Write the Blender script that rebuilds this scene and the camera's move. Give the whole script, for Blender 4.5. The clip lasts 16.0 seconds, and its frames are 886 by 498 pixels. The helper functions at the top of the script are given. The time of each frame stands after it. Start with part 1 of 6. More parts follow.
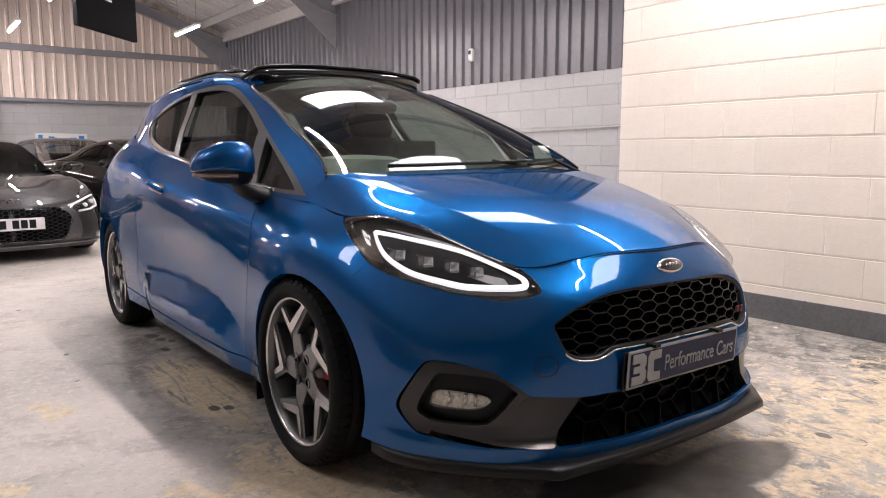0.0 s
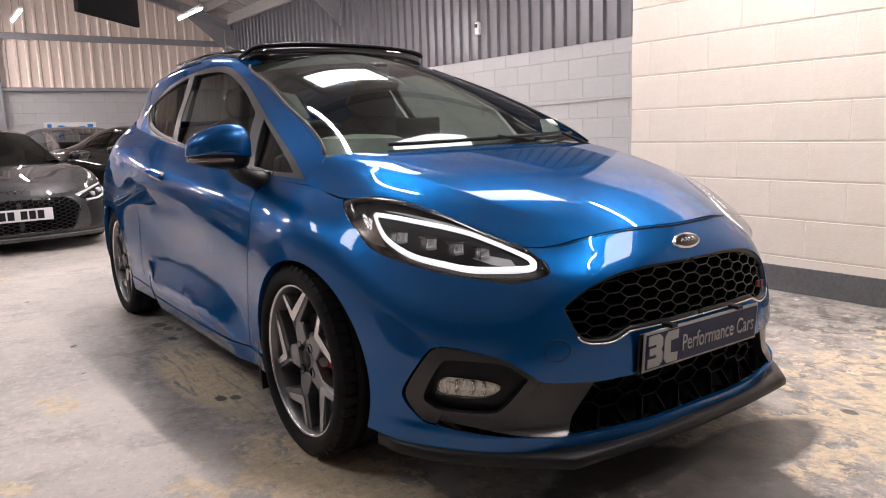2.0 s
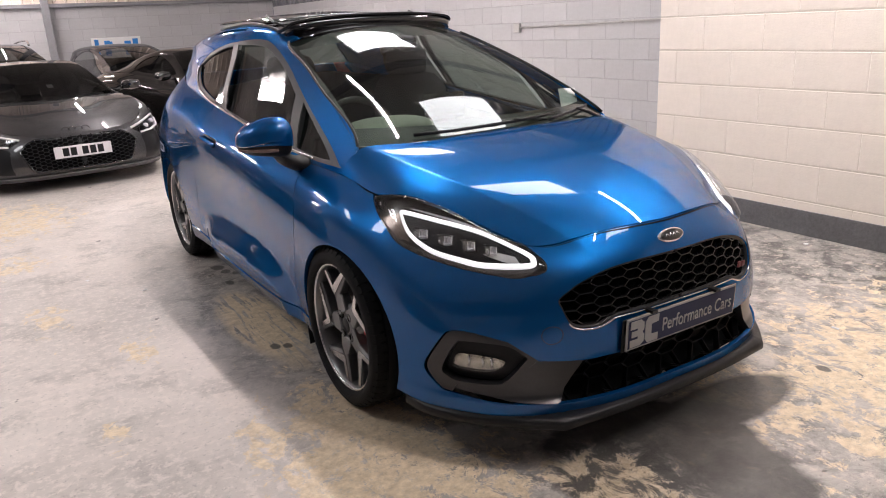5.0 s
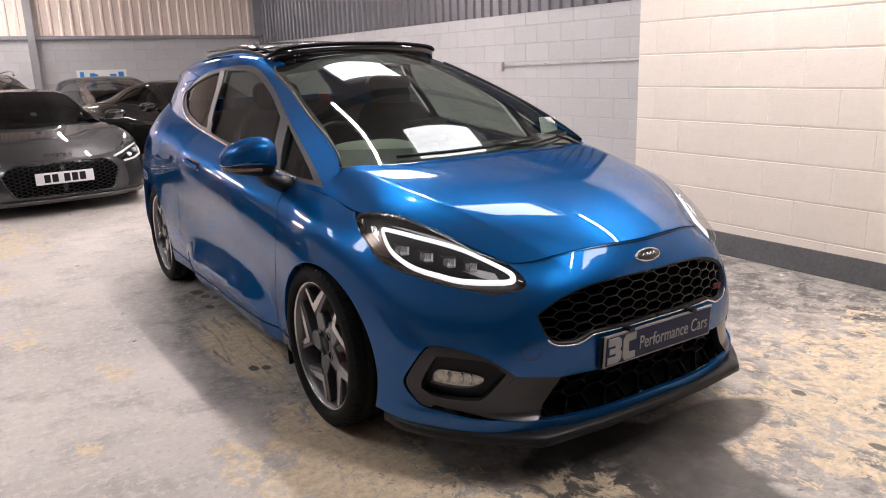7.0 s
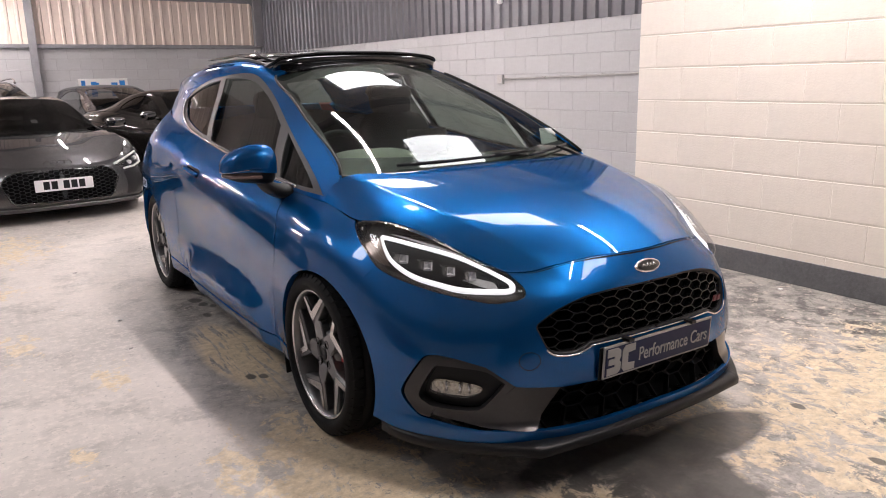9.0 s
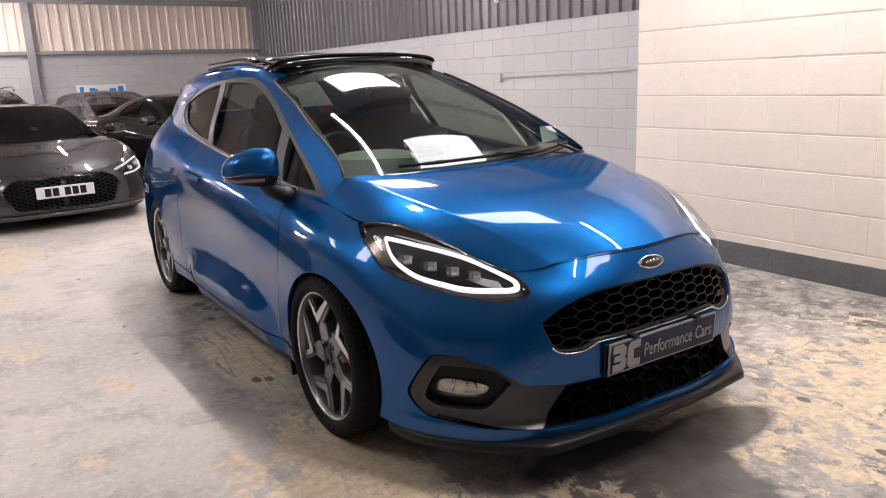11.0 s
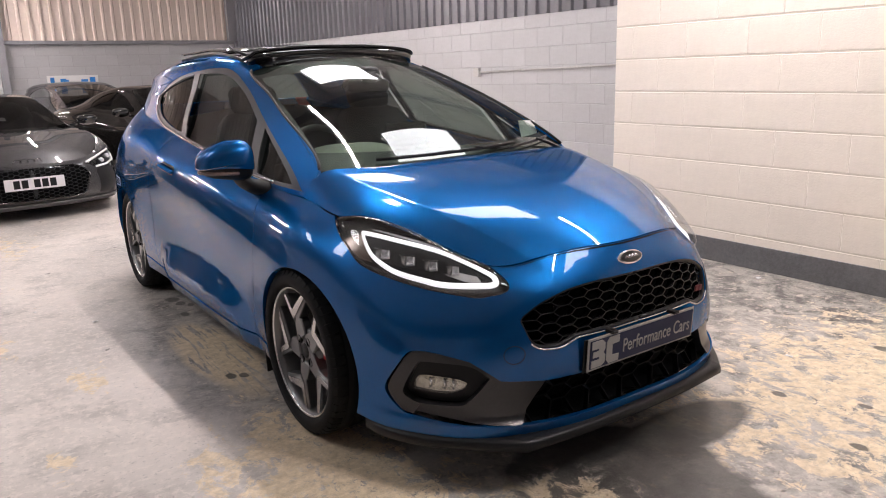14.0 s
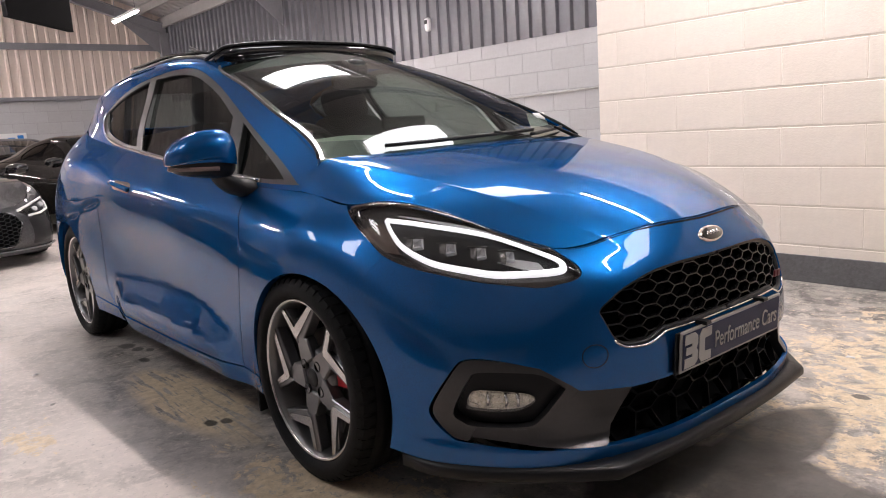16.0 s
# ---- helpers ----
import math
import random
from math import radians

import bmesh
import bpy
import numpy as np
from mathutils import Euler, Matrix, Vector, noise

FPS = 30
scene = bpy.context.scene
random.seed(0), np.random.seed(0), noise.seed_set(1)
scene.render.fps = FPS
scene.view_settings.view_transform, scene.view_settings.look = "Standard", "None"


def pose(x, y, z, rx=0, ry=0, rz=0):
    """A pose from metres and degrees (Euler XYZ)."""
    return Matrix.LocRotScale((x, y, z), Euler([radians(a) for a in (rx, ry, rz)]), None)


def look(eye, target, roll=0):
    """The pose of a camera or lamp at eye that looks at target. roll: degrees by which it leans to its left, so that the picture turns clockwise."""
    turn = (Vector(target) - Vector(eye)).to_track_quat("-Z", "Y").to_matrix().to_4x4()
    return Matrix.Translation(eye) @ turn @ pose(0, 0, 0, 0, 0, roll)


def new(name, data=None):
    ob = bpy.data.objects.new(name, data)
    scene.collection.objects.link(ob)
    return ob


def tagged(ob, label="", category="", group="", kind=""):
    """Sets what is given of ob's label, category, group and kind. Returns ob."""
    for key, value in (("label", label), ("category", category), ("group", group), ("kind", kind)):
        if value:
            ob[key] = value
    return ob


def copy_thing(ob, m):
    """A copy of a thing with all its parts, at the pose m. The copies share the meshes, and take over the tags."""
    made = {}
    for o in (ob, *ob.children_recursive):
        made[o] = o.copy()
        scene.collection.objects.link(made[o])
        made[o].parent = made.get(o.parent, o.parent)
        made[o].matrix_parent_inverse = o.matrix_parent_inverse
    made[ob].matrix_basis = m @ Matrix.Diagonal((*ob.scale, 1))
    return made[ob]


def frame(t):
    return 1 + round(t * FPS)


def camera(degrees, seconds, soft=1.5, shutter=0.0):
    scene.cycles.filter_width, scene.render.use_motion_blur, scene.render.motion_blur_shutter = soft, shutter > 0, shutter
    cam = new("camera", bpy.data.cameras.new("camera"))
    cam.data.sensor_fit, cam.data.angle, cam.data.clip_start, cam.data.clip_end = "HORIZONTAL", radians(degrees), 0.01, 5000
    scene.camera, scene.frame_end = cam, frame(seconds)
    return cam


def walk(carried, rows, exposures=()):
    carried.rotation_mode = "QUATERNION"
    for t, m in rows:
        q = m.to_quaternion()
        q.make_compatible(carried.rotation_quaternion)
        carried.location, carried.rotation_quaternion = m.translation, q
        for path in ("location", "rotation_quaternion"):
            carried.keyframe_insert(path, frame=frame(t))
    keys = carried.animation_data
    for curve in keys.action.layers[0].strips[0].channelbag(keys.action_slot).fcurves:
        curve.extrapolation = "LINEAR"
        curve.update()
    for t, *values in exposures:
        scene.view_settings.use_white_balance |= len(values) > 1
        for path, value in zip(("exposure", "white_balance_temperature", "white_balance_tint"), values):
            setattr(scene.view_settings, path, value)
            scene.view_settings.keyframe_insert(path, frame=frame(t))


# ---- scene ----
cam = camera(62.2, 16.0, soft=1.0)
PATH = [
    (0, (-1.827, -2.158, 1.016), (-0.651, -0.561, 0.757), 0.0),
    (0.5, (-1.828, -2.148, 1.002), (-0.667, -0.542, 0.736), -0.2),
    (1, (-1.824, -2.151, 1.007), (-0.669, -0.542, 0.728), -0.7),
    (1.5, (-1.795, -2.125, 1.009), (-0.644, -0.516, 0.717), -1.5),
    (2, (-1.747, -2.098, 1.014), (-0.608, -0.485, 0.695), -1.8),
    (2.5, (-1.702, -1.994, 1.186), (-0.592, -0.38, 0.778), -1.4),
    (3, (-1.7, -1.993, 1.444), (-0.638, -0.378, 0.933), -1.1),
    (3.5, (-1.703, -2.185, 1.465), (-0.691, -0.556, 0.895), -1.8),
    (4, (-1.761, -2.273, 1.415), (-0.771, -0.64, 0.82), -3.2),
    (4.2, (-1.792, -2.299, 1.413), (-0.806, -0.665, 0.813), -3.4),
    (6.3, (-1.828, -2.416, 1.309), (-0.794, -0.787, 0.784), -1.8),
    (6.5, (-1.829, -2.414, 1.31), (-0.788, -0.785, 0.798), -1.8),
    (7, (-1.841, -2.416, 1.313), (-0.785, -0.788, 0.826), -1.8),
    (7.5, (-1.837, -2.406, 1.311), (-0.773, -0.779, 0.839), -1.8),
    (8, (-1.842, -2.409, 1.31), (-0.777, -0.781, 0.845), -1.7),
    (8.5, (-1.838, -2.411, 1.302), (-0.773, -0.781, 0.842), -1.4),
    (9, (-1.842, -2.411, 1.301), (-0.778, -0.78, 0.846), -1.2),
    (11.5, (-1.853, -2.409, 1.306), (-0.79, -0.777, 0.849), -2.4),
    (12, (-1.852, -2.404, 1.31), (-0.787, -0.776, 0.846), -2.3),
    (12.5, (-1.844, -2.403, 1.306), (-0.77, -0.782, 0.837), -2.1),
    (13, (-1.842, -2.407, 1.308), (-0.754, -0.796, 0.837), -1.9),
    (13.5, (-1.841, -2.409, 1.307), (-0.745, -0.804, 0.836), -1.9),
    (14, (-1.84, -2.385, 1.297), (-0.729, -0.79, 0.825), -1.7),
    (14.5, (-1.818, -2.246, 1.266), (-0.671, -0.674, 0.802), -1.6),
    (15, (-1.812, -2.047, 1.224), (-0.608, -0.51, 0.792), -1.7),
    (15.5, (-1.813, -1.907, 1.098), (-0.576, -0.38, 0.729), -2.7),
    (16, (-1.828, -1.878, 1.024), (-0.572, -0.358, 0.692), -3.8),
]
walk(cam, [(t, look(eye, target, roll)) for t, eye, target, roll in PATH])


# ---- light, exposure ----
world = bpy.data.worlds.new("world")
world.use_nodes = True
scene.world = world
world.node_tree.nodes["Background"].inputs[0].default_value = (0.6, 0.7, 0.85, 1)
world.node_tree.nodes["Background"].inputs[1].default_value = 0.3


# ---- materials ----
def shader(name, color, rough=0.5, metal=0.0, coat=0.0, spec=0.5, vary=0.0, scale=8.0, bump=0.0, bump_scale=60.0, object_vary=0.0, glow=0.0, glow_color=None, rough_vary=0.0, coat_rough=0.03):
    """A node material: base colour mottled at two scales, roughness, relief, a shift from object to object."""
    m = bpy.data.materials.new(name)
    m.use_nodes = True
    nt = m.node_tree
    b = nt.nodes["Principled BSDF"]
    b.inputs["Base Color"].default_value = (*color, 1)
    b.inputs["Roughness"].default_value = rough
    b.inputs["Metallic"].default_value = metal
    b.inputs["Coat Weight"].default_value = coat
    b.inputs["Coat Roughness"].default_value = coat_rough
    b.inputs["Specular IOR Level"].default_value = spec
    if glow:
        b.inputs["Emission Color"].default_value = (*(glow_color or color), 1)
        b.inputs["Emission Strength"].default_value = glow
    co = nt.nodes.new("ShaderNodeTexCoord")
    if vary or object_vary or rough_vary:
        big = nt.nodes.new("ShaderNodeTexNoise")
        big.inputs["Scale"].default_value = scale
        big.inputs["Detail"].default_value = 6
        small = nt.nodes.new("ShaderNodeTexNoise")
        small.inputs["Scale"].default_value = scale * 9
        small.inputs["Detail"].default_value = 4
        nt.links.new(co.outputs["Object"], big.inputs["Vector"])
        nt.links.new(co.outputs["Object"], small.inputs["Vector"])
        mean = nt.nodes.new("ShaderNodeMath")
        mean.operation = "ADD"
        nt.links.new(big.outputs["Fac"], mean.inputs[0])
        nt.links.new(small.outputs["Fac"], mean.inputs[1])
        rng = nt.nodes.new("ShaderNodeMapRange")
        rng.inputs["From Min"].default_value, rng.inputs["From Max"].default_value = 0.6, 1.4
        rng.inputs["To Min"].default_value, rng.inputs["To Max"].default_value = 1 - vary, 1 + vary
        nt.links.new(mean.outputs[0], rng.inputs["Value"])
        last = rng.outputs[0]
        if object_vary:
            info = nt.nodes.new("ShaderNodeObjectInfo")
            r2 = nt.nodes.new("ShaderNodeMapRange")
            r2.inputs["To Min"].default_value, r2.inputs["To Max"].default_value = 1 - object_vary, 1 + object_vary
            nt.links.new(info.outputs["Random"], r2.inputs["Value"])
            mul = nt.nodes.new("ShaderNodeMath")
            mul.operation = "MULTIPLY"
            nt.links.new(last, mul.inputs[0])
            nt.links.new(r2.outputs[0], mul.inputs[1])
            last = mul.outputs[0]
        scaled = nt.nodes.new("ShaderNodeVectorMath")
        scaled.operation = "SCALE"
        scaled.inputs[0].default_value = color
        nt.links.new(last, scaled.inputs["Scale"])
        nt.links.new(scaled.outputs[0], b.inputs["Base Color"])
        if rough_vary:
            r3 = nt.nodes.new("ShaderNodeMapRange")
            r3.inputs["From Min"].default_value, r3.inputs["From Max"].default_value = 0.6, 1.4
            r3.inputs["To Min"].default_value, r3.inputs["To Max"].default_value = rough - rough_vary, rough + rough_vary
            nt.links.new(mean.outputs[0], r3.inputs["Value"])
            nt.links.new(r3.outputs[0], b.inputs["Roughness"])
    if bump:
        n2 = nt.nodes.new("ShaderNodeTexNoise")
        n2.inputs["Scale"].default_value = bump_scale
        n2.inputs["Detail"].default_value = 5
        nt.links.new(co.outputs["Object"], n2.inputs["Vector"])
        bp = nt.nodes.new("ShaderNodeBump")
        bp.inputs["Strength"].default_value = bump
        bp.inputs["Distance"].default_value = 0.01
        nt.links.new(n2.outputs["Fac"], bp.inputs["Height"])
        nt.links.new(bp.outputs[0], b.inputs["Normal"])
    return m


def glass(name, color, rough=0.0, alpha=0.0):
    """Thin clear sheet: a glossy coat over straight transmission."""
    m = bpy.data.materials.new(name)
    m.use_nodes = True
    nt = m.node_tree
    nt.nodes.remove(nt.nodes["Principled BSDF"])
    tr = nt.nodes.new("ShaderNodeBsdfTransparent")
    tr.inputs[0].default_value = (*color, 1)
    gl = nt.nodes.new("ShaderNodeBsdfGlossy")
    gl.inputs["Roughness"].default_value = rough
    lw = nt.nodes.new("ShaderNodeLayerWeight")
    lw.inputs[0].default_value = 0.5
    pw = nt.nodes.new("ShaderNodeMath")
    pw.operation = "POWER"
    pw.inputs[1].default_value = 5.0
    nt.links.new(lw.outputs["Facing"], pw.inputs[0])
    fr = nt.nodes.new("ShaderNodeMapRange")
    fr.inputs["To Min"].default_value, fr.inputs["To Max"].default_value = 0.065, 1.0
    nt.links.new(pw.outputs[0], fr.inputs["Value"])
    mx = nt.nodes.new("ShaderNodeMixShader")
    nt.links.new(fr.outputs[0], mx.inputs[0])
    nt.links.new(tr.outputs[0], mx.inputs[1])
    nt.links.new(gl.outputs[0], mx.inputs[2])
    nt.links.new(mx.outputs[0], nt.nodes["Material Output"].inputs[0])
    return m


CREAM = shader("cream_block_paint", (0.80, 0.735, 0.66), 0.6, vary=0.05, scale=3, bump=0.16, bump_scale=70, object_vary=0.015)
GREY = shader("grey_block_paint", (0.50, 0.50, 0.515), 0.55, vary=0.07, scale=3, bump=0.22, bump_scale=45, object_vary=0.03)
CREAM_JOINT = shader("cream_mortar", (0.66, 0.595, 0.52), 0.7, vary=0.08, scale=5, bump=0.4)
GREY_JOINT = shader("grey_mortar", (0.42, 0.42, 0.435), 0.7, vary=0.08, scale=5, bump=0.4)
BAND = shader("dark_grey_skirting_paint", (0.13, 0.13, 0.135), 0.5, vary=0.25, scale=6, bump=0.3, bump_scale=80)
CLAD_DARK = shader("dark_grey_coated_sheet", (0.115, 0.115, 0.13), 0.34, metal=0.25, vary=0.12, scale=2, rough_vary=0.06)
CLAD_BEIGE = shader("beige_coated_sheet", (0.80, 0.69, 0.62), 0.42, vary=0.06, scale=2, rough_vary=0.05)
STEEL = shader("grey_painted_steel", (0.27, 0.27, 0.29), 0.5, vary=0.12, scale=5)
GALV = shader("galvanised_purlin", (0.52, 0.51, 0.50), 0.45, metal=0.2, vary=0.12, scale=6)
ROOF = shader("roof_liner_sheet", (0.62, 0.60, 0.59), 0.5, vary=0.1, scale=2)
WHITE = shader("white_plastic", (0.8, 0.8, 0.8), 0.4, vary=0.03)
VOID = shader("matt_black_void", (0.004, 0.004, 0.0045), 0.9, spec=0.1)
BLACK = shader("black_plastic", (0.010, 0.010, 0.011), 0.5, spec=0.3, vary=0.2, scale=20, bump=0.08, bump_scale=400)
TUBE = shader("lamp_tube", (1, 0.97, 0.93), 0.4, glow=360.0, glow_color=(1.0, 0.89, 0.875))
SKYLIGHT = shader("translucent_rooflight", (0.8, 0.8, 0.8), 0.4, glow=12.5, glow_color=(0.97, 0.97, 1.0))


def floor_material():
    """Worn grey floor paint over concrete, cream old paint showing in scuffed patches, dark oil marks."""
    m = bpy.data.materials.new("worn_painted_concrete")
    m.use_nodes = True
    nt = m.node_tree
    N, K = nt.nodes.new, nt.links.new
    b = nt.nodes["Principled BSDF"]
    co = N("ShaderNodeTexCoord")

    def noise_of(scale, detail=8, rough=0.6, stretch=(1, 1, 1), shift=(0, 0, 0), warp=0.0):
        mp = N("ShaderNodeMapping")
        mp.inputs["Scale"].default_value = stretch
        mp.inputs["Location"].default_value = shift
        K(co.outputs["Object"], mp.inputs["Vector"])
        n = N("ShaderNodeTexNoise")
        n.inputs["Scale"].default_value = scale
        n.inputs["Detail"].default_value = detail
        n.inputs["Roughness"].default_value = rough
        n.inputs["Distortion"].default_value = warp
        K(mp.outputs[0], n.inputs["Vector"])
        return n.outputs["Fac"]

    def step(value, lo, hi, a=0.0, z=1.0):
        r = N("ShaderNodeMapRange")
        for key, v in zip(("From Min", "From Max", "To Min", "To Max"), (lo, hi, a, z)):
            r.inputs[key].default_value = v
        K(value, r.inputs["Value"])
        return r.outputs[0]

    def calc(op, a, c):
        n = N("ShaderNodeMath")
        n.operation = op
        for k, v in enumerate((a, c)):
            if isinstance(v, (int, float)):
                n.inputs[k].default_value = v
            else:
                K(v, n.inputs[k])
        return n.outputs[0]

    def mix(f, a, c):
        n = N("ShaderNodeMix")
        n.data_type = "RGBA"
        K(f, n.inputs[0])
        for k, v in ((6, a), (7, c)):
            if isinstance(v, tuple):
                n.inputs[k].default_value = (*v, 1)
            else:
                K(v, n.inputs[k])
        return n.outputs[2]

    def blot(x, y, rx, ry, soft=0.6, ragged=0.5):
        """A ragged-edged area round a place on the floor."""
        mp = N("ShaderNodeMapping")
        mp.inputs["Location"].default_value = (-x / rx, -y / ry, 0)
        mp.inputs["Scale"].default_value = (1 / rx, 1 / ry, 0)
        K(co.outputs["Object"], mp.inputs["Vector"])
        ln = N("ShaderNodeVectorMath")
        ln.operation = "LENGTH"
        K(mp.outputs[0], ln.inputs[0])
        edge = calc("ADD", ln.outputs["Value"], calc("MULTIPLY", calc("SUBTRACT", noise_of(max(1.7, 0.45 / rx), 7, 0.65), 0.5), ragged * 2.4))
        return step(edge, 1 - soft / 2, 1 + soft / 2, 1.0, 0.0)

    big, mid, fine = noise_of(0.9, 6, 0.6), noise_of(3.4, 12, 0.68), noise_of(26, 14, 0.75)
    grey = mix(step(big, 0.38, 0.62), (0.50, 0.46, 0.43), (0.69, 0.625, 0.58))
    grey = mix(step(mid, 0.34, 0.50, 0.8, 0.0), grey, (0.34, 0.315, 0.295))
    grey = mix(step(fine, 0.50, 0.58, 0.0, 0.55), grey, (0.79, 0.71, 0.655))
    grey = mix(step(noise_of(42, 9, 0.75), 0.57, 0.63, 0.0, 0.5), grey, (0.22, 0.215, 0.21))
    grey = mix(step(noise_of(11, 14, 0.86, shift=(7, 3, 0)), 0.60, 0.63, 0.0, 0.7), grey, (0.86, 0.80, 0.74))
    grey = mix(step(noise_of(7, 12, 0.8, (1, 2.2, 1), shift=(1, 9, 0)), 0.60, 0.66, 0.0, 0.6), grey, (0.27, 0.255, 0.25))
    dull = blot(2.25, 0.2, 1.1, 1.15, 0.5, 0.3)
    # reaches to the blue car's shadow edge, so its shade is painted in too
    dirt_shade = calc("MAXIMUM", blot(0.75, -0.75, 1.72, 2.3, 0.3, 0.25), blot(-0.55, 1.1, 0.56, 1.7, 0.3, 0.25))
    # trodden dirt and painted car shadow in one: blotches, pale scuffs where it is rubbed through, black flecks
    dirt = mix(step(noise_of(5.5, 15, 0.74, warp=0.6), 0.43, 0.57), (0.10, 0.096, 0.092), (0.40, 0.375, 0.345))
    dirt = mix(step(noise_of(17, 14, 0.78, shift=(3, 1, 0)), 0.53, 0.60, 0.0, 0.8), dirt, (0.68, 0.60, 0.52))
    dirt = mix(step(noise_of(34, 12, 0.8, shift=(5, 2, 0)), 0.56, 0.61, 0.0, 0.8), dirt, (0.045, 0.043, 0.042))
    col = mix(calc("MAXIMUM", calc("MULTIPLY", dull, 0.95), calc("MULTIPLY", dirt_shade, step(noise_of(9, 12, 0.75), 0.38, 0.60, 0.90, 0.45))), grey, dirt)
    # old cream paint laid bare in ragged, scraped patches
    bare = calc("MULTIPLY", blot(1.25, -1.05, 1.15, 0.66, 1.3, 0.35), 0.95)
    for spot in ((-0.90, -0.30, 0.26, 0.60), (-1.05, -0.45, 0.22, 0.35), (-1.19, -0.10, 0.11, 0.24), (-1.40, 1.05, 0.09, 0.22), (-1.72, 1.75, 0.11, 0.24), (-1.62, 0.30, 0.05, 0.16), (0.62, -1.30, 0.4, 0.3), (-0.72, -0.72, 0.22, 0.30), (-0.42, -1.0, 0.24, 0.26), (-1.75, 4.4, 0.5, 0.8), (-1.9, 3.0, 0.3, 0.3)):
        bare = calc("MAXIMUM", bare, calc("MULTIPLY", blot(*spot, 1.1, 0.3), 1.12 if spot[3] > 0.33 and spot[1] < 0 else 0.85))
    rag = noise_of(8.0, 15, 0.78, (1.4, 1.0, 1), warp=0.5)
    worn = step(calc("ADD", rag, calc("MULTIPLY", bare, 0.215)), 0.648, 0.668)
    worn = calc("MULTIPLY", worn, step(noise_of(24, 14, 0.88), 0.41, 0.47, 0.12, 1.0))
    drag = step(noise_of(4, 7, 0.65, (11.0, 1.0, 1), shift=(1, 0, 0)), 0.42, 0.47)
    worn = calc("MAXIMUM", worn, calc("MULTIPLY", calc("MULTIPLY", blot(-0.84, 0.98, 0.16, 0.52, 0.3, 0.35), drag), step(fine, 0.32, 0.42)))
    col = mix(worn, col, mix(step(fine, 0.35, 0.65), (0.54, 0.43, 0.29), (0.88, 0.74, 0.55)))
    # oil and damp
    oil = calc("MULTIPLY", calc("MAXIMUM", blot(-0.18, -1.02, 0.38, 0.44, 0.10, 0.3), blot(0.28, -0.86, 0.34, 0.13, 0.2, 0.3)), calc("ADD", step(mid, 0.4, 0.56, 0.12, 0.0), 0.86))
    for x, y, r in ((-0.88, 0.68, 0.022), (-0.83, 0.65, 0.02), (-0.76, 2.04, 0.035), (-0.74, 1.93, 0.026), (-0.78, 1.71, 0.024), (-0.70, 1.87, 0.02), (0.62, -1.32, 0.02), (0.95, -1.18, 0.016), (1.32, -1.22, 0.025), (0.80, -0.92, 0.02), (1.6, -0.95, 0.03)):
        oil = calc("MAXIMUM", oil, calc("MULTIPLY", blot(x, y, r, r * 1.6, 0.3, 0.7), 0.85))
    spots = step(noise_of(9, 3, 0.5, shift=(2, 4, 0)), 0.72, 0.74, 0.0, 0.7)
    oil = calc("MAXIMUM", oil, spots)
    # ochre paint showing wet through the edge of the oil
    oil = calc("MULTIPLY", oil, calc("SUBTRACT", 1.0, calc("MULTIPLY", blot(-0.42, -1.0, 0.22, 0.24, 0.6, 0.5), step(rag, 0.48, 0.54, 0.0, 0.75))))
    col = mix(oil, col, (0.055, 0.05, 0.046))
    K(col, b.inputs["Base Color"])
    K(step(noise_of(6, 10, 0.7), 0.3, 0.7, 0.26, 0.52), b.inputs["Roughness"])
    bp = N("ShaderNodeBump")
    bp.inputs["Strength"].default_value = 0.4
    bp.inputs["Distance"].default_value = 0.004
    K(noise_of(60, 12, 0.78), bp.inputs["Height"])
    K(bp.outputs[0], b.inputs["Normal"])
    return m


FLOOR = floor_material()


# ---- building blocks ----
def mesh_of(name, bm, material=None, smooth=False):
    me = bpy.data.meshes.new(name)
    bmesh.ops.recalc_face_normals(bm, faces=bm.faces)
    bm.to_mesh(me)
    bm.free()
    if material:
        me.materials.append(material)
    if smooth:
        me.polygons.foreach_set("use_smooth", [True] * len(me.polygons))
    return me


def box(bm, x0, x1, y0, y1, z0, z1, bevel=0.0):
    vs = [bm.verts.new((x, y, z)) for x in (x0, x1) for y in (y0, y1) for z in (z0, z1)]
    fs = [bm.faces.new([vs[i] for i in q]) for q in ((0, 1, 3, 2), (4, 6, 7, 5), (0, 4, 5, 1), (2, 3, 7, 6), (0, 2, 6, 4), (1, 5, 7, 3))]
    if bevel:
        bmesh.ops.bevel(bm, geom=list({e for f in fs for e in f.edges}), offset=bevel, segments=1, affect="EDGES")
    return bm


def boxed(x0, x1, y0, y1, z0, z1, bevel=0.0):
    return box(bmesh.new(), x0, x1, y0, y1, z0, z1, bevel)


def part(name, bm, material, parent=None, label="", smooth=False):
    """Links a bmesh (or a finished mesh) as one mesh object under a thing or a part."""
    me = bm if isinstance(bm, bpy.types.Mesh) else mesh_of(name, bm, material, smooth)
    if me.materials and me.materials[0] is None or not me.materials:
        me.materials.append(material)
    ob = new(name, me)
    if parent is not None:
        ob.parent = parent
    if label:
        tagged(ob, label)
    return ob


def thing(name, label, category, at=(0, 0, 0), turn=0, group="", kind=""):
    ob = new(name)
    ob.empty_display_size = 0.1
    ob.matrix_basis = pose(*at, 0, 0, turn)
    return tagged(ob, label, category, group, kind)


def setting(name, bm, material, label, smooth=False):
    return tagged(part(name, bm, material, None, "", smooth), label, "", "", "structure")


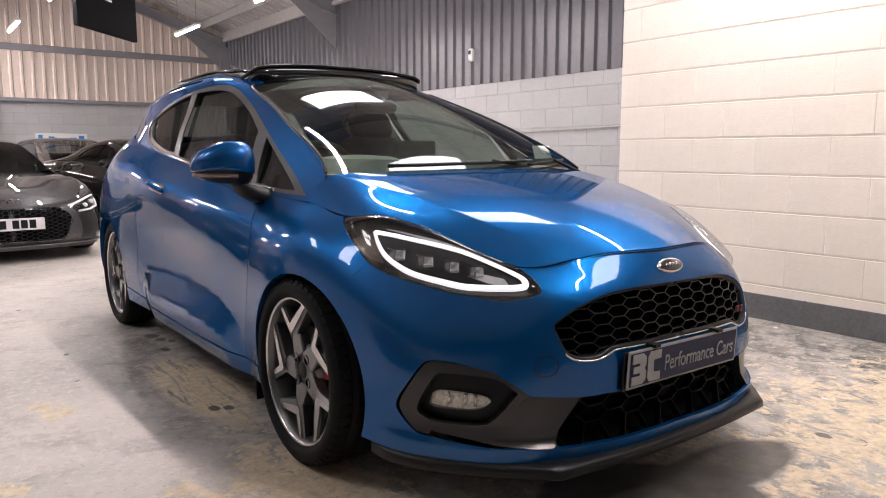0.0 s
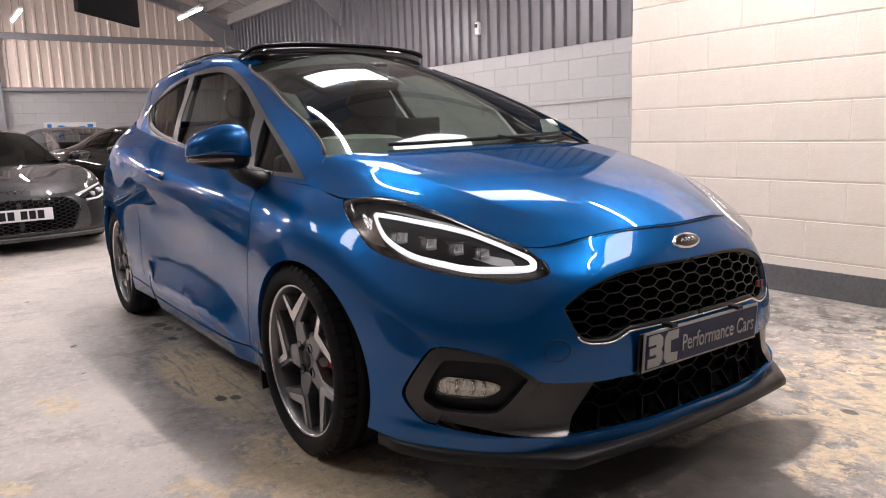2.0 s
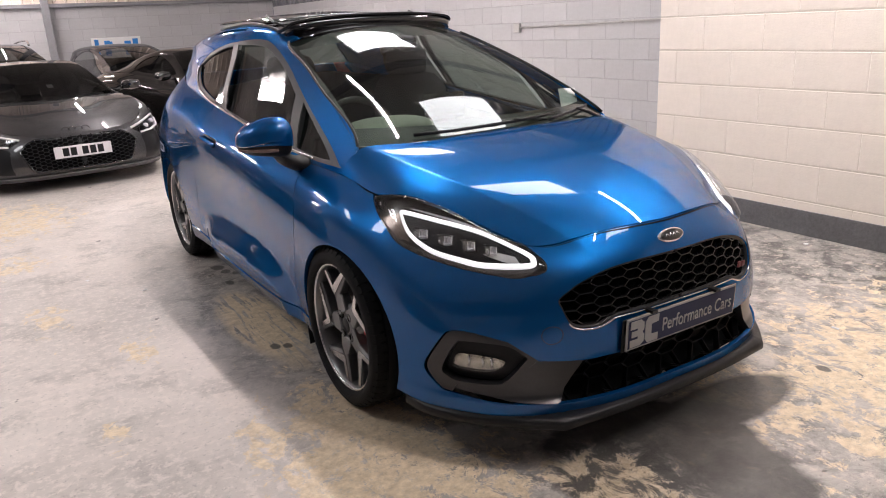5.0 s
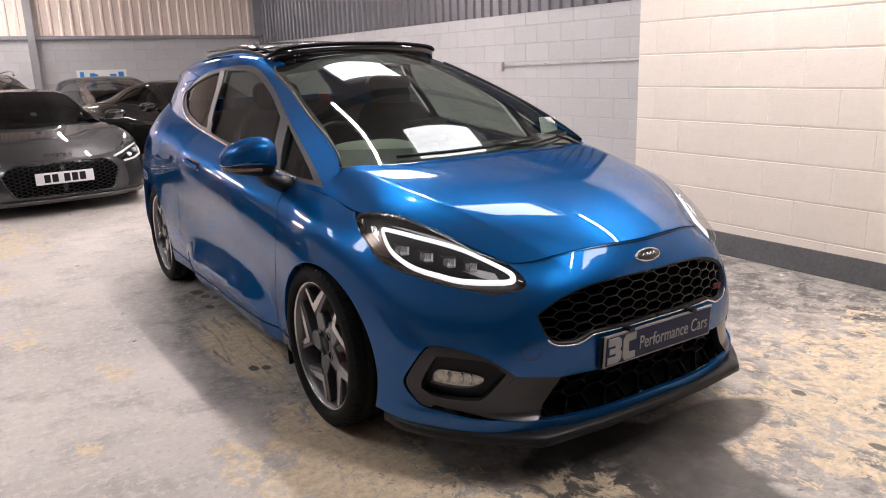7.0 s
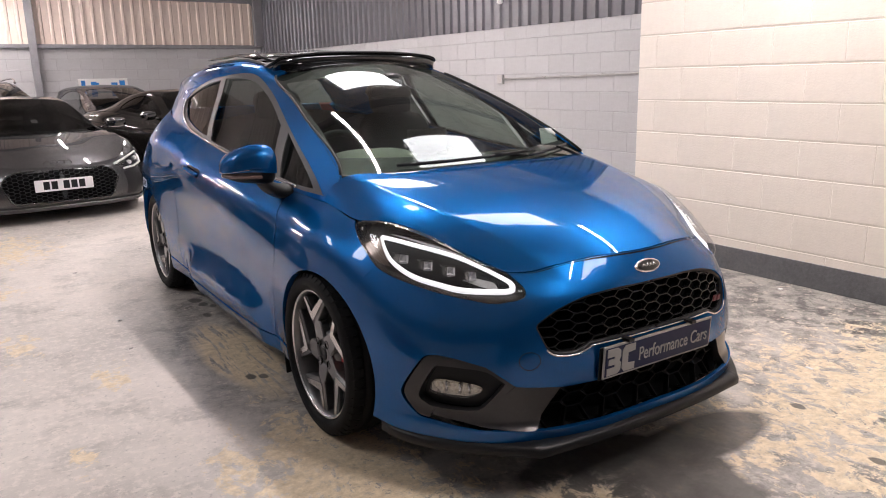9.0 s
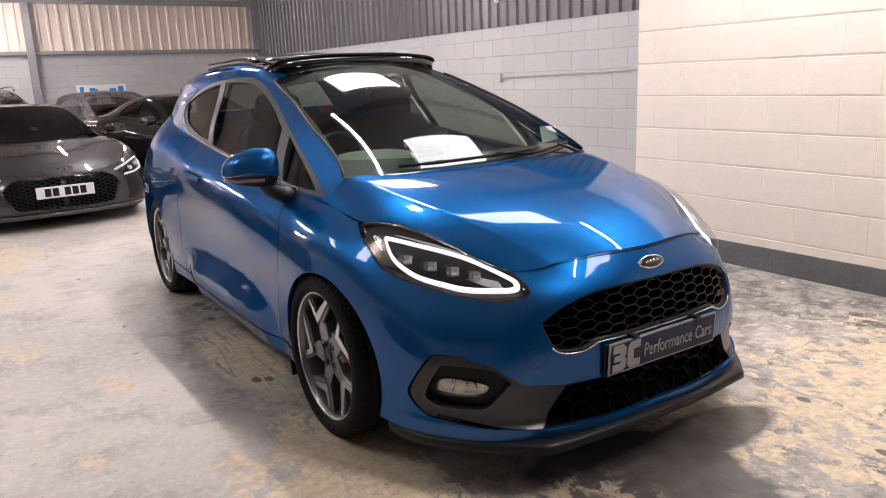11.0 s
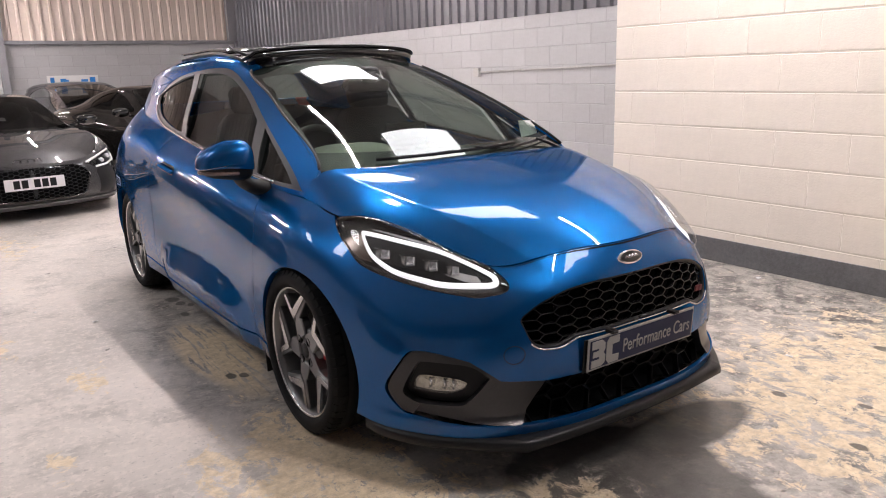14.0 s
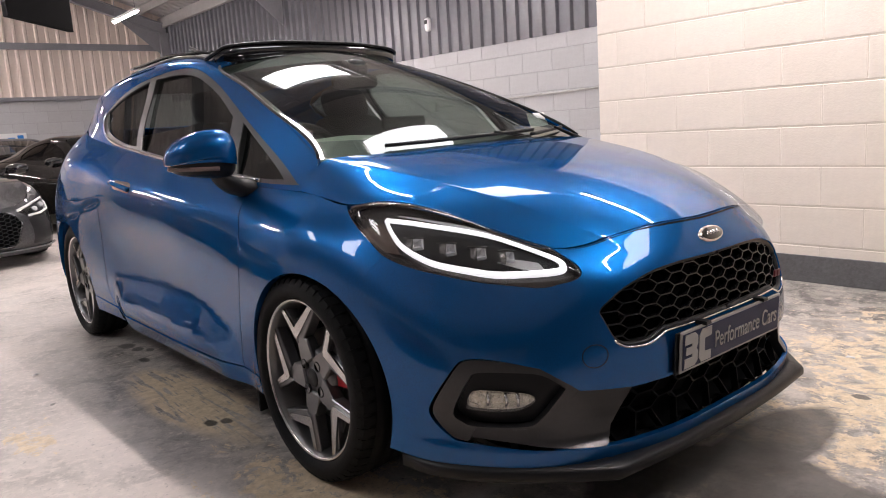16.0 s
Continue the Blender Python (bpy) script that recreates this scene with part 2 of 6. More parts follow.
def prism(bm, profile, axis, a, b):
    """A closed profile (pairs of the two other axes, in order) drawn out along an axis from a to b."""
    def at(p, q, t):
        return {"x": (t, p, q), "y": (p, t, q), "z": (p, q, t)}[axis]
    low = [bm.verts.new(at(p, q, a)) for p, q in profile]
    high = [bm.verts.new(at(p, q, b)) for p, q in profile]
    n = len(profile)
    for i in range(n):
        bm.faces.new((low[i], low[(i + 1) % n], high[(i + 1) % n], high[i]))
    bm.faces.new(low)
    bm.faces.new(high[::-1])
    return bm


# ---- the shed ----
WEST, EAST, SOUTH, NORTH = -7.0, 4.55, -7.0, 15.2
EAVES, RIDGE_X, RIDGE_Z = 3.80, -1.2, 5.7
LEDGE = 2.0
CREAM_X, CREAM_END, CREAM_TOP = 2.389, 1.412, 2.34


def roof_z(x):
    return EAVES + (RIDGE_Z - EAVES) * (1 - abs(x - RIDGE_X) / (EAST - RIDGE_X))


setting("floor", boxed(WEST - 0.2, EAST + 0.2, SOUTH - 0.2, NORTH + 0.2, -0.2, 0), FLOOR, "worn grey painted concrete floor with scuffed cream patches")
wall_east = setting("wall_east", boxed(EAST + 0.006, EAST + 0.2, CREAM_END - 0.3, NORTH, 0, LEDGE), GREY_JOINT, "grey painted concrete block wall")
wall_north = setting("wall_north", boxed(WEST, EAST, NORTH + 0.006, NORTH + 0.2, 0, LEDGE + 0.06), GREY_JOINT, "grey painted concrete block wall")
wall_cream = setting("wall_cream", boxed(CREAM_X + 0.006, EAST + 0.2, SOUTH, CREAM_END - 0.006, 0, CREAM_TOP), CREAM_JOINT, "cream painted concrete block partition wall")
setting("wall_west", boxed(WEST - 0.2, WEST, SOUTH, NORTH, 0, LEDGE), GREY, "plain grey painted block wall")
setting("cladding_west", boxed(WEST - 0.2, WEST - 0.02, SOUTH, NORTH, LEDGE, roof_z(WEST) + 0.2), CLAD_DARK, "dark grey steel cladding above the block wall")
setting("wall_south", boxed(WEST - 0.2, EAST + 0.2, SOUTH - 0.2, SOUTH, 0, RIDGE_Z + 0.1), CLAD_DARK, "plain dark wall behind the camera")
setting("wall_capping", boxed(CREAM_X - 0.012, CREAM_X + 0.15, SOUTH, CREAM_END + 0.010, CREAM_TOP - 0.105, CREAM_TOP + 0.006, 0.004), WHITE, "pale board capping the block partition")
setting("skirting_band", boxed(CREAM_X - 0.009, CREAM_X + 0.02, SOUTH, CREAM_END, 0, 0.155, 0.002), BAND, "dark grey painted band along the foot of the wall")


def cladding(width, height, pitch=0.2, depth=0.032):
    """One profiled sheet, ribs upright, in the xz plane, ribs towards -y."""
    bm = bmesh.new()
    prof = []
    x = 0.0
    while x < width - 1e-6:
        prof += [(x, 0), (x + pitch * 0.62, 0), (x + pitch * 0.72, -depth), (x + pitch * 0.90, -depth)]
        x += pitch
    prof.append((width, 0))
    rows = [[bm.verts.new((p, q + o, z)) for p, q in prof] for z, o in ((0, 0), (height, 0))]
    for i in range(len(prof) - 1):
        bm.faces.new((rows[0][i], rows[0][i + 1], rows[1][i + 1], rows[1][i]))
    back = [bm.verts.new((p, 0.012, z)) for z in (0, height) for p in (0, width)]
    bm.faces.new((back[0], back[2], back[3], back[1]))
    return bm


sheet_east = mesh_of("cladding_sheet", cladding(1.0, EAVES - LEDGE + 0.25), CLAD_DARK)
clad_e = tagged(new("cladding_east"), "dark grey profiled steel cladding above the block wall", "cladding", "", "structure")
for k in range(14):
    ob = part("cladding_sheet", sheet_east, CLAD_DARK, clad_e)
    ob.matrix_basis = pose(EAST, NORTH - k, LEDGE - 0.07, 0, 0, -90)
sheet_north = mesh_of("cladding_sheet", cladding(1.0, 3.4, 0.2), CLAD_BEIGE)
clad_n = tagged(new("cladding_north"), "beige profiled steel cladding above the block wall", "cladding", "", "structure")
for k in range(12):
    ob = part("cladding_sheet", sheet_north, CLAD_BEIGE, clad_n)
    ob.matrix_basis = pose(EAST - 1 - k + 0.02, NORTH, LEDGE + 0.1)

# roof slopes, each one sheet with trapezoid ribs running down the slope
def slope_sheet(x0, x1):
    bm = bmesh.new()
    y, prof = SOUTH - 0.2, []
    while y < NORTH + 0.2:
        prof += [(y, 0), (y + 0.13, 0), (y + 0.15, 0.035), (y + 0.23, 0.035)]
        y += 0.25
    a = [bm.verts.new((x0, p, roof_z(x0) + q)) for p, q in prof]
    c = [bm.verts.new((x1, p, roof_z(x1) + q)) for p, q in prof]
    for i in range(len(prof) - 1):
        bm.faces.new((a[i], c[i], c[i + 1], a[i + 1]))
    return bm


setting("ceiling_east", slope_sheet(RIDGE_X, EAST + 0.3), ROOF, "pale profiled roof sheets on purlins")
setting("ceiling_west", slope_sheet(WEST - 0.3, RIDGE_X), ROOF, "pale profiled roof sheets on purlins")

steel = tagged(new("portal_frame"), "grey painted steel portal frame with rafters and columns", "frame", "", "structure")
for y in (NORTH - 0.25, 9.6, 3.2, -1.6):
    for x0, x1 in ((RIDGE_X, EAST - 0.05), (WEST + 0.05, RIDGE_X)):
        bm = bmesh.new()
        for d0, d1, hw in ((0.20, 0.215, 0.07), (0.415, 0.43, 0.07), (0.215, 0.415, 0.006)):
            prism(bm, [(x0, roof_z(x0) - d0), (x1, roof_z(x1) - d0), (x1, roof_z(x1) - d1), (x0, roof_z(x0) - d1)], "y", y - hw, y + hw)
        part("rafter", bm, STEEL, steel)
    if y > 12:
        for x in (EAST - 0.12,):
            part("column", boxed(x - 0.1, x + 0.1, y - 0.07, y + 0.07, LEDGE + 0.1, roof_z(x) - 0.4, 0.006), STEEL, steel)
    # knee brace
    bm = bmesh.new()
    prism(bm, [(EAST - 0.04, roof_z(EAST) - 0.40), (EAST - 1.1, roof_z(EAST - 1.1) - 0.42), (EAST - 0.06, roof_z(EAST) - 0.95)], "y", y - 0.008, y + 0.008)
    part("haunch", bm, STEEL, steel)
for x in (3.95, 2.78, 1.18, 0.2, -0.95):
    bm = bmesh.new()
    z = roof_z(x)
    prism(bm, [(x - 0.035, z - 0.01), (x + 0.03, z - 0.01), (x + 0.03, z - 0.20), (x - 0.035, z - 0.20), (x - 0.035, z - 0.185), (x + 0.015, z - 0.185), (x + 0.015, z - 0.025), (x - 0.035, z - 0.025)], "y", SOUTH, NORTH)
    part("purlin", bm, GALV, steel)
part("eaves_beam", boxed(EAST - 0.12, EAST - 0.045, 1.5, NORTH, EAVES - 0.24, EAVES - 0.02, 0.004), GALV, steel)
for z0, z1, d in ((LEDGE + 0.055, LEDGE + 0.13, 0.09), (3.07, 3.20, 0.10)):
    part("sheeting_rail", boxed(WEST, EAST - 0.03, NORTH - d, NORTH - 0.035, z0, z1, 0.004), STEEL, steel)
part("post", boxed(-0.34, -0.2, NORTH - 0.16, NORTH - 0.008, 0, 4.6, 0.004), STEEL, steel)

# rooflights: translucent profiled sheets set into the slopes
def rooflight(x0, x1, y0, y1):
    bm = bmesh.new()
    n = int((y1 - y0) / 0.0625)
    for i in range(n):
        ya, yb = y0 + i * 0.0625, y0 + (i + 1) * 0.0625
        da, db = -0.02 - 0.012 * (i % 2), -0.02 - 0.012 * ((i + 1) % 2)
        v = [bm.verts.new(p) for p in ((x0, ya, roof_z(x0) + da), (x1, ya, roof_z(x1) + da), (x1, yb, roof_z(x1) + db), (x0, yb, roof_z(x0) + db))]
        bm.faces.new(v)
    return bm


for x0, x1, y0, y1 in ((1.32, 2.65, 1.2, 2.1), (1.32, 2.65, 4.3, 5.1), (1.32, 2.65, -4.2, -3.1), (-5.05, -3.72, 1.2, 2.1), (-5.05, -3.72, 4.3, 5.1)):
    setting("rooflight", rooflight(x0, x1, y0, y1), SKYLIGHT, "translucent ribbed rooflight panel letting daylight in")


# suspended batten lamps
def batten_lamp(x, y, z, group="batten lamps"):
    top = thing("batten_lamp", "slim white batten lamp hanging on two wires, lit", "lamp", (x, y, z), 0, group)
    part("housing", boxed(-0.035, 0.035, -0.56, 0.56, 0.012, 0.05, 0.004), WHITE, top)
    bm = bmesh.new()
    prism(bm, [(0.013, 0.011), (0.0125, -0.003), (0.006, -0.011), (-0.006, -0.011), (-0.0125, -0.003), (-0.013, 0.011)], "y", -0.55, 0.55)
    part("tube", bm, TUBE, top, "glowing opal tube")
    for s in (-0.45, 0.45):
        part("wire", boxed(-0.003, 0.003, s - 0.003, s + 0.003, 0.05, roof_z(x) - z - 0.02), STEEL, top)
    return top


for y in (-1.7, 1.42, 4.54, 7.8, 10.9):
    batten_lamp(0.11 - 0.035 * y, y, 2.9)
for x, y in ((1.88, -0.05), (1.95, 6.4), (1.95, 9.7)):
    batten_lamp(x, y, 2.9)
for y in (7.0, 10.1, 13.9):
    batten_lamp(-2.9, y, 2.9)
batten_lamp(-1.05, 14.0, 2.95)
# unseen extra lamp, added to brighten the cladding at the far left
batten_lamp(-5.0, 12.4, 2.9)


# ---- smooth sheet-metal surfaces ----
def spline_weights(knots, t):
    """Rows of weights of a natural cubic spline through the knots, at the parameters t."""
    k, t = np.asarray(knots, float), np.asarray(t, float)
    n, h = len(k), np.diff(k)
    if n == 2:
        f = (t - k[0]) / h[0]
        return np.stack([1 - f, f], 1)
    A, B = np.zeros((n, n)), np.zeros((n, n))
    A[0, 0] = A[-1, -1] = 1
    for i in range(1, n - 1):
        A[i, i - 1 : i + 2] = h[i - 1], 2 * (h[i - 1] + h[i]), h[i]
        B[i, i - 1 : i + 2] = 6 / h[i - 1], -6 / h[i - 1] - 6 / h[i], 6 / h[i]
    M = np.linalg.solve(A, B)
    i = np.clip(np.searchsorted(k, t, "right") - 1, 0, n - 2)
    a, b, hi = k[i + 1] - t, t - k[i], h[i]
    E = np.eye(n)
    w = E[i] * (a / hi)[:, None] + E[i + 1] * (b / hi)[:, None]
    w += M[i] * ((a**3 / hi - a * hi) / 6)[:, None] + M[i + 1] * ((b**3 / hi - b * hi) / 6)[:, None]
    return w


class Sheet:
    """A smooth surface through a lattice of stations (rows of points). mirror: the first station lies on the centre line."""

    def __init__(self, stations, mirror=False, mirror_v=False):
        P = np.array(stations, float)
        flip = np.array([-1, 1, 1])
        self.lo = 0
        if mirror:
            self.lo = min(3, len(P) - 1)
            P = np.concatenate([P[self.lo : 0 : -1] * flip, P])
        if mirror_v:
            P = np.concatenate([P, P[:, -2:-5:-1] * flip], 1)
        self.P = P
        du = np.linalg.norm(np.diff(P, axis=0), axis=2).mean(1) ** 0.75
        dv = np.linalg.norm(np.diff(P, axis=1), axis=2).mean(0) ** 0.75
        self.ku, self.kv = np.r_[0, np.cumsum(du)], np.r_[0, np.cumsum(dv)]
        self.ku -= self.ku[self.lo]
        self.u1 = self.ku[-1]
        self.v1 = self.kv[-1 - (3 if mirror_v else 0)]
        self.table = None

    def at(self, u, v):
        u, v = np.atleast_1d(np.asarray(u, float)), np.atleast_1d(np.asarray(v, float))
        wu, wv = spline_weights(self.ku, u), spline_weights(self.kv, v)
        return np.einsum("ni,ijk,nj->nk", wu, self.P, wv)

    def normal(self, u, v):
        e = 1e-4
        u, v = np.atleast_1d(u), np.atleast_1d(v)
        a = self.at(u + e, v) - self.at(u - e, v)
        b = self.at(u, v + e) - self.at(u, v - e)
        n = np.cross(a, b)
        return n / np.maximum(np.linalg.norm(n, axis=1, keepdims=True), 1e-12)

    def find(self, x=None, y=None, z=None, umin=0.0, umax=None, vmin=0.0, vmax=None):
        """The (u, v) whose place comes nearest to the given coordinates (None: free)."""
        keep = [k for k, c in enumerate((x, y, z)) if c is not None]
        goal = np.array([c for c in (x, y, z) if c is not None], float)
        if self.table is None:
            gu, gv = np.meshgrid(np.linspace(0, self.u1, 160), np.linspace(0, self.v1, 60), indexing="ij")
            self.table = gu.ravel(), gv.ravel(), self.at(gu.ravel(), gv.ravel())
        gu, gv, pts = self.table
        d = ((pts[:, keep] - goal) ** 2).sum(1)
        d = d + 1e3 * ((gu < umin) | (gu > (umax or 99)) | (gv < vmin) | (gv > (vmax or 99)))
        k = int(np.argmin(d))
        u, v, du, dv = gu[k], gv[k], self.u1 / 160, self.v1 / 60
        for _ in range(14):
            us, vs = np.meshgrid(u + du * np.linspace(-1, 1, 5), v + dv * np.linspace(-1, 1, 5), indexing="ij")
            us, vs = np.clip(us.ravel(), -0.3, self.u1), np.clip(vs.ravel(), 0, self.v1)
            d = ((self.at(us, vs)[:, keep] - goal) ** 2).sum(1)
            k = int(np.argmin(d))
            u, v, du, dv = us[k], vs[k], du * 0.55, dv * 0.55
        return float(u), float(v)


def rounded(points, closed=True, steps=6, sharp=()):
    """A smooth line through points (Catmull-Rom), with the corners in sharp kept."""
    pts, out, n = np.array(points, float), [], len(points)
    for i in range(n if closed else n - 1):
        p1, p2 = pts[i], pts[(i + 1) % n]
        p0 = pts[(i - 1) % n] if (closed or i > 0) and i not in sharp else 2 * p1 - p2
        p3 = pts[(i + 2) % n] if (closed or i < n - 2) and (i + 1) % n not in sharp else 2 * p2 - p1
        for s in range(steps):
            t = s / steps
            out.append(0.5 * (2 * p1 + (p2 - p0) * t + (2 * p0 - 5 * p1 + 4 * p2 - p3) * t * t + (3 * p1 - p0 - 3 * p2 + p3) * t**3))
    if not closed:
        out.append(pts[-1])
    return np.array(out)


def inside(poly, x, y):
    hit, n, j = False, len(poly), len(poly) - 1
    for i in range(n):
        (xi, yi), (xj, yj) = poly[i], poly[j]
        if (yi > y) != (yj > y) and x < (xj - xi) * (y - yi) / (yj - yi) + xi:
            hit = not hit
        j = i
    return hit


def panel_mesh(name, sheet, outline, material, holes=(), cell=0.03, lift=0.0, rim=0.012, mirrored=False, flip=False, join=False, lines=()):
    """A sheet-metal panel: the part of a surface inside an outline in (u, v), with holes, its edges turned inwards."""
    from mathutils.geometry import delaunay_2d_cdt
    su = np.linalg.norm(np.diff(sheet.P, axis=0), axis=2).mean() / np.diff(sheet.ku).mean()
    sv = np.linalg.norm(np.diff(sheet.P, axis=1), axis=2).mean() / np.diff(sheet.kv).mean()
    loops = [np.array(l, float) * (su, sv) for l in (outline, *holes)]
    verts, edges = [], []
    for l in loops:
        k, n = len(verts), len(l)
        verts += [tuple(p) for p in l]
        edges += [(k + i, k + (i + 1) % n) for i in range(n)]
    for l in lines:
        l = [p for p in np.array(l, float) * (su, sv) if inside(loops[0], *p)]
        k = len(verts)
        verts += [tuple(p) for p in l]
        edges += [(k + i, k + i + 1) for i in range(len(l) - 1)]
    lo, hi = loops[0].min(0), loops[0].max(0)
    near = np.array(verts)
    for a in np.arange(lo[0] + cell / 2, hi[0], cell):
        for b in np.arange(lo[1] + cell / 2, hi[1], cell):
            if inside(loops[0], a, b) and not any(inside(h, a, b) for h in loops[1:]) and ((near - (a, b)) ** 2).sum(1).min() > (0.35 * cell) ** 2:
                verts.append((a, b))
    vs, es, fs, *_ = delaunay_2d_cdt([Vector(v) for v in verts], edges, [], 0, 1e-7)
    V = np.array([tuple(v) for v in vs])
    F = []
    for f in fs:
        c = V[list(f)].mean(0)
        if inside(loops[0], *c) and not any(inside(h, *c) for h in loops[1:]):
            F.append(tuple(f))
    uv = V / (su, sv)
    pos, nor = sheet.at(uv[:, 0], uv[:, 1]), sheet.normal(uv[:, 0], uv[:, 1])
    if flip:
        nor = -nor
    pos = pos + nor * lift
    a, b, c = (pos[[f[k] for f in F]] for k in range(3))
    wind = np.einsum("ij,ij->i", np.cross(b - a, c - a), nor[[f[0] for f in F]])
    F = [f if w > 0 else f[::-1] for f, w in zip(F, wind)]
    count = {}
    for f in F:
        for i in range(3):
            count[(f[i], f[(i + 1) % 3])] = 1
    border = [e for e in count if (e[1], e[0]) not in count]
    P, Nn, idx = [tuple(p) for p in pos], [tuple(n) for n in nor], {}
    if rim:
        for e in border:
            for k in e:
                if k not in idx:
                    idx[k] = len(P), len(P) + 1
                    P += [tuple(pos[k]), tuple(pos[k] - nor[k] * rim)]
                    Nn += [None, None]
        for i, j in border:
            out = np.cross(pos[j] - pos[i], nor[i])
            out = tuple(out / max(np.linalg.norm(out), 1e-9))
            for k in (i, j):
                for m in idx[k]:
                    Nn[m] = out
            F += [(idx[j][0], idx[i][0], idx[i][1], idx[j][1])]
    P, Nn = np.array(P), np.array(Nn)
    if join:
        n = len(P)
        P, Nn = np.concatenate([P, P * (-1, 1, 1)]), np.concatenate([Nn, Nn * (-1, 1, 1)])
        F = F + [tuple(k + n for k in f[::-1]) for f in F]
    if mirrored:
        P, Nn, F = P * (-1, 1, 1), Nn * (-1, 1, 1), [f[::-1] for f in F]
    me = bpy.data.meshes.new(name)
    me.from_pydata([tuple(p) for p in P], [], F)
    me.polygons.foreach_set("use_smooth", [True] * len(me.polygons))
    me.normals_split_custom_set_from_vertices([tuple(n) for n in Nn])
    me.materials.append(material)
    return me


def panels(name, sheet, outline, material, parent, label="", both=True, **kw):
    """A panel and, with both, its mirror image on the other flank. The surface is given for the +x half."""
    made = []
    for m in ((True, False) if both and not kw.get("join") else (False,)):
        made.append(part(name, panel_mesh(name, sheet, outline, material, mirrored=m, **kw), material, parent, label))
    return made


def grid_part(name, points, material, parent, label="", close=False, thick=0.0):
    """A mesh through rows of points, smooth; thick gives it a solid back."""
    P = np.array(points, float)
    bm = bmesh.new()
    rows = [[bm.verts.new(p) for p in r] for r in P]
    n = len(rows[0])
    for i in range(len(rows) - 1):
        for j in range(n if close else n - 1):
            q = [rows[i][j], rows[i][(j + 1) % n], rows[i + 1][(j + 1) % n], rows[i + 1][j]]
            if len(set(q)) > 2:
                bm.faces.new(q)
    if thick:
        bmesh.ops.recalc_face_normals(bm, faces=bm.faces)
        bmesh.ops.solidify(bm, geom=bm.faces, thickness=thick)
    return part(name, bm, material, parent, label, True)


def tube_part(name, line, radius, material, parent, label="", sides=8, flat=1.0):
    """A round bar along a line."""
    L = np.array(line, float)
    T = np.gradient(L, axis=0)
    T /= np.linalg.norm(T, axis=1, keepdims=True)
    up = np.array([0.0, 0, 1]) if abs(T[:, 2]).mean() < 0.9 else np.array([1.0, 0, 0])
    S = np.cross(T, up)
    S /= np.linalg.norm(S, axis=1, keepdims=True)
    U = np.cross(S, T)
    r = np.broadcast_to(np.asarray(radius, float), len(L))
    bm = bmesh.new()
    rows = []
    for p, s, u, q in zip(L, S, U, r):
        rows.append([bm.verts.new(p + q * (s * math.cos(a) + flat * u * math.sin(a))) for a in np.linspace(0, 2 * math.pi, sides, endpoint=False)])
    for a, b in zip(rows, rows[1:]):
        for i in range(sides):
            bm.faces.new((a[i], a[(i + 1) % sides], b[(i + 1) % sides], b[i]))
    bm.faces.new(rows[0])
    bm.faces.new(rows[-1][::-1])
    return part(name, bm, material, parent, label, True)


def turned(profile, axis_x=0.0, steps=48, cut=None):
    """A lathe shape round the x axis: profile of (x, radius)."""
    bm = bmesh.new()
    rows = []
    for a in np.linspace(0, 2 * math.pi, steps, endpoint=False):
        rows.append([bm.verts.new((x, r * math.cos(a), r * math.sin(a))) for x, r in profile])
    for i in range(steps):
        p, q = rows[i], rows[(i + 1) % steps]
        for j in range(len(profile) - 1):
            bm.faces.new((p[j], p[j + 1], q[j + 1], q[j]))
    return bm


# ---- the blue hatchback: its surfaces, from the nose round the flank to the tail (right half, mirrored) ----
NOSE = [
    [(0, -0.845, 0.19), (0, -0.862, 0.30), (0, -0.872, 0.42), (0, -0.862, 0.54), (0, -0.838, 0.64), (0, -0.812, 0.69), (0, -0.785, 0.728)],
    [(0.25, -0.84, 0.19), (0.25, -0.855, 0.30), (0.25, -0.865, 0.42), (0.25, -0.85, 0.54), (0.25, -0.82, 0.635), (0.25, -0.785, 0.685), (0.25, -0.752, 0.722)],
    [(0.47, -0.79, 0.19), (0.47, -0.80, 0.30), (0.47, -0.80, 0.42), (0.455, -0.785, 0.54), (0.45, -0.745, 0.625), (0.45, -0.698, 0.668), (0.452, -0.648, 0.697)],
]
CORNER = [
    [(0.64, -0.68, 0.19), (0.63, -0.685, 0.30), (0.625, -0.675, 0.42), (0.62, -0.635, 0.54), (0.61, -0.57, 0.63), (0.602, -0.505, 0.712), (0.575, -0.43, 0.787)],
    [(0.765, -0.49, 0.19), (0.755, -0.50, 0.30), (0.75, -0.51, 0.42), (0.745, -0.47, 0.54), (0.737, -0.39, 0.64), (0.722, -0.30, 0.738), (0.675, -0.225, 0.829)],
    [(0.81, -0.33, 0.2), (0.81, -0.33, 0.31), (0.81, -0.33, 0.43), (0.808, -0.31, 0.56), (0.797, -0.26, 0.66), (0.775, -0.19, 0.74), (0.708, -0.135, 0.819)],
]
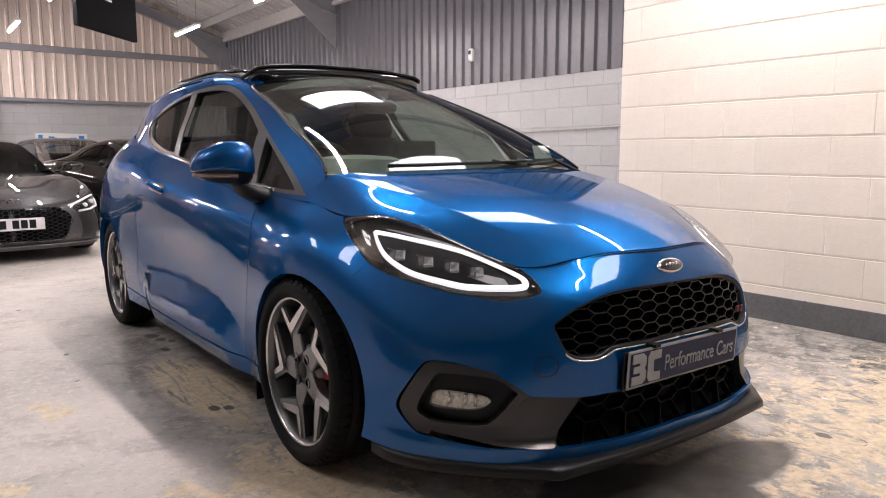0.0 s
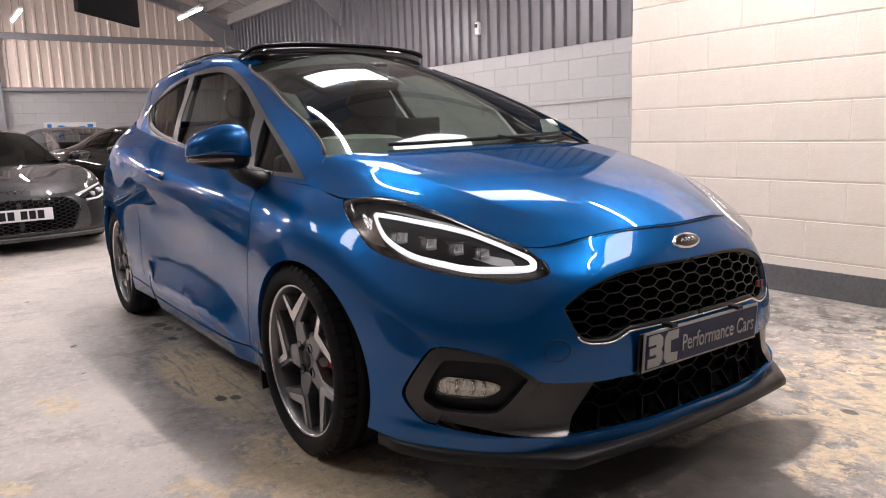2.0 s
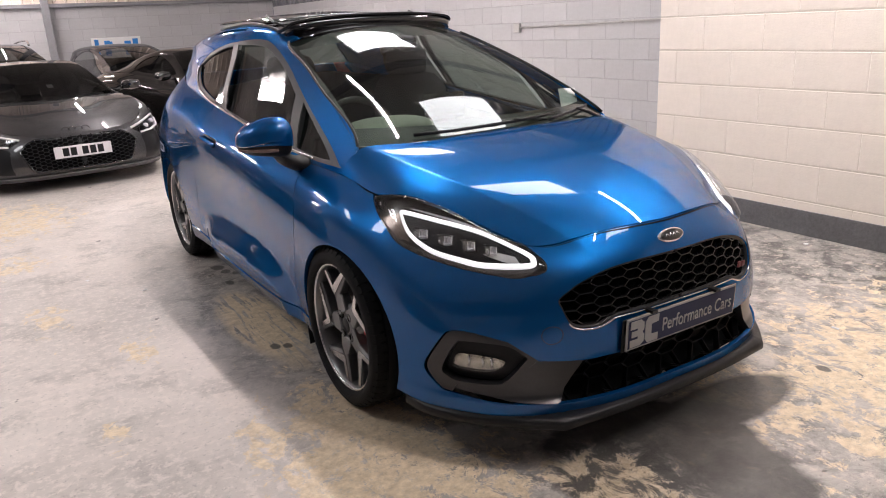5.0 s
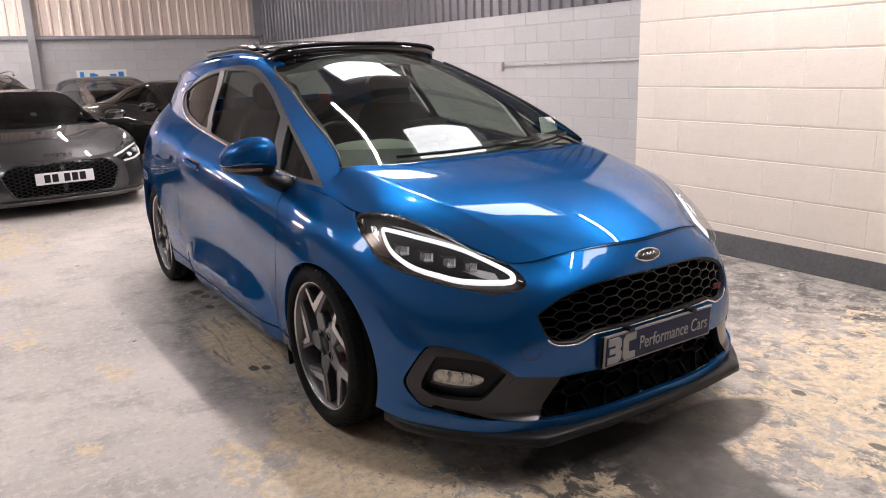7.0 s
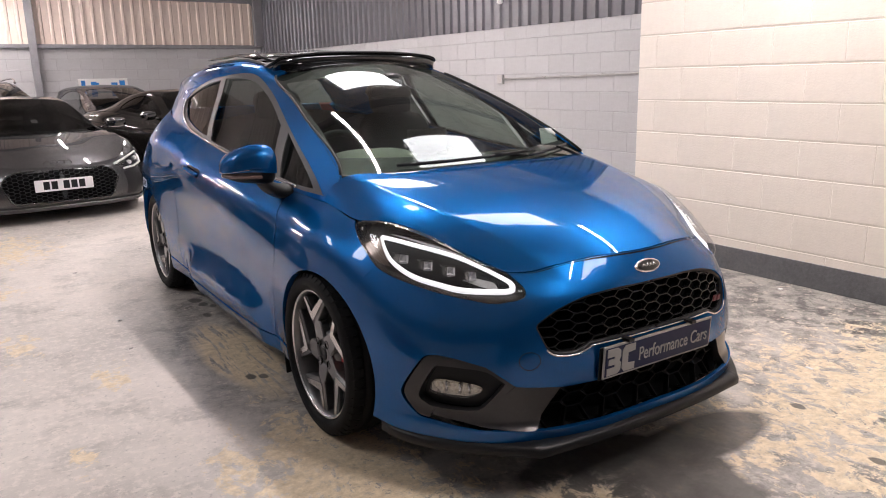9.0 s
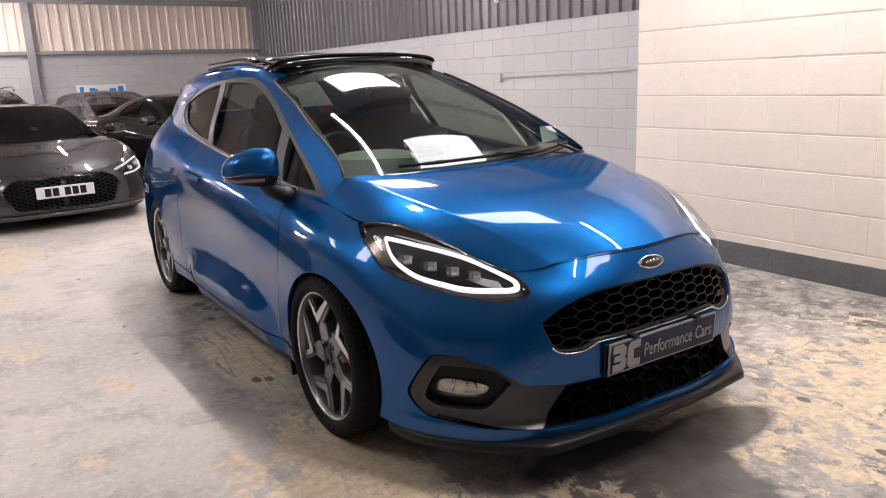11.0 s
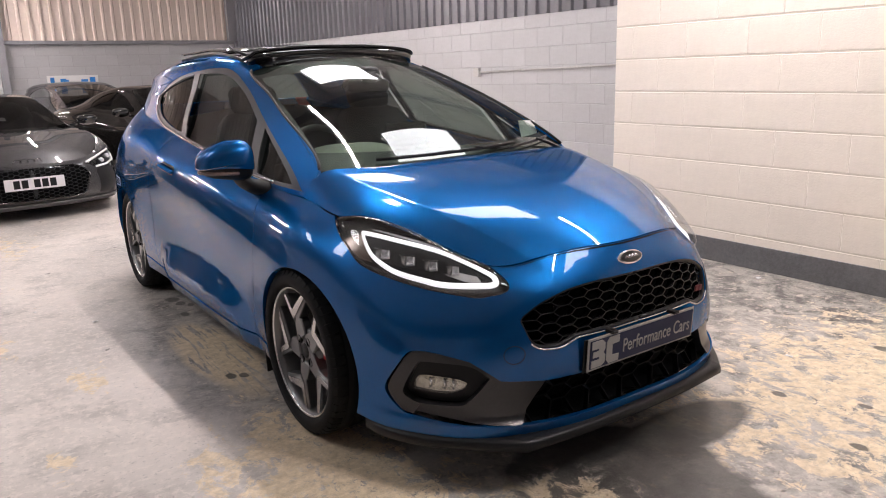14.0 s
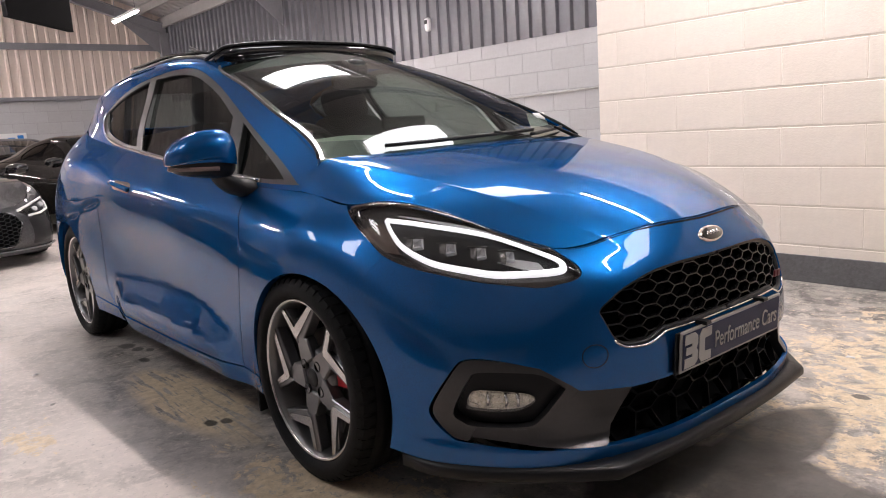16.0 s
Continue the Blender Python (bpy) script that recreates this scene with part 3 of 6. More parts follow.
FLANK = [
    [(0.86, 0, 0.2), (0.863, 0, 0.32), (0.866, 0, 0.45), (0.862, 0, 0.58), (0.845, 0.0, 0.68), (0.80, 0.0, 0.77), (0.710, 0.0, 0.832)],
    [(0.83, 0.36, 0.2), (0.845, 0.36, 0.32), (0.852, 0.36, 0.45), (0.85, 0.34, 0.58), (0.835, 0.3, 0.69), (0.79, 0.24, 0.785), (0.713, 0.144, 0.849)],
    [(0.815, 0.72, 0.2), (0.850, 0.72, 0.31), (0.842, 0.72, 0.44), (0.838, 0.72, 0.57), (0.845, 0.7, 0.70), (0.812, 0.67, 0.80), (0.735, 0.62, 0.875)],
    [(0.815, 1.2, 0.2), (0.851, 1.2, 0.30), (0.838, 1.2, 0.43), (0.833, 1.2, 0.59), (0.848, 1.2, 0.755), (0.812, 1.2, 0.86), (0.735, 1.2, 0.945)],
    [(0.82, 1.7, 0.2), (0.852, 1.7, 0.31), (0.846, 1.7, 0.44), (0.843, 1.7, 0.62), (0.855, 1.7, 0.80), (0.81, 1.7, 0.905), (0.725, 1.7, 1.0)],
]
TAIL = [
    [(0.835, 2.15, 0.2), (0.855, 2.15, 0.32), (0.864, 2.15, 0.46), (0.865, 2.15, 0.64), (0.85, 2.15, 0.80), (0.80, 2.15, 0.94), (0.70, 2.15, 1.045)],
    [(0.845, 2.5, 0.2), (0.86, 2.5, 0.32), (0.868, 2.5, 0.47), (0.866, 2.5, 0.66), (0.845, 2.5, 0.83), (0.785, 2.5, 0.98), (0.66, 2.55, 1.09)],
    [(0.80, 2.88, 0.24), (0.82, 2.9, 0.34), (0.825, 2.9, 0.48), (0.815, 2.88, 0.67), (0.785, 2.85, 0.85), (0.715, 2.82, 1.0), (0.60, 2.8, 1.13)],
    [(0.64, 3.08, 0.26), (0.67, 3.13, 0.36), (0.68, 3.14, 0.50), (0.66, 3.1, 0.68), (0.62, 3.05, 0.86), (0.57, 2.98, 1.0), (0.50, 2.92, 1.13)],
    [(0, 3.16, 0.28), (0, 3.205, 0.37), (0, 3.2, 0.52), (0, 3.17, 0.69), (0, 3.12, 0.87), (0, 3.06, 1.0), (0, 2.99, 1.13)],
]


def soft_step(t):
    t = np.clip(t, 0, 1)
    return t * t * (3 - 2 * t)


def crease_lift(x, y):
    """The raised middle of bonnet and nose, ending in a crisp pressed edge on each side."""
    xc = np.interp(y, CREASE_Y, CREASE_X)
    s = np.abs(x) - xc
    out = (s + np.sqrt(s * s + 0.004**2)) / 2
    inner = np.clip(np.abs(x) / xc, 0, 1)
    return 0.0085 * (0.4 + 0.6 * inner**3) * np.exp(-out / 0.045)


CREASE_Y = (-0.92, -0.79, -0.70, -0.47, -0.32, -0.13, 0.10)
CREASE_X = (0.22, 0.30, 0.35, 0.452, 0.503, 0.556, 0.60)


class BodySide(Sheet):
    """The shell with a pressed shoulder line through the handle and a hollow along the lower door."""

    def at(self, u, v):
        P = super().at(u, v)
        x, y, z = P.T
        zc = np.interp(y, (0.19, 0.39, 0.62, 1.02, 1.55, 1.87, 2.27), (0.707, 0.755, 0.788, 0.823, 0.875, 0.905, 0.948))
        far = np.sqrt((z - zc) ** 2 + 0.006**2)
        d = 0.0065 * np.clip(1 - far / 0.065, 0, 1) * soft_step((y - 0.15) / 0.5) * soft_step((2.75 - y) / 0.3)
        zl = np.interp(y, (0.40, 0.48, 0.71, 1.10, 1.36, 1.66), (0.33, 0.40, 0.450, 0.469, 0.461, 0.446))
        h = np.sqrt(np.clip(zl - z, 0, 1) ** 2 + 0.008**2) - 0.008
        d = d + 0.30 * np.minimum(h, 0.11) * soft_step((y - 0.36) / 0.2) * soft_step((1.80 - y) / 0.25)
        P[:, 0] += np.where(np.abs(x) > 0.7, np.sign(x) * d, 0)
        nose = (y < -0.45) & (z > 0.6)
        P[:, 2] += np.where(nose, crease_lift(x, y) * soft_step((np.broadcast_to(v, y.shape) / self.v1 - 0.72) / 0.28) * soft_step((-0.45 - y) / 0.1), 0)
        # the bumper's lower edge steps out into a lip
        lip = soft_step((0.252 - z) / 0.022) * soft_step((-0.33 - y) / 0.2)
        P[:, 1] -= 0.020 * lip * soft_step((0.80 - np.abs(x)) / 0.35)
        P[:, 0] += np.sign(x) * 0.003 * lip * soft_step((np.abs(x) - 0.45) / 0.25)
        return P


SHELL = BodySide(NOSE + CORNER + FLANK + TAIL, mirror=True)
# bonnet: rows from the front edge to the cowl, each from the centre to the side
BONNET = Sheet([
    [(0, -0.785, 0.728), (0, -0.62, 0.808), (0, -0.37, 0.881), (0, -0.23, 0.911), (0, -0.10, 0.935), (0, 0.02, 0.952)],
    [(0.25, -0.752, 0.722), (0.26, -0.60, 0.800), (0.28, -0.36, 0.873), (0.285, -0.22, 0.904), (0.29, -0.09, 0.929), (0.29, 0.03, 0.949)],
    [(0.38, -0.69, 0.712), (0.43, -0.53, 0.788), (0.49, -0.31, 0.858), (0.505, -0.18, 0.889), (0.51, -0.05, 0.914), (0.50, 0.08, 0.940)],
    [(0.425, -0.665, 0.704), (0.525, -0.465, 0.791), (0.600, -0.27, 0.845), (0.632, -0.15, 0.862), (0.642, -0.02, 0.886), (0.628, 0.15, 0.933)],
    [(0.452, -0.648, 0.697), (0.575, -0.43, 0.787), (0.675, -0.225, 0.829), (0.708, -0.135, 0.819), (0.710, 0.0, 0.832), (0.713, 0.144, 0.849)],
], mirror=True)


class Bonnet(Sheet):
    """The bonnet with a pressed line along each shoulder."""

    def at(self, u, v):
        P = super().at(u, v)
        x, y, z = P.T
        P[:, 2] += crease_lift(x, y) * (1 - 0.75 * soft_step((y - 0.0) / 0.2))
        return P


def seated(sheet, shell, u_end):
    """The bonnet with its front and side edges laid exactly on the upper edge of the shell."""
    us, vs = np.linspace(0, sheet.u1, 25), np.linspace(0, sheet.v1, 11)
    gu, gv = np.meshgrid(us, vs, indexing="ij")
    P = sheet.at(gu.ravel(), gv.ravel())
    x, y, z = P.T
    A = np.stack([x ** (2 * i) * y**j for i in range(5) for j in range(5) if i + j <= 5], 1)
    P[:, 2] = A @ np.linalg.lstsq(A, z, rcond=None)[0]
    P = P.reshape(25, 11, 3)
    edge = Sheet.at(shell, np.linspace(0, u_end, 400), np.full(400, shell.v1))
    corner = int(np.argmin(np.linalg.norm(edge - P[-1, 0], axis=1)))
    front, side = edge[: corner + 1], edge[corner:]
    for i in range(25):
        d = front[np.argmin(abs(front[:, 0] - P[i, 0, 0]))] - P[i, 0] if i < 24 else front[-1] - P[i, 0]
        for j in range(5):
            P[i, j] += d * (1 - j / 5) ** 2
    D = np.array([side[np.argmin(abs(side[:, 1] - P[-1, j, 1]))] - P[-1, j] for j in range(11)])
    for _ in range(2):
        D[1:-1] = 0.25 * D[:-2] + 0.5 * D[1:-1] + 0.25 * D[2:]
    for i in range(11, 25):
        P[i] += D * ((i - 10) / 14) ** 2
    return Bonnet(P, mirror=True)


BONNET = seated(BONNET, SHELL, SHELL.find(x=0.713, y=0.144, z=0.849)[0])
# upper body: rows from the windscreen pillar back, each from the belt up to the roof's centre line
PILLAR = [(0.713, 0.144, 0.849), (0.630, 0.16, 0.945), (0.588, 0.495, 1.104), (0.542, 0.83, 1.228), (0.493, 1.12, 1.323), (0.28, 1.06, 1.362), (0, 1.03, 1.378)]
CABIN = Sheet([
    PILLAR,
    [(0.735, 0.62, 0.875), (0.70, 0.66, 0.97), (0.645, 0.85, 1.10), (0.585, 1.12, 1.235), (0.52, 1.3, 1.352), (0.3, 1.28, 1.40), (0, 1.27, 1.413)],
    [(0.735, 1.2, 0.945), (0.705, 1.22, 1.03), (0.655, 1.32, 1.14), (0.60, 1.5, 1.26), (0.53, 1.6, 1.385), (0.3, 1.6, 1.425), (0, 1.6, 1.438)],
    [(0.722, 1.8, 1.008), (0.695, 1.8, 1.08), (0.65, 1.83, 1.17), (0.60, 1.9, 1.27), (0.53, 2.0, 1.385), (0.3, 2.0, 1.428), (0, 2.0, 1.44)],
    [(0.70, 2.15, 1.045), (0.672, 2.17, 1.11), (0.635, 2.2, 1.19), (0.59, 2.25, 1.27), (0.525, 2.35, 1.37), (0.3, 2.38, 1.41), (0, 2.4, 1.423)],
    [(0.66, 2.55, 1.09), (0.635, 2.55, 1.14), (0.605, 2.57, 1.2), (0.565, 2.6, 1.265), (0.505, 2.66, 1.345), (0.3, 2.72, 1.38), (0, 2.74, 1.392)],
    [(0.60, 2.8, 1.13), (0.585, 2.8, 1.16), (0.565, 2.81, 1.2), (0.535, 2.82, 1.25), (0.49, 2.86, 1.32), (0.3, 2.93, 1.35), (0, 2.96, 1.362)],
], mirror_v=True)


def screen_row(x, y, z, cy, cz):
    """Points across the screen from the centre line to its edge, on a parabola."""
    return [(x * f, cy + (y - cy) * f * f, cz + (z - cz) * f * f) for f in (0, 0.33, 0.62, 0.84, 1)]


SCREEN_ROWS = [screen_row(*PILLAR[1], -0.03, 0.936), screen_row(*PILLAR[2], 0.325, 1.120), screen_row(*PILLAR[3], 0.68, 1.266), screen_row(*PILLAR[4], 1.03, 1.378)]
WINDSCREEN = Sheet([list(c) for c in zip(*SCREEN_ROWS)], mirror=True)


# ---- the blue hatchback: materials ----
def car_paint(name, color, flake, rough=0.42, share=0.7):
    """Metallic lacquer: a flake lobe (share) over a dark ground, under a clear gloss coat."""
    m = bpy.data.materials.new(name)
    m.use_nodes = True
    nt = m.node_tree
    N, K = nt.nodes.new, nt.links.new
    nt.nodes.remove(nt.nodes["Principled BSDF"])
    co, vo, mx = N("ShaderNodeTexCoord"), N("ShaderNodeTexVoronoi"), N("ShaderNodeMix")
    vo.inputs["Scale"].default_value = 1400
    mx.data_type = "RGBA"
    mx.inputs[6].default_value, mx.inputs[7].default_value = (*color, 1), (*flake, 1)
    K(co.outputs["Object"], vo.inputs["Vector"])
    K(vo.outputs["Color"], mx.inputs[0])
    di, lobe, coat = N("ShaderNodeBsdfDiffuse"), N("ShaderNodeBsdfGlossy"), N("ShaderNodeBsdfGlossy")
    K(mx.outputs[2], di.inputs["Color"])
    K(mx.outputs[2], lobe.inputs["Color"])
    lobe.inputs["Roughness"].default_value, coat.inputs["Roughness"].default_value = rough, 0.012
    base, top = N("ShaderNodeMixShader"), N("ShaderNodeMixShader")
    base.inputs[0].default_value = share
    K(di.outputs[0], base.inputs[1])
    K(lobe.outputs[0], base.inputs[2])
    lw, pw, fr = N("ShaderNodeLayerWeight"), N("ShaderNodeMath"), N("ShaderNodeMapRange")
    lw.inputs[0].default_value = 0.5
    pw.operation = "POWER"
    pw.inputs[1].default_value = 5.0
    K(lw.outputs["Facing"], pw.inputs[0])
    K(pw.outputs[0], fr.inputs["Value"])
    fr.inputs["To Min"].default_value, fr.inputs["To Max"].default_value = 0.05, 1.0
    K(fr.outputs[0], top.inputs[0])
    K(base.outputs[0], top.inputs[1])
    K(coat.outputs[0], top.inputs[2])
    K(top.outputs[0], nt.nodes["Material Output"].inputs[0])
    return m


PAINT = car_paint("blue_metallic_paint", (0.0012, 0.028, 0.100), (0.005, 0.142, 0.45), 0.36, 0.78)
GLOSS = shader("gloss_black", (0.006, 0.006, 0.007), 0.08, coat=1.0)
SATIN = shader("satin_black_plastic", (0.008, 0.008, 0.009), 0.38, spec=0.28, vary=0.15, scale=12, bump=0.06, bump_scale=500)
TRIM = shader("dark_grey_trim", (0.062, 0.060, 0.060), 0.30, metal=0.65, vary=0.1, scale=10)
FRAME = shader("satin_grey_window_trim", (0.075, 0.075, 0.078), 0.4, metal=0.3, vary=0.05, scale=10)
CHROME = shader("chrome", (0.85, 0.85, 0.86), 0.06, metal=1.0)
SILVER = shader("machined_alloy", (0.62, 0.60, 0.59), 0.24, metal=1.0, vary=0.06, scale=30)
ALLOY = shader("dark_grey_alloy", (0.15, 0.15, 0.155), 0.34, metal=0.75, coat=0.5, vary=0.08, scale=15)
RUBBER = shader("tyre_rubber", (0.006, 0.006, 0.0065), 0.7, spec=0.2, vary=0.25, scale=14, bump=0.15, bump_scale=220)
RED = shader("red_caliper_paint", (0.42, 0.012, 0.02), 0.3, coat=0.6)
DARK_RED = shader("dark_red_badge", (0.10, 0.006, 0.012), 0.3, coat=0.5)
DISC = shader("brake_disc_steel", (0.28, 0.27, 0.26), 0.35, metal=0.9, vary=0.15, scale=30)
GRILLE_BLACK = shader("gloss_black_grille", (0.007, 0.007, 0.0075), 0.26, spec=0.45, vary=0.15, scale=20)
GLASS = glass("windscreen_glass", (0.50, 0.58, 0.53))
TINT = glass("side_glass", (0.42, 0.46, 0.44))
PRIVACY = glass("privacy_glass", (0.16, 0.17, 0.17))
LENS = glass("clear_lens", (0.9, 0.91, 0.92))
LAMP_DARK = shader("dark_lamp_interior", (0.055, 0.052, 0.05), 0.12, metal=0.6, vary=0.3, scale=20)
LAMP_GREY = shader("grey_lamp_reflector", (0.80, 0.80, 0.82), 0.18, metal=0.5)
FLUTED = shader("fluted_lamp_glass", (0.30, 0.29, 0.28), 0.08, metal=0.7, coat=0.5, vary=0.6, scale=120, bump=0.4, bump_scale=300)
FROST = shader("frosted_lamp_plastic", (0.50, 0.50, 0.50), 0.4, vary=0.2, scale=30)
SMOKED = shader("smoked_amber_reflector", (0.16, 0.12, 0.10), 0.15, metal=0.5, vary=0.3, scale=40)
FOG_SILVER = shader("faceted_fog_reflector", (0.72, 0.68, 0.58), 0.10, metal=0.95, vary=0.35, scale=60, bump=0.9, bump_scale=70)
DRL = shader("daytime_light_guide", (0.95, 0.96, 1.0), 0.3, glow=0.95, glow_color=(1.0, 0.965, 0.98))
INDICATOR = shader("indicator_lens", (0.16, 0.11, 0.10), 0.12, coat=0.8, vary=0.3, scale=60)
TRIM_FABRIC = shader("dark_seat_fabric", (0.03, 0.03, 0.034), 0.85, vary=0.2, scale=40, bump=0.2, bump_scale=600)
PALE_FABRIC = shader("pale_grey_lining", (0.36, 0.35, 0.33), 0.8, vary=0.08, scale=20)
HOOD_GREY = shader("pale_dash_plastic", (0.34, 0.34, 0.30), 0.6, vary=0.1, scale=30)
PLATE_BLUE = shader("dark_blue_plate", (0.010, 0.014, 0.048), 0.5, spec=0.3, vary=0.06)
PLATE_GREY = shader("grey_plate_print", (0.30, 0.29, 0.28), 0.45, vary=0.06)

car = thing("hatchback_car", "metallic blue three-door hot hatchback with open roof and lit headlamps", "car")


def on(sheet, pairs, axes, **kw):
    """Outline points given in two coordinates, as (u, v) on a surface."""
    out = []
    for a, b in pairs:
        c = dict(zip(axes, (a, b)))
        u, v = sheet.find(**c, **kw)
        out.append((0.0 if c.get("x") == 0 else u, v))
    return out


def place_on(sheet, u, v, lift=0.0, side=1):
    return (sheet.at(u, v) + sheet.normal(u, v) * lift) * (side, 1, 1)


def line(a, b, n=12):
    return [tuple(p) for p in np.linspace(a, b, n, endpoint=False)]


def top_edge(sheet, u0, u1, n=24):
    return [(u, sheet.v1) for u in np.linspace(u0, u1, n)]


# outlines shared by neighbouring panels
GRILLE = [(0, 0.640), (0.09, 0.640), (0.176, 0.639), (0.277, 0.630), (0.368, 0.605), (0.42, 0.578), (0.447, 0.556), (0.443, 0.53), (0.428, 0.487), (0.405, 0.468), (0.37, 0.462), (0.33, 0.463), (0.29, 0.477), (0.262, 0.483), (0.12, 0.482), (0, 0.482)]
MASK = [(0, 0.362), (0.2, 0.361), (0.375, 0.360), (0.404, 0.362), (0.518, 0.372), (0.587, 0.432), (0.66, 0.455), (0.70, 0.458), (0.722, 0.442), (0.748, 0.379), (0.760, 0.314), (0.737, 0.258), (0.714, 0.247), (0.619, 0.234), (0.50, 0.226), (0.466, 0.225), (0.3, 0.222), (0.15, 0.22), (0, 0.22)]
grille_uv = on(SHELL, rounded(GRILLE, False, 5), "xz", umax=1.6, vmin=0.25)
mask_uv = on(SHELL, rounded(MASK, False, 5, sharp=(3, 4, 5)), "xz", umax=1.7, vmax=0.75)
grille_uv[0] = (0.0, grille_uv[1][1])
grille_uv[-1] = (0.0, grille_uv[-2][1])
mask_uv[0] = (0.0, mask_uv[1][1])
mask_uv[-1] = (0.0, mask_uv[-2][1])
LAMP_LOW = [(-0.132, 0.806), (-0.19, 0.775), (-0.255, 0.738), (-0.318, 0.697), (-0.375, 0.674), (-0.44, 0.656), (-0.538, 0.634), (-0.63, 0.621), (-0.682, 0.616), (-0.715, 0.626)]
lamp_low = on(SHELL, rounded(LAMP_LOW, False, 4), "yz", umin=0.55, umax=1.75)
lamp_tip = on(SHELL, rounded([(0.475, 0.627), (0.452, 0.637), (0.441, 0.652), (0.440, 0.668), (0.447, 0.685)], False, 4), "xz", umax=0.95, vmin=0.7)
u_bon = SHELL.find(x=0.452, y=-0.648, z=0.697)[0]
u_tip = SHELL.find(x=0.708, y=-0.135, z=0.819)[0]
lamp_top = top_edge(SHELL, u_bon, u_tip, 26)
lamp_uv = lamp_low[:-1] + lamp_tip + lamp_top[:-1]
k_seam = 12
seam_f = on(SHELL, [(-0.29, 0.653), (-0.262, 0.617)], "yz")


def arch(y, r0, r1, a0, a1, n=40, zc=0.30):
    return on(SHELL, [(y + r0 * math.cos(radians(a)), max(zc + r1 * math.sin(radians(a)), 0.2)) for a in np.linspace(a0, a1, n)], "yz", umin=1.2)


arch_front = arch(-0.045, 0.335, 0.338, 197, 124, 26)
arch_rest = arch(-0.045, 0.335, 0.338, 124, -14, 40)
u_arch = arch_front[0][0]
bumper = [(u, 0.0) for u in np.linspace(0, u_arch, 40)] + arch_front + seam_f[::-1] + lamp_low[k_seam:-1] + lamp_tip + top_edge(SHELL, u_bon, 0, 30) + grille_uv + mask_uv
nose_folds = [on(SHELL, [(np.interp(y, CREASE_Y, CREASE_X) + o, y) for y in np.linspace(-0.86, -0.68, 12)], "xy", umax=1.2, vmin=0.72 * SHELL.v1) for o in (-0.010, -0.003, 0.002, 0.009)]
panels("front_bumper", SHELL, bumper, PAINT, car, join=True, cell=0.022, rim=0.014, lines=nose_folds)

door_front = on(SHELL, rounded([(0.43, 0.868), (0.41, 0.80), (0.365, 0.71), (0.355, 0.565), (0.385, 0.40), (0.41, 0.30), (0.41, 0.265)], False, 5), "yz", umin=1.7)
u_df = SHELL.find(y=0.43, z=0.868)[0]
door_front[0] = (u_df, SHELL.v1)
sill_line = on(SHELL, [(y, 0.262) for y in np.linspace(0.41, 1.80, 24)], "yz", umin=1.7)
door_back = on(SHELL, rounded([(1.80, 0.262), (1.86, 0.35), (1.88, 0.5), (1.86, 0.7), (1.80, 0.86), (1.72, 0.99)], False, 5), "yz", umin=1.7)
u_db = door_back[-1][0]
door_back[-1] = (u_db, SHELL.v1)
sill_front = on(SHELL, [(0.41, 0.262), (0.35, 0.258), (0.285, 0.255)], "yz", umin=1.7)
fender = lamp_low[: k_seam + 1] + seam_f + arch_rest[:-3] + sill_front[::-1] + door_front[::-1][1:] + top_edge(SHELL, u_df, u_tip, 20)[:-1]
panels("front_wing", SHELL, fender, PAINT, car, cell=0.020, rim=0.022)
gap = 0.005
door = [(u + gap, v) for u, v in door_front] + [(u, v + gap * 1.5) for u, v in sill_line[1:-1]] + [(u - gap, v) for u, v in door_back] + top_edge(SHELL, u_db - gap, u_df + gap, 40)[1:-1]
panels("door", SHELL, door, PAINT, car, cell=0.017, rim=0.014)
for s in (-1, 1):
    for uv in (door_front, door_back):
        uv = np.array(uv)
        tube_part("door_seal", place_on(SHELL, uv[:, 0] + (gap / 2 if uv[0][0] < 3 else 0), uv[:, 1], -0.006, s), 0.0055, VOID, car, "black rubber door seal", 6)
arch_rear = arch(2.493, 0.348, 0.345, 194, -10, 50)
low_r = [(u, 0.0) for u in np.linspace(arch_rest[-1][0], arch_rear[0][0], 40)]
sill_rear = on(SHELL, [(1.80, 0.262), (2.0, 0.27), (2.135, 0.275)], "yz", umin=1.7)
skirt = low_r + [p for p in arch_rear[:3]] + sill_rear[::-1] + sill_line[::-1][1:-1] + sill_front + arch_rest[-3:]
panels("side_skirt", SHELL, skirt, PAINT, car, cell=0.03, rim=0.05, lift=0.004)
u_tail = SHELL.find(x=0.78, y=2.95, z=0.5)[0]
quarter = [(u + gap, v) for u, v in door_back[::-1]] + sill_rear[1:] + arch_rear[3:] + [(u, 0.0) for u in np.linspace(arch_rear[-1][0] + 0.02, u_tail, 8)] + line((u_tail, 0.02), (u_tail, SHELL.v1), 20) + top_edge(SHELL, u_tail, u_db + gap, 24)[:-1]
panels("rear_wing", SHELL, quarter, PAINT, car, cell=0.022, rim=0.022)
v_bump = SHELL.find(x=0.3, z=0.62, umin=u_tail)[1]
rb = line((u_tail + gap, 0), (SHELL.u1, 0), 16) + line((SHELL.u1, 0), (SHELL.u1, v_bump), 8) + line((SHELL.u1, v_bump), (u_tail + gap, v_bump), 16) + line((u_tail + gap, v_bump), (u_tail + gap, 0), 8)
panels("rear_bumper", SHELL, rb, PAINT, car, join=True, cell=0.05)
u_lamp = u_tail + 0.22
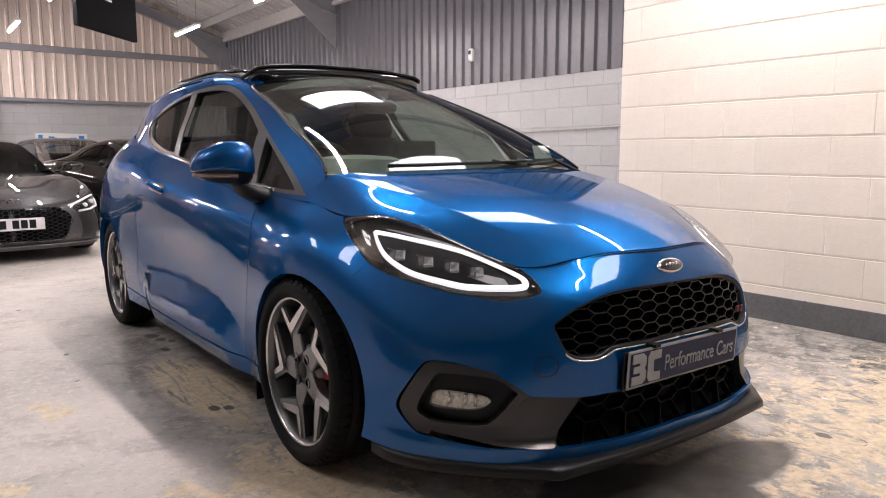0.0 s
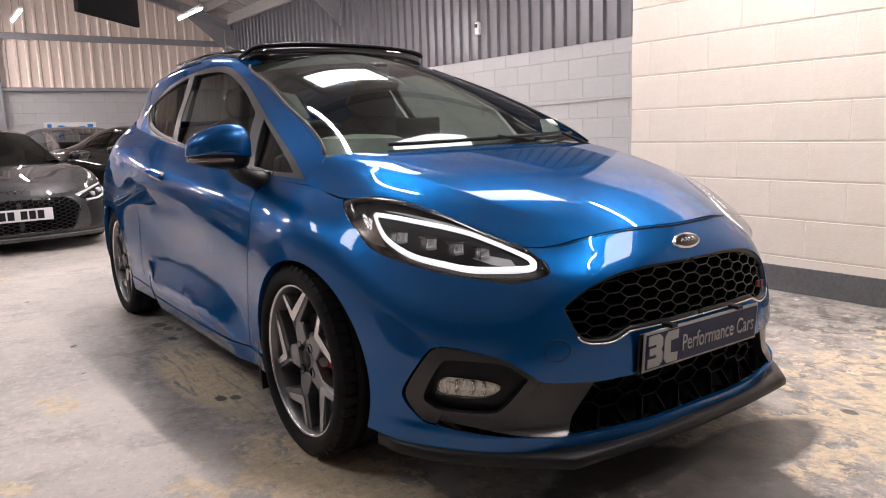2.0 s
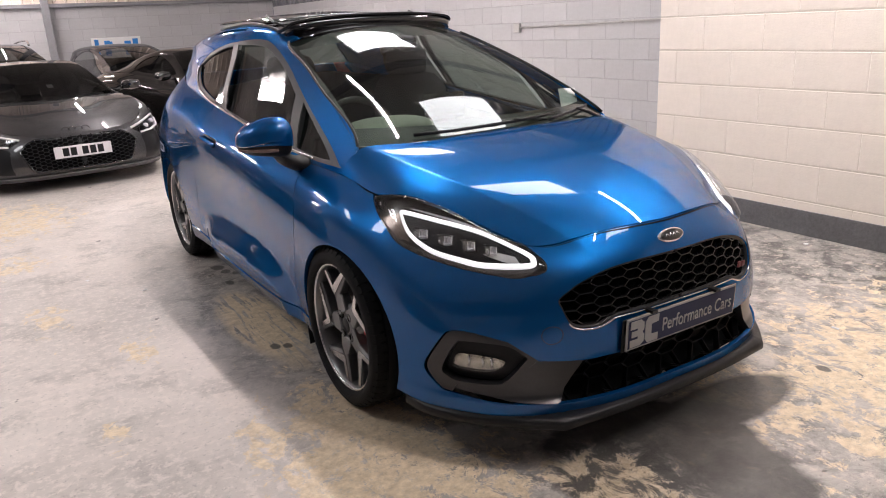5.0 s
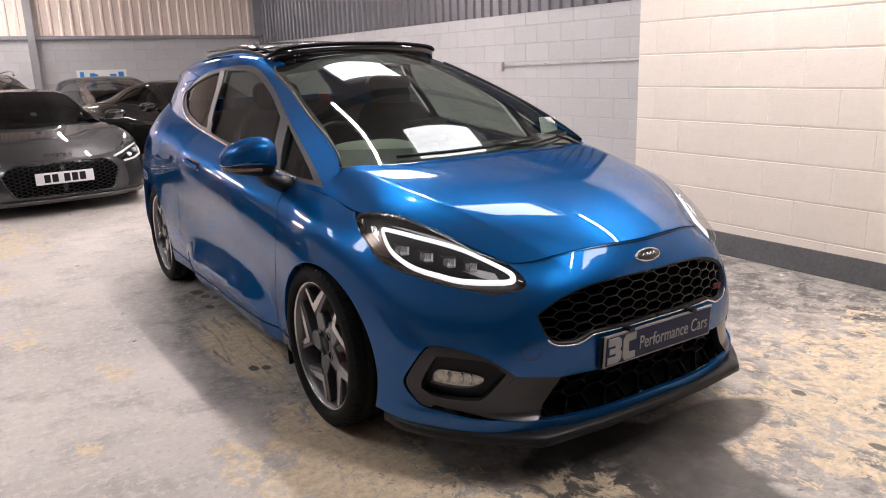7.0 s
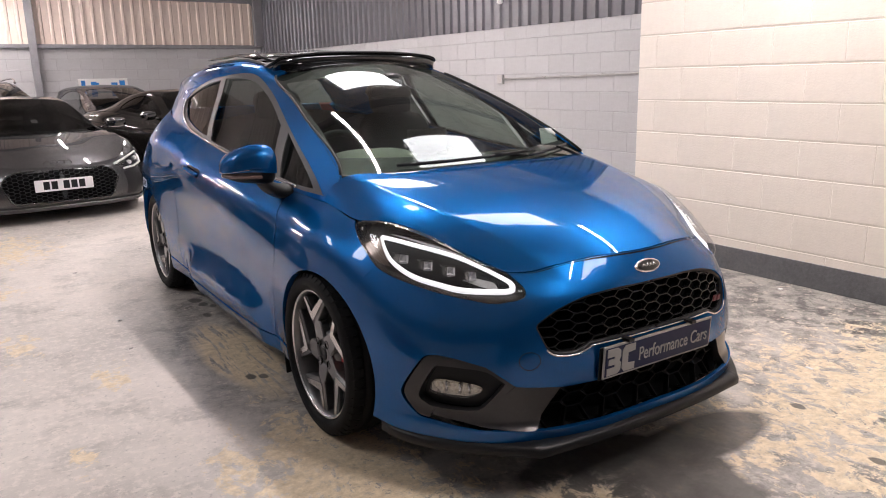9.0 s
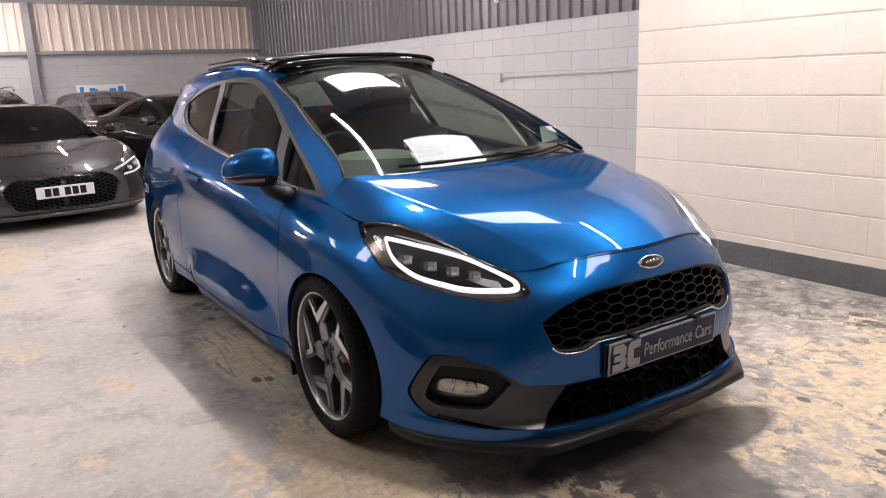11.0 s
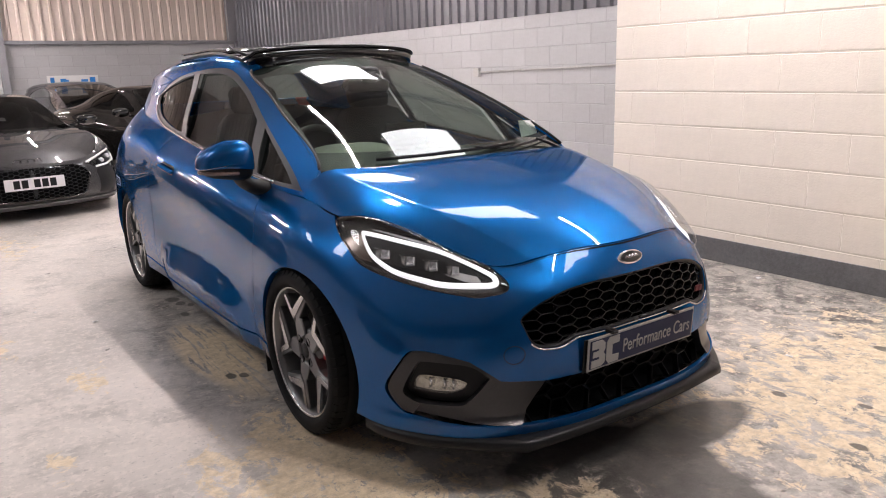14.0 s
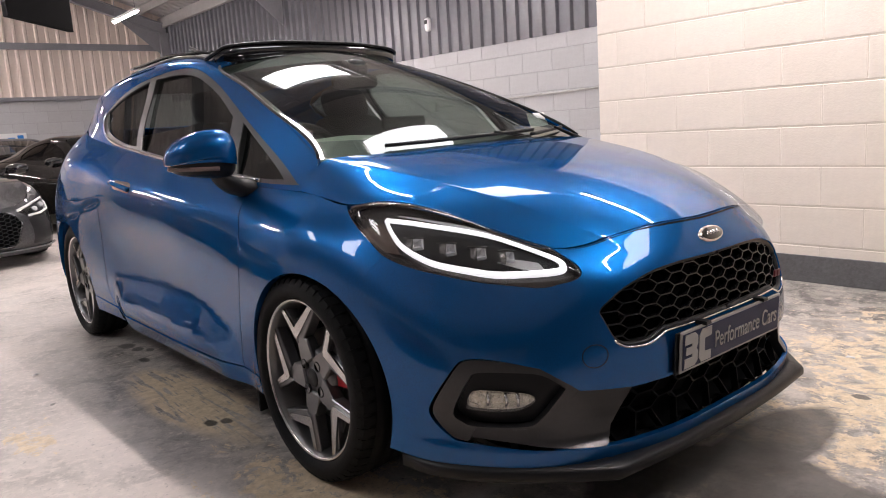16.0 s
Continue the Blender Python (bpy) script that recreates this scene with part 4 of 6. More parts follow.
tl = line((u_tail + gap, v_bump + gap), (u_lamp, v_bump + gap), 8) + line((u_lamp, v_bump), (u_lamp, SHELL.v1), 8) + line((u_lamp, SHELL.v1), (u_tail + gap, SHELL.v1), 8) + line((u_tail + gap, SHELL.v1), (u_tail + gap, v_bump + gap), 8)
panels("tail_lamp", SHELL, tl, RED, car, "red tail lamp lens", cell=0.05)
tg = line((u_lamp + gap, v_bump + gap), (SHELL.u1, v_bump + gap), 16) + line((SHELL.u1, v_bump), (SHELL.u1, SHELL.v1), 8) + line((SHELL.u1, SHELL.v1), (u_lamp + gap, SHELL.v1), 16) + line((u_lamp + gap, SHELL.v1), (u_lamp + gap, v_bump + gap), 8)
panels("tailgate", SHELL, tg, PAINT, car, join=True, cell=0.05)

# bonnet, set back a little all round for its gap
e = 0.011
bn = line((0, e), (BONNET.u1 - 0.012, e), 30) + line((BONNET.u1 - 0.006, e + 0.006), (BONNET.u1 - 0.006, BONNET.v1), 40) + line((BONNET.u1 - 0.006, BONNET.v1), (0, BONNET.v1), 30) + line((0, BONNET.v1), (0, e), 6)
folds = [on(BONNET, [(np.interp(y, CREASE_Y, CREASE_X) + o, y) for y in np.linspace(-0.74, 0.06, 44)], "xy") for o in (-0.012, -0.004, 0.0015, 0.008, 0.022)]
panels("bonnet", BONNET, bn, PAINT, car, join=True, cell=0.020, rim=0.016, lines=folds)
bonnet_seal = BONNET.at(*np.array([(u, 0.004) for u in np.linspace(0, BONNET.u1, 30)]).T) - (0, 0.001, 0.0075)
bonnet_seal = np.concatenate([(bonnet_seal * (-1, 1, 1))[::-1], bonnet_seal[1:]])
tube_part("bonnet_seal", bonnet_seal, 0.0055, VOID, car, "black rubber bonnet seal", 6)

# cabin: pillars and roof rails round the side windows
DLO = [(0.17, 0.868), (0.218, 0.886), (0.43, 0.988), (0.732, 1.128), (1.038, 1.259), (1.24, 1.326), (1.392, 1.344), (1.644, 1.335), (1.918, 1.314), (2.20, 1.262), (2.312, 1.212), (2.270, 1.132), (2.154, 1.080), (1.966, 1.036), (1.66, 1.0), (1.24, 0.956), (0.9, 0.922), (0.592, 0.892), (0.379, 0.874)]
dlo = on(CABIN, rounded(DLO, True, 4, sharp=(0, 10)), "yz")
v_rail = CABIN.kv[4] + 0.35 * (CABIN.kv[5] - CABIN.kv[4])
v_low = 0.003
c_u1 = CABIN.u1
side = line((0, v_low), (c_u1, v_low), 60) + line((c_u1, v_low), (c_u1, v_rail), 14) + line((c_u1, v_rail), (0, v_rail), 60) + line((0, v_rail), (0, v_low), 40)
panels("side_frame", CABIN, side, PAINT, car, holes=[dlo], cell=0.026, rim=0.012)
u_glass = CABIN.find(x=0.2, y=2.42, z=1.4)[0]
front_roof = line((0, v_rail), (u_glass, v_rail), 40) + line((u_glass, v_rail), (u_glass, CABIN.v1), 8) + line((u_glass, CABIN.v1), (0, CABIN.v1), 40) + line((0, CABIN.v1), (0, v_rail), 8)
panels("roof_glass", CABIN, front_roof, GLOSS, car, "gloss black panoramic roof panel", join=True, cell=0.04, rim=0.01, lift=-0.002)
back_roof = line((u_glass + gap, v_rail), (c_u1, v_rail), 16) + line((c_u1, v_rail), (c_u1, CABIN.v1), 8) + line((c_u1, CABIN.v1), (u_glass + gap, CABIN.v1), 16) + line((u_glass + gap, CABIN.v1), (u_glass + gap, v_rail), 8)
panels("roof", CABIN, back_roof, PAINT, car, join=True, cell=0.04)
# hatch glass between the roof's end and the tailgate
up = [CABIN.at(c_u1, v)[0] for v in np.linspace(0, CABIN.v1, 14)]
us = np.linspace(SHELL.find(x=0.60, y=2.8, z=1.13)[0], SHELL.u1, 14)
low = [SHELL.at(u, SHELL.v1)[0] for u in us]
half = [[np.array(a) * (1 - t) + np.array(b) * t for t in np.linspace(0, 1, 5)] for a, b in zip(up, low)]
grid_part("hatch_glass", [[p * (-1, 1, 1) for p in r] for r in half] + half[-2::-1], TINT, car, "dark tinted hatch glass")
grid_part("roof_spoiler", [[(x, 2.88 + 0.19 * t - 0.10 * (x / 0.5) ** 2 * 0.4, 1.372 - 0.012 * t - 0.05 * (x / 0.5) ** 2) for t in (0, 0.5, 1)] for x in np.linspace(-0.42, 0.42, 13)], GLOSS, car, "gloss black roof spoiler", thick=0.02)

# side windows: a trim ring with three panes
RQ = [(2.285, 1.208), (2.135, 1.255), (1.908, 1.296), (1.715, 1.316), (1.70, 1.224), (1.615, 1.022), (1.735, 1.030), (1.945, 1.062), (2.123, 1.099), (2.225, 1.15)]
DG = [(1.633, 1.318), (1.383, 1.318), (1.235, 1.300), (1.108, 1.260), (0.931, 1.19), (0.755, 1.108), (0.640, 0.918), (0.888, 0.938), (1.245, 0.972), (1.53, 1.002), (1.618, 1.181)]
QL = [(0.662, 1.082), (0.458, 0.980), (0.275, 0.886), (0.389, 0.888), (0.572, 0.904)]
rq, dg, ql = (on(CABIN, rounded(p, True, 4, sharp=s), "yz") for p, s in ((RQ, (0, 3, 5)), (DG, (0, 5, 6, 9)), (QL, (0, 2, 4))))
panels("window_trim", CABIN, dlo, FRAME, car, "satin grey window surround", holes=[rq, dg, ql], cell=0.03, lift=-0.002, rim=0.006)
class GlassSheet(Sheet):
    """The cabin's side evened out to a gently curved pane."""

    def __init__(self, base, loop):
        self.base = base
        self.P, self.ku, self.kv, self.u1, self.v1 = base.P, base.ku, base.kv, base.u1, base.v1
        q = base.at(*np.array(loop).T)
        self.fit = np.linalg.lstsq(self.terms(q), q[:, 0], rcond=None)[0]

    @staticmethod
    def terms(q):
        y, z = q[:, 1], q[:, 2]
        return np.stack([np.ones(len(y)), y, z, y * y, z * z], 1)

    def at(self, u, v):
        q = self.base.at(u, v)
        q[:, 0] = self.terms(q) @ self.fit
        return q


PANES = GlassSheet(CABIN, dlo)
for outline, nm in ((rq, "rear_quarter_window"), (dg, "door_window"), (ql, "quarter_light")):
    panels(nm, PANES, outline, TINT if "door" in nm else PRIVACY, car, "tinted side glass", cell=0.05, lift=-0.010, rim=0)
belt = [(0.40, 0.880), (0.60, 0.894), (0.9, 0.925), (1.24, 0.959), (1.66, 1.003), (1.95, 1.038), (2.154, 1.082), (2.268, 1.142), (2.283, 1.2)]
buv = np.array(on(CABIN, rounded(belt, False, 5), "yz"))
bl = CABIN.at(buv[:, 0], buv[:, 1]) + CABIN.normal(buv[:, 0], buv[:, 1]) * 0.002
for s in (-1, 1):
    tube_part("belt_moulding", bl * (s, 1, 1), 0.0065, CHROME, car, "bright belt line moulding", 6, 1.3)
    seal = CABIN.at(np.zeros(30), np.linspace(CABIN.kv[1], CABIN.kv[4], 30)) * (s, 1, 1)
    tube_part("windscreen_seal", seal + (0.0, -0.004, 0.002), 0.006, SATIN, car, "", 6)

# windscreen: clear pane inside a black printed border
w_u, w_v = WINDSCREEN.u1, WINDSCREEN.v1
ws = line((0, 0), (w_u, 0), 20) + line((w_u, 0), (w_u, w_v), 20) + line((w_u, w_v), (0, w_v), 20) + line((0, w_v), (0, 0), 6)
panels("windscreen", WINDSCREEN, ws, GLASS, car, "clear raked windscreen", join=True, cell=0.04, rim=0)
b1 = 0.045
wb = line((0, 0), (w_u, 0), 20) + line((w_u, 0), (w_u, w_v), 20) + line((w_u, w_v), (0, w_v), 20) + line((0, w_v), (0, w_v * 0.86), 3) + line((0, w_v * 0.86), (w_u - b1, w_v * 0.88), 14) + line((w_u - b1, w_v * 0.88), (w_u - b1 * 1.2, w_v * 0.12), 14) + line((w_u - b1 * 1.2, w_v * 0.12), (0, w_v * 0.10), 14) + line((0, w_v * 0.10), (0, 0), 3)
panels("windscreen_border", WINDSCREEN, wb, SATIN, car, "black printed border of the windscreen", join=True, cell=0.05, lift=-0.006, rim=0)
cowl = [[(x, 0.02 + 0.20 * (abs(x) / 0.63) ** 2 * 0.7 + dy, 0.94 - 0.01 * (abs(x) / 0.63) + dz) for dy, dz in ((-0.10, -0.05), (0.0, -0.012), (0.05, -0.006), (0.10, 0.015))] for x in np.linspace(-0.60, 0.60, 21)]
grid_part("scuttle", cowl, SATIN, car, "black plastic scuttle under the wipers", thick=0.01)


# ---- the blue hatchback: front details ----
def place(sheet, u, v, lift=0.0, side=1):
    u, v = np.atleast_1d(u), np.atleast_1d(v)
    return (sheet.at(u, v) + sheet.normal(u, v) * lift) * (side, 1, 1)


def poly_slab(name, pts, depth, material, parent, label="", push=(0, 1, 0), bevel=0.0):
    """A flat piece with the outline pts, given thickness along push."""
    bm = bmesh.new()
    P = [Vector(p) for p in pts]
    d = Vector(push) * depth
    a, b = [bm.verts.new(p) for p in P], [bm.verts.new(p + d) for p in P]
    n = len(P)
    bm.faces.new(a)
    bm.faces.new(b[::-1])
    for i in range(n):
        bm.faces.new((a[i], b[i], b[(i + 1) % n], a[(i + 1) % n]))
    if bevel:
        bmesh.ops.bevel(bm, geom=list(bm.edges), offset=bevel, segments=1, affect="EDGES")
    return part(name, bm, material, parent, label)


def honeycomb(name, sheet, outline_xz, cell_w, cell_h, bar, depth, lift, material, parent, label):
    """A mesh of hexagonal cells laid on a surface: every bar a small beam."""
    full = [(x, z) for x, z in outline_xz] + [(-x, z) for x, z in outline_xz[::-1]]
    xs, zs = [p[0] for p in full], [p[1] for p in full]
    segs, pitch = {}, cell_w * 0.75
    nx, nz = int((max(xs) - min(xs)) / pitch / 2) + 2, int((max(zs) - min(zs)) / cell_h) + 2
    zc = (max(zs) + min(zs)) / 2
    for i in range(-nx, nx + 1):
        for j in range(-nz, nz + 1):
            cx, cz = i * pitch, zc + (j + 0.5 * (i % 2)) * cell_h
            hexa = [(cx + cell_w * a, cz + cell_h * b) for a, b in ((0.5, 0), (0.25, 0.5), (-0.25, 0.5), (-0.5, 0), (-0.25, -0.5), (0.25, -0.5))]
            for k in range(6):
                p, q = hexa[k], hexa[(k + 1) % 6]
                key = tuple(sorted(((round(p[0], 3), round(p[1], 3)), (round(q[0], 3), round(q[1], 3)))))
                segs[key] = (p, q)
    cache = {}

    def at(p):
        key = (round(abs(p[0]), 3), round(p[1], 3))
        if key not in cache:
            u, v = sheet.find(x=key[0], z=key[1], umax=1.3, vmax=sheet.v1)
            cache[key] = place(sheet, u, v, lift)[0], sheet.normal(u, v)[0]
        pos, nor = cache[key]
        s = np.array([-1.0 if p[0] < 0 else 1.0, 1, 1])
        return pos * s, nor * s

    bm = bmesh.new()
    for p, q in segs.values():
        if not (inside(full, *p) or inside(full, *q)):
            continue
        (a, na), (b, nb) = at(p), at(q)
        t = b - a
        if np.linalg.norm(t) < 1e-4:
            continue
        t /= np.linalg.norm(t)
        n = na + nb
        n /= np.linalg.norm(n)
        s = np.cross(t, n) * bar / 2
        ring = [[bm.verts.new(tuple(e + o)) for o in (-s * 0.5, s * 0.5, s - n * depth, -s - n * depth)] for e in (a - t * bar * 0.2, b + t * bar * 0.2)]
        for k in range(4):
            bm.faces.new((ring[0][k], ring[0][(k + 1) % 4], ring[1][(k + 1) % 4], ring[1][k]))
    return part(name, bm, material, parent, label)


grille = new("grille")
grille.parent = car
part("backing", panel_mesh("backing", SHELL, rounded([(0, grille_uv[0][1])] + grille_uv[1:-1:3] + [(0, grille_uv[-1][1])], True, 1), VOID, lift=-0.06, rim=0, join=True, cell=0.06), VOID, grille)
honeycomb("honeycomb", SHELL, GRILLE, 0.080, 0.0315, 0.0068, 0.026, -0.014, GRILLE_BLACK, grille, "gloss black honeycomb mesh")
edge = np.array(grille_uv)
loop = np.concatenate([place(SHELL, edge[:, 0], edge[:, 1], -0.008), (place(SHELL, edge[:, 0], edge[:, 1], -0.008) * (-1, 1, 1))[::-1]])
low_k = len(grille_uv) * 8 // 15
tube_part("surround", loop - (0, -0.006, 0), 0.009, SATIN, grille, "black grille surround", 8)
for s in (-1, 1):
    e2 = edge[low_k:]
    tube_part("bright_edge", place(SHELL, e2[:, 0], e2[:, 1] - 0.006, -0.002, s), 0.0035, SILVER, grille, "bright lower edge of the grille", 6)
badge = place(SHELL, *SHELL.find(x=0.36, z=0.512, umax=1), -0.004)[0]
for k in range(2):
    poly_slab("grille_badge", [(badge[0] - 0.020 + 0.020 * k + 0.7 * a, badge[1] - 0.004, badge[2] + 0.75 * b) for a, b in ((0, -0.014), (0.022, -0.012), (0.024, 0.014), (0.004, 0.013))], 0.006, DARK_RED, grille, "small dark red badge", bevel=0.001)

# oval nose badge
u0, v0 = SHELL.find(x=0, z=0.684, umax=0.2)
n0, p0 = SHELL.normal(0, v0)[0], SHELL.at(0, v0)[0]
t0 = np.cross(n0, (1, 0, 0))


def oval(rx, rz, lift, depth):
    bm = bmesh.new()
    rings = []
    for k, (f, l) in enumerate(((1.0, -0.004), (1.0, lift - depth), (0.93, lift), (0.0, lift + 0.001))):
        rings.append([bm.verts.new(tuple(p0 + n0 * l + f * (np.array((1, 0, 0)) * rx * math.cos(a) + t0 * rz * math.sin(a)))) for a in np.linspace(0, 2 * math.pi, 28, endpoint=False)])
    for a, b in zip(rings, rings[1:]):
        for i in range(28):
            bm.faces.new((a[i], a[(i + 1) % 28], b[(i + 1) % 28], b[i]))
    return bm


part("nose_badge", oval(0.058, 0.024, 0.006, 0.003), CHROME, car, "chrome rimmed oval badge", True)
part("badge_face", oval(0.050, 0.0185, 0.0085, 0.001), GLOSS, car, "dark oval badge face", True)
for k, (w, x) in enumerate(((0.016, -0.026), (0.010, -0.008), (0.010, 0.006), (0.012, 0.022))):
    q = p0 + n0 * 0.011 + np.array((x, 0, 0))
    tube_part("badge_script", [q - np.array((w / 2, 0, 0)) - t0 * 0.004, q + t0 * 0.005, q + np.array((w / 2, 0, 0)) - t0 * 0.004], 0.0018, CHROME, car, "", 5)

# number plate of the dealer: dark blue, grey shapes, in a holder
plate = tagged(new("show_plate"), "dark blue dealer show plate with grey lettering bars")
plate.parent = car
ob = part("plate_holder", boxed(-0.268, 0.258, 0.0, 0.006, -0.060, 0.052, 0.002), SATIN, plate)
part("plate_face", boxed(-0.26, 0.26, -0.008, -0.003, -0.0555, 0.0555, 0.002), PLATE_GREY, plate)
part("plate_field", boxed(-0.252, 0.252, -0.0105, -0.0085, -0.048, 0.048, 0.001), PLATE_BLUE, plate)
for name, loop in (("logo_shape", [(-0.246, -0.044), (-0.200, -0.044), (-0.186, -0.034), (-0.184, -0.010), (-0.193, 0.001), (-0.186, 0.012), (-0.188, 0.034), (-0.202, 0.045), (-0.246, 0.045), (-0.246, 0.018), (-0.214, 0.018), (-0.214, 0.010), (-0.240, 0.010), (-0.240, -0.010), (-0.212, -0.010), (-0.212, -0.019), (-0.246, -0.019)]), ("logo_shape", [(-0.168, -0.044), (-0.122, -0.044), (-0.122, -0.020), (-0.152, -0.018), (-0.154, 0.018), (-0.122, 0.020), (-0.122, 0.045), (-0.168, 0.045), (-0.180, 0.030), (-0.180, -0.030)])):
    poly_slab(name, [(x, -0.0125, z) for x, z in loop], 0.0018, PLATE_GREY, plate)


def lettering(name, words, size, material, parent, m):
    """Flat raised words as one mesh, in the built-in font."""
    cu = bpy.data.curves.new(name, "FONT")
    cu.body, cu.size, cu.extrude = words, size, 0.001
    tmp = bpy.data.objects.new(name, cu)
    scene.collection.objects.link(tmp)
    bpy.context.view_layer.update()
    me = bpy.data.meshes.new_from_object(tmp.evaluated_get(bpy.context.evaluated_depsgraph_get()))
    bpy.data.objects.remove(tmp)
    bpy.data.curves.remove(cu)
    me.materials.clear()
    ob = part(name, me, material, parent)
    ob.matrix_basis = m
    return ob


words = lettering("lettering", "Performance Cars", 0.066, PLATE_GREY, plate, pose(-0.104, -0.0115, -0.022, 90, 0, 0))
words.scale = (0.70, 1, 1)
plate.matrix_basis = pose(0, -0.877, 0.421, 3.5, 0, 0)
for s in (-0.15, 0.15):
    part("clip", boxed(s - 0.012, s + 0.012, -0.90, -0.86, 0.474, 0.484, 0.001), SATIN, car)

MESH = shader("black_intake_mesh", (0.003, 0.003, 0.0035), 0.45, spec=0.12, vary=0.2, scale=30)
# lower intake and fog lamp surrounds
honeycomb("lower_mesh", SHELL, [(0, 0.362), (0.375, 0.36), (0.47, 0.225), (0, 0.215)], 0.105, 0.05, 0.008, 0.02, -0.035, MESH, car, "black honeycomb mesh of the lower intake")
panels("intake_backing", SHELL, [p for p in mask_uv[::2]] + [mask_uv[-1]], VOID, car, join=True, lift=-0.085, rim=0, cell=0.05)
class BladeSheet(Sheet):
    """The bumper's surface with its foot turned out, so that it faces upwards there."""

    def __init__(self, base):
        self.base = base
        self.P, self.ku, self.kv, self.u1, self.v1 = base.P, base.ku, base.kv, base.u1, base.v1

    def at(self, u, v):
        P = self.base.at(u, v)
        n = self.base.normal(u, v)
        foot = np.clip((0.295 - P[:, 2]) / 0.06, 0, 1) ** 1.6
        return P + n * (1, 1, 0) * (0.009 * foot)[:, None]


BLADE = BladeSheet(SHELL)
GREY_BLADE = [(0.376, 0.362), (0.404, 0.365), (0.514, 0.373), (0.585, 0.305), (0.622, 0.282), (0.703, 0.282), (0.714, 0.262), (0.619, 0.247), (0.55, 0.240), (0.48, 0.236), (0.462, 0.238)]
blade = on(SHELL, rounded(GREY_BLADE, True, 4, sharp=(0, 2, 5, 6, 10)), "xz", umax=1.7, vmax=0.75)
panels("bumper_blade", BLADE, blade, TRIM, car, "dark grey bumper blade", lift=-0.012, rim=0.03, cell=0.014)
FOG_OUT = [(0.518, 0.374), (0.585, 0.43), (0.66, 0.452), (0.70, 0.455), (0.720, 0.440), (0.745, 0.379), (0.757, 0.314), (0.736, 0.262), (0.714, 0.252), (0.703, 0.282), (0.620, 0.284), (0.588, 0.302)]
FOG_IN = [(0.545, 0.378), (0.585, 0.414), (0.64, 0.423), (0.692, 0.424), (0.706, 0.408), (0.722, 0.366), (0.732, 0.316), (0.72, 0.296), (0.70, 0.287), (0.628, 0.288), (0.598, 0.304)]
fo = on(SHELL, rounded(FOG_OUT, True, 4, sharp=(0, 8, 9)), "xz", umax=1.7, vmax=0.8)
fi = on(SHELL, rounded(FOG_IN, True, 4, sharp=(0,)), "xz", umax=1.7, vmax=0.8)
panels("fog_bezel", BLADE, fo, TRIM, car, "dark grey angular fog lamp bezel", holes=[fi], lift=-0.006, rim=0.04, cell=0.014)
fb = on(SHELL, rounded([(0.715, 0.338), (0.706, 0.366), (0.66, 0.368), (0.62, 0.362), (0.603, 0.350), (0.62, 0.332), (0.65, 0.322), (0.71, 0.324)], True, 4), "xz", umax=1.7, vmax=0.8)
panels("fog_recess", SHELL, fi, SATIN, car, "black recessed fog lamp pocket", lift=-0.045, rim=0, cell=0.04)
panels("fog_reflector", SHELL, fb, FOG_SILVER, car, lift=-0.040, rim=0, cell=0.02)
for lens in panels("fog_lamp", SHELL, fb, LENS, car, "clear fog lamp lens", lift=-0.022, rim=0.016, cell=0.03):
    lens.visible_shadow = False
for s in (-1, 1):
    for x in (0.635, 0.655, 0.685):
        u, v = SHELL.find(x=x, z=0.348, umax=1.7, vmax=0.8)
        a = place(SHELL, u, v - 0.03, -0.036, s)[0]
        b = place(SHELL, u, v + 0.03, -0.036, s)[0]
        tube_part("reflector_rib", [a, (a + b) / 2 + (0, -0.004, 0), b], 0.004, CHROME, car, "", 6)
# tow-eye cover outline
u, v = SHELL.find(x=0.478, z=0.452, umax=1.2)
for s in (-1,):
    ring = [place(SHELL, u + 0.05 * math.cos(a), v + 0.052 * math.sin(a), 0.0004, s)[0] for a in np.linspace(0, 2 * math.pi, 33)]
    tube_part("tow_cover_gap", ring, 0.0012, SATIN, car, "", 5)

# splitter
plan = rounded([(0.790, -0.40), (0.776, -0.50), (0.71, -0.63), (0.60, -0.755), (0.48, -0.862), (0.25, -0.884), (0, -0.892)], False, 6, sharp=(4,))
pl = np.concatenate([plan, (plan * (-1, 1))[-2::-1]])
rows = []
for x, y in pl:
    c = np.array((x, y + 0.25)) * (0.96, 0.93) - (0, 0.25)
    rows.append([(c[0], c[1], 0.196), (x * 0.995, y + 0.006, 0.188), (x, y, 0.180), (x, y, 0.160), (x * 0.995, y + 0.008, 0.154), (c[0] * 0.97, c[1] + 0.06, 0.152)])
grid_part("splitter", rows, SATIN, car, "satin black front splitter lip", close=True)

# headlamps
GUIDE_LOW = [(-0.272, 0.784), (-0.308, 0.752), (-0.346, 0.722), (-0.392, 0.697), (-0.444, 0.676), (-0.515, 0.660), (-0.594, 0.648)]
GUIDE_TOP = [(0.487, 0.652), (0.466, 0.664), (0.466, 0.680), (0.492, 0.702), (0.53, 0.728), (0.585, 0.753), (0.629, 0.767), (0.672, 0.780), (0.695, 0.785)]
guide = np.array(on(SHELL, GUIDE_LOW, "yz", umin=0.55, umax=1.75) + on(SHELL, GUIDE_TOP, "xz", umax=1.5, vmin=0.7))
guide = np.array(rounded(guide, False, 5))


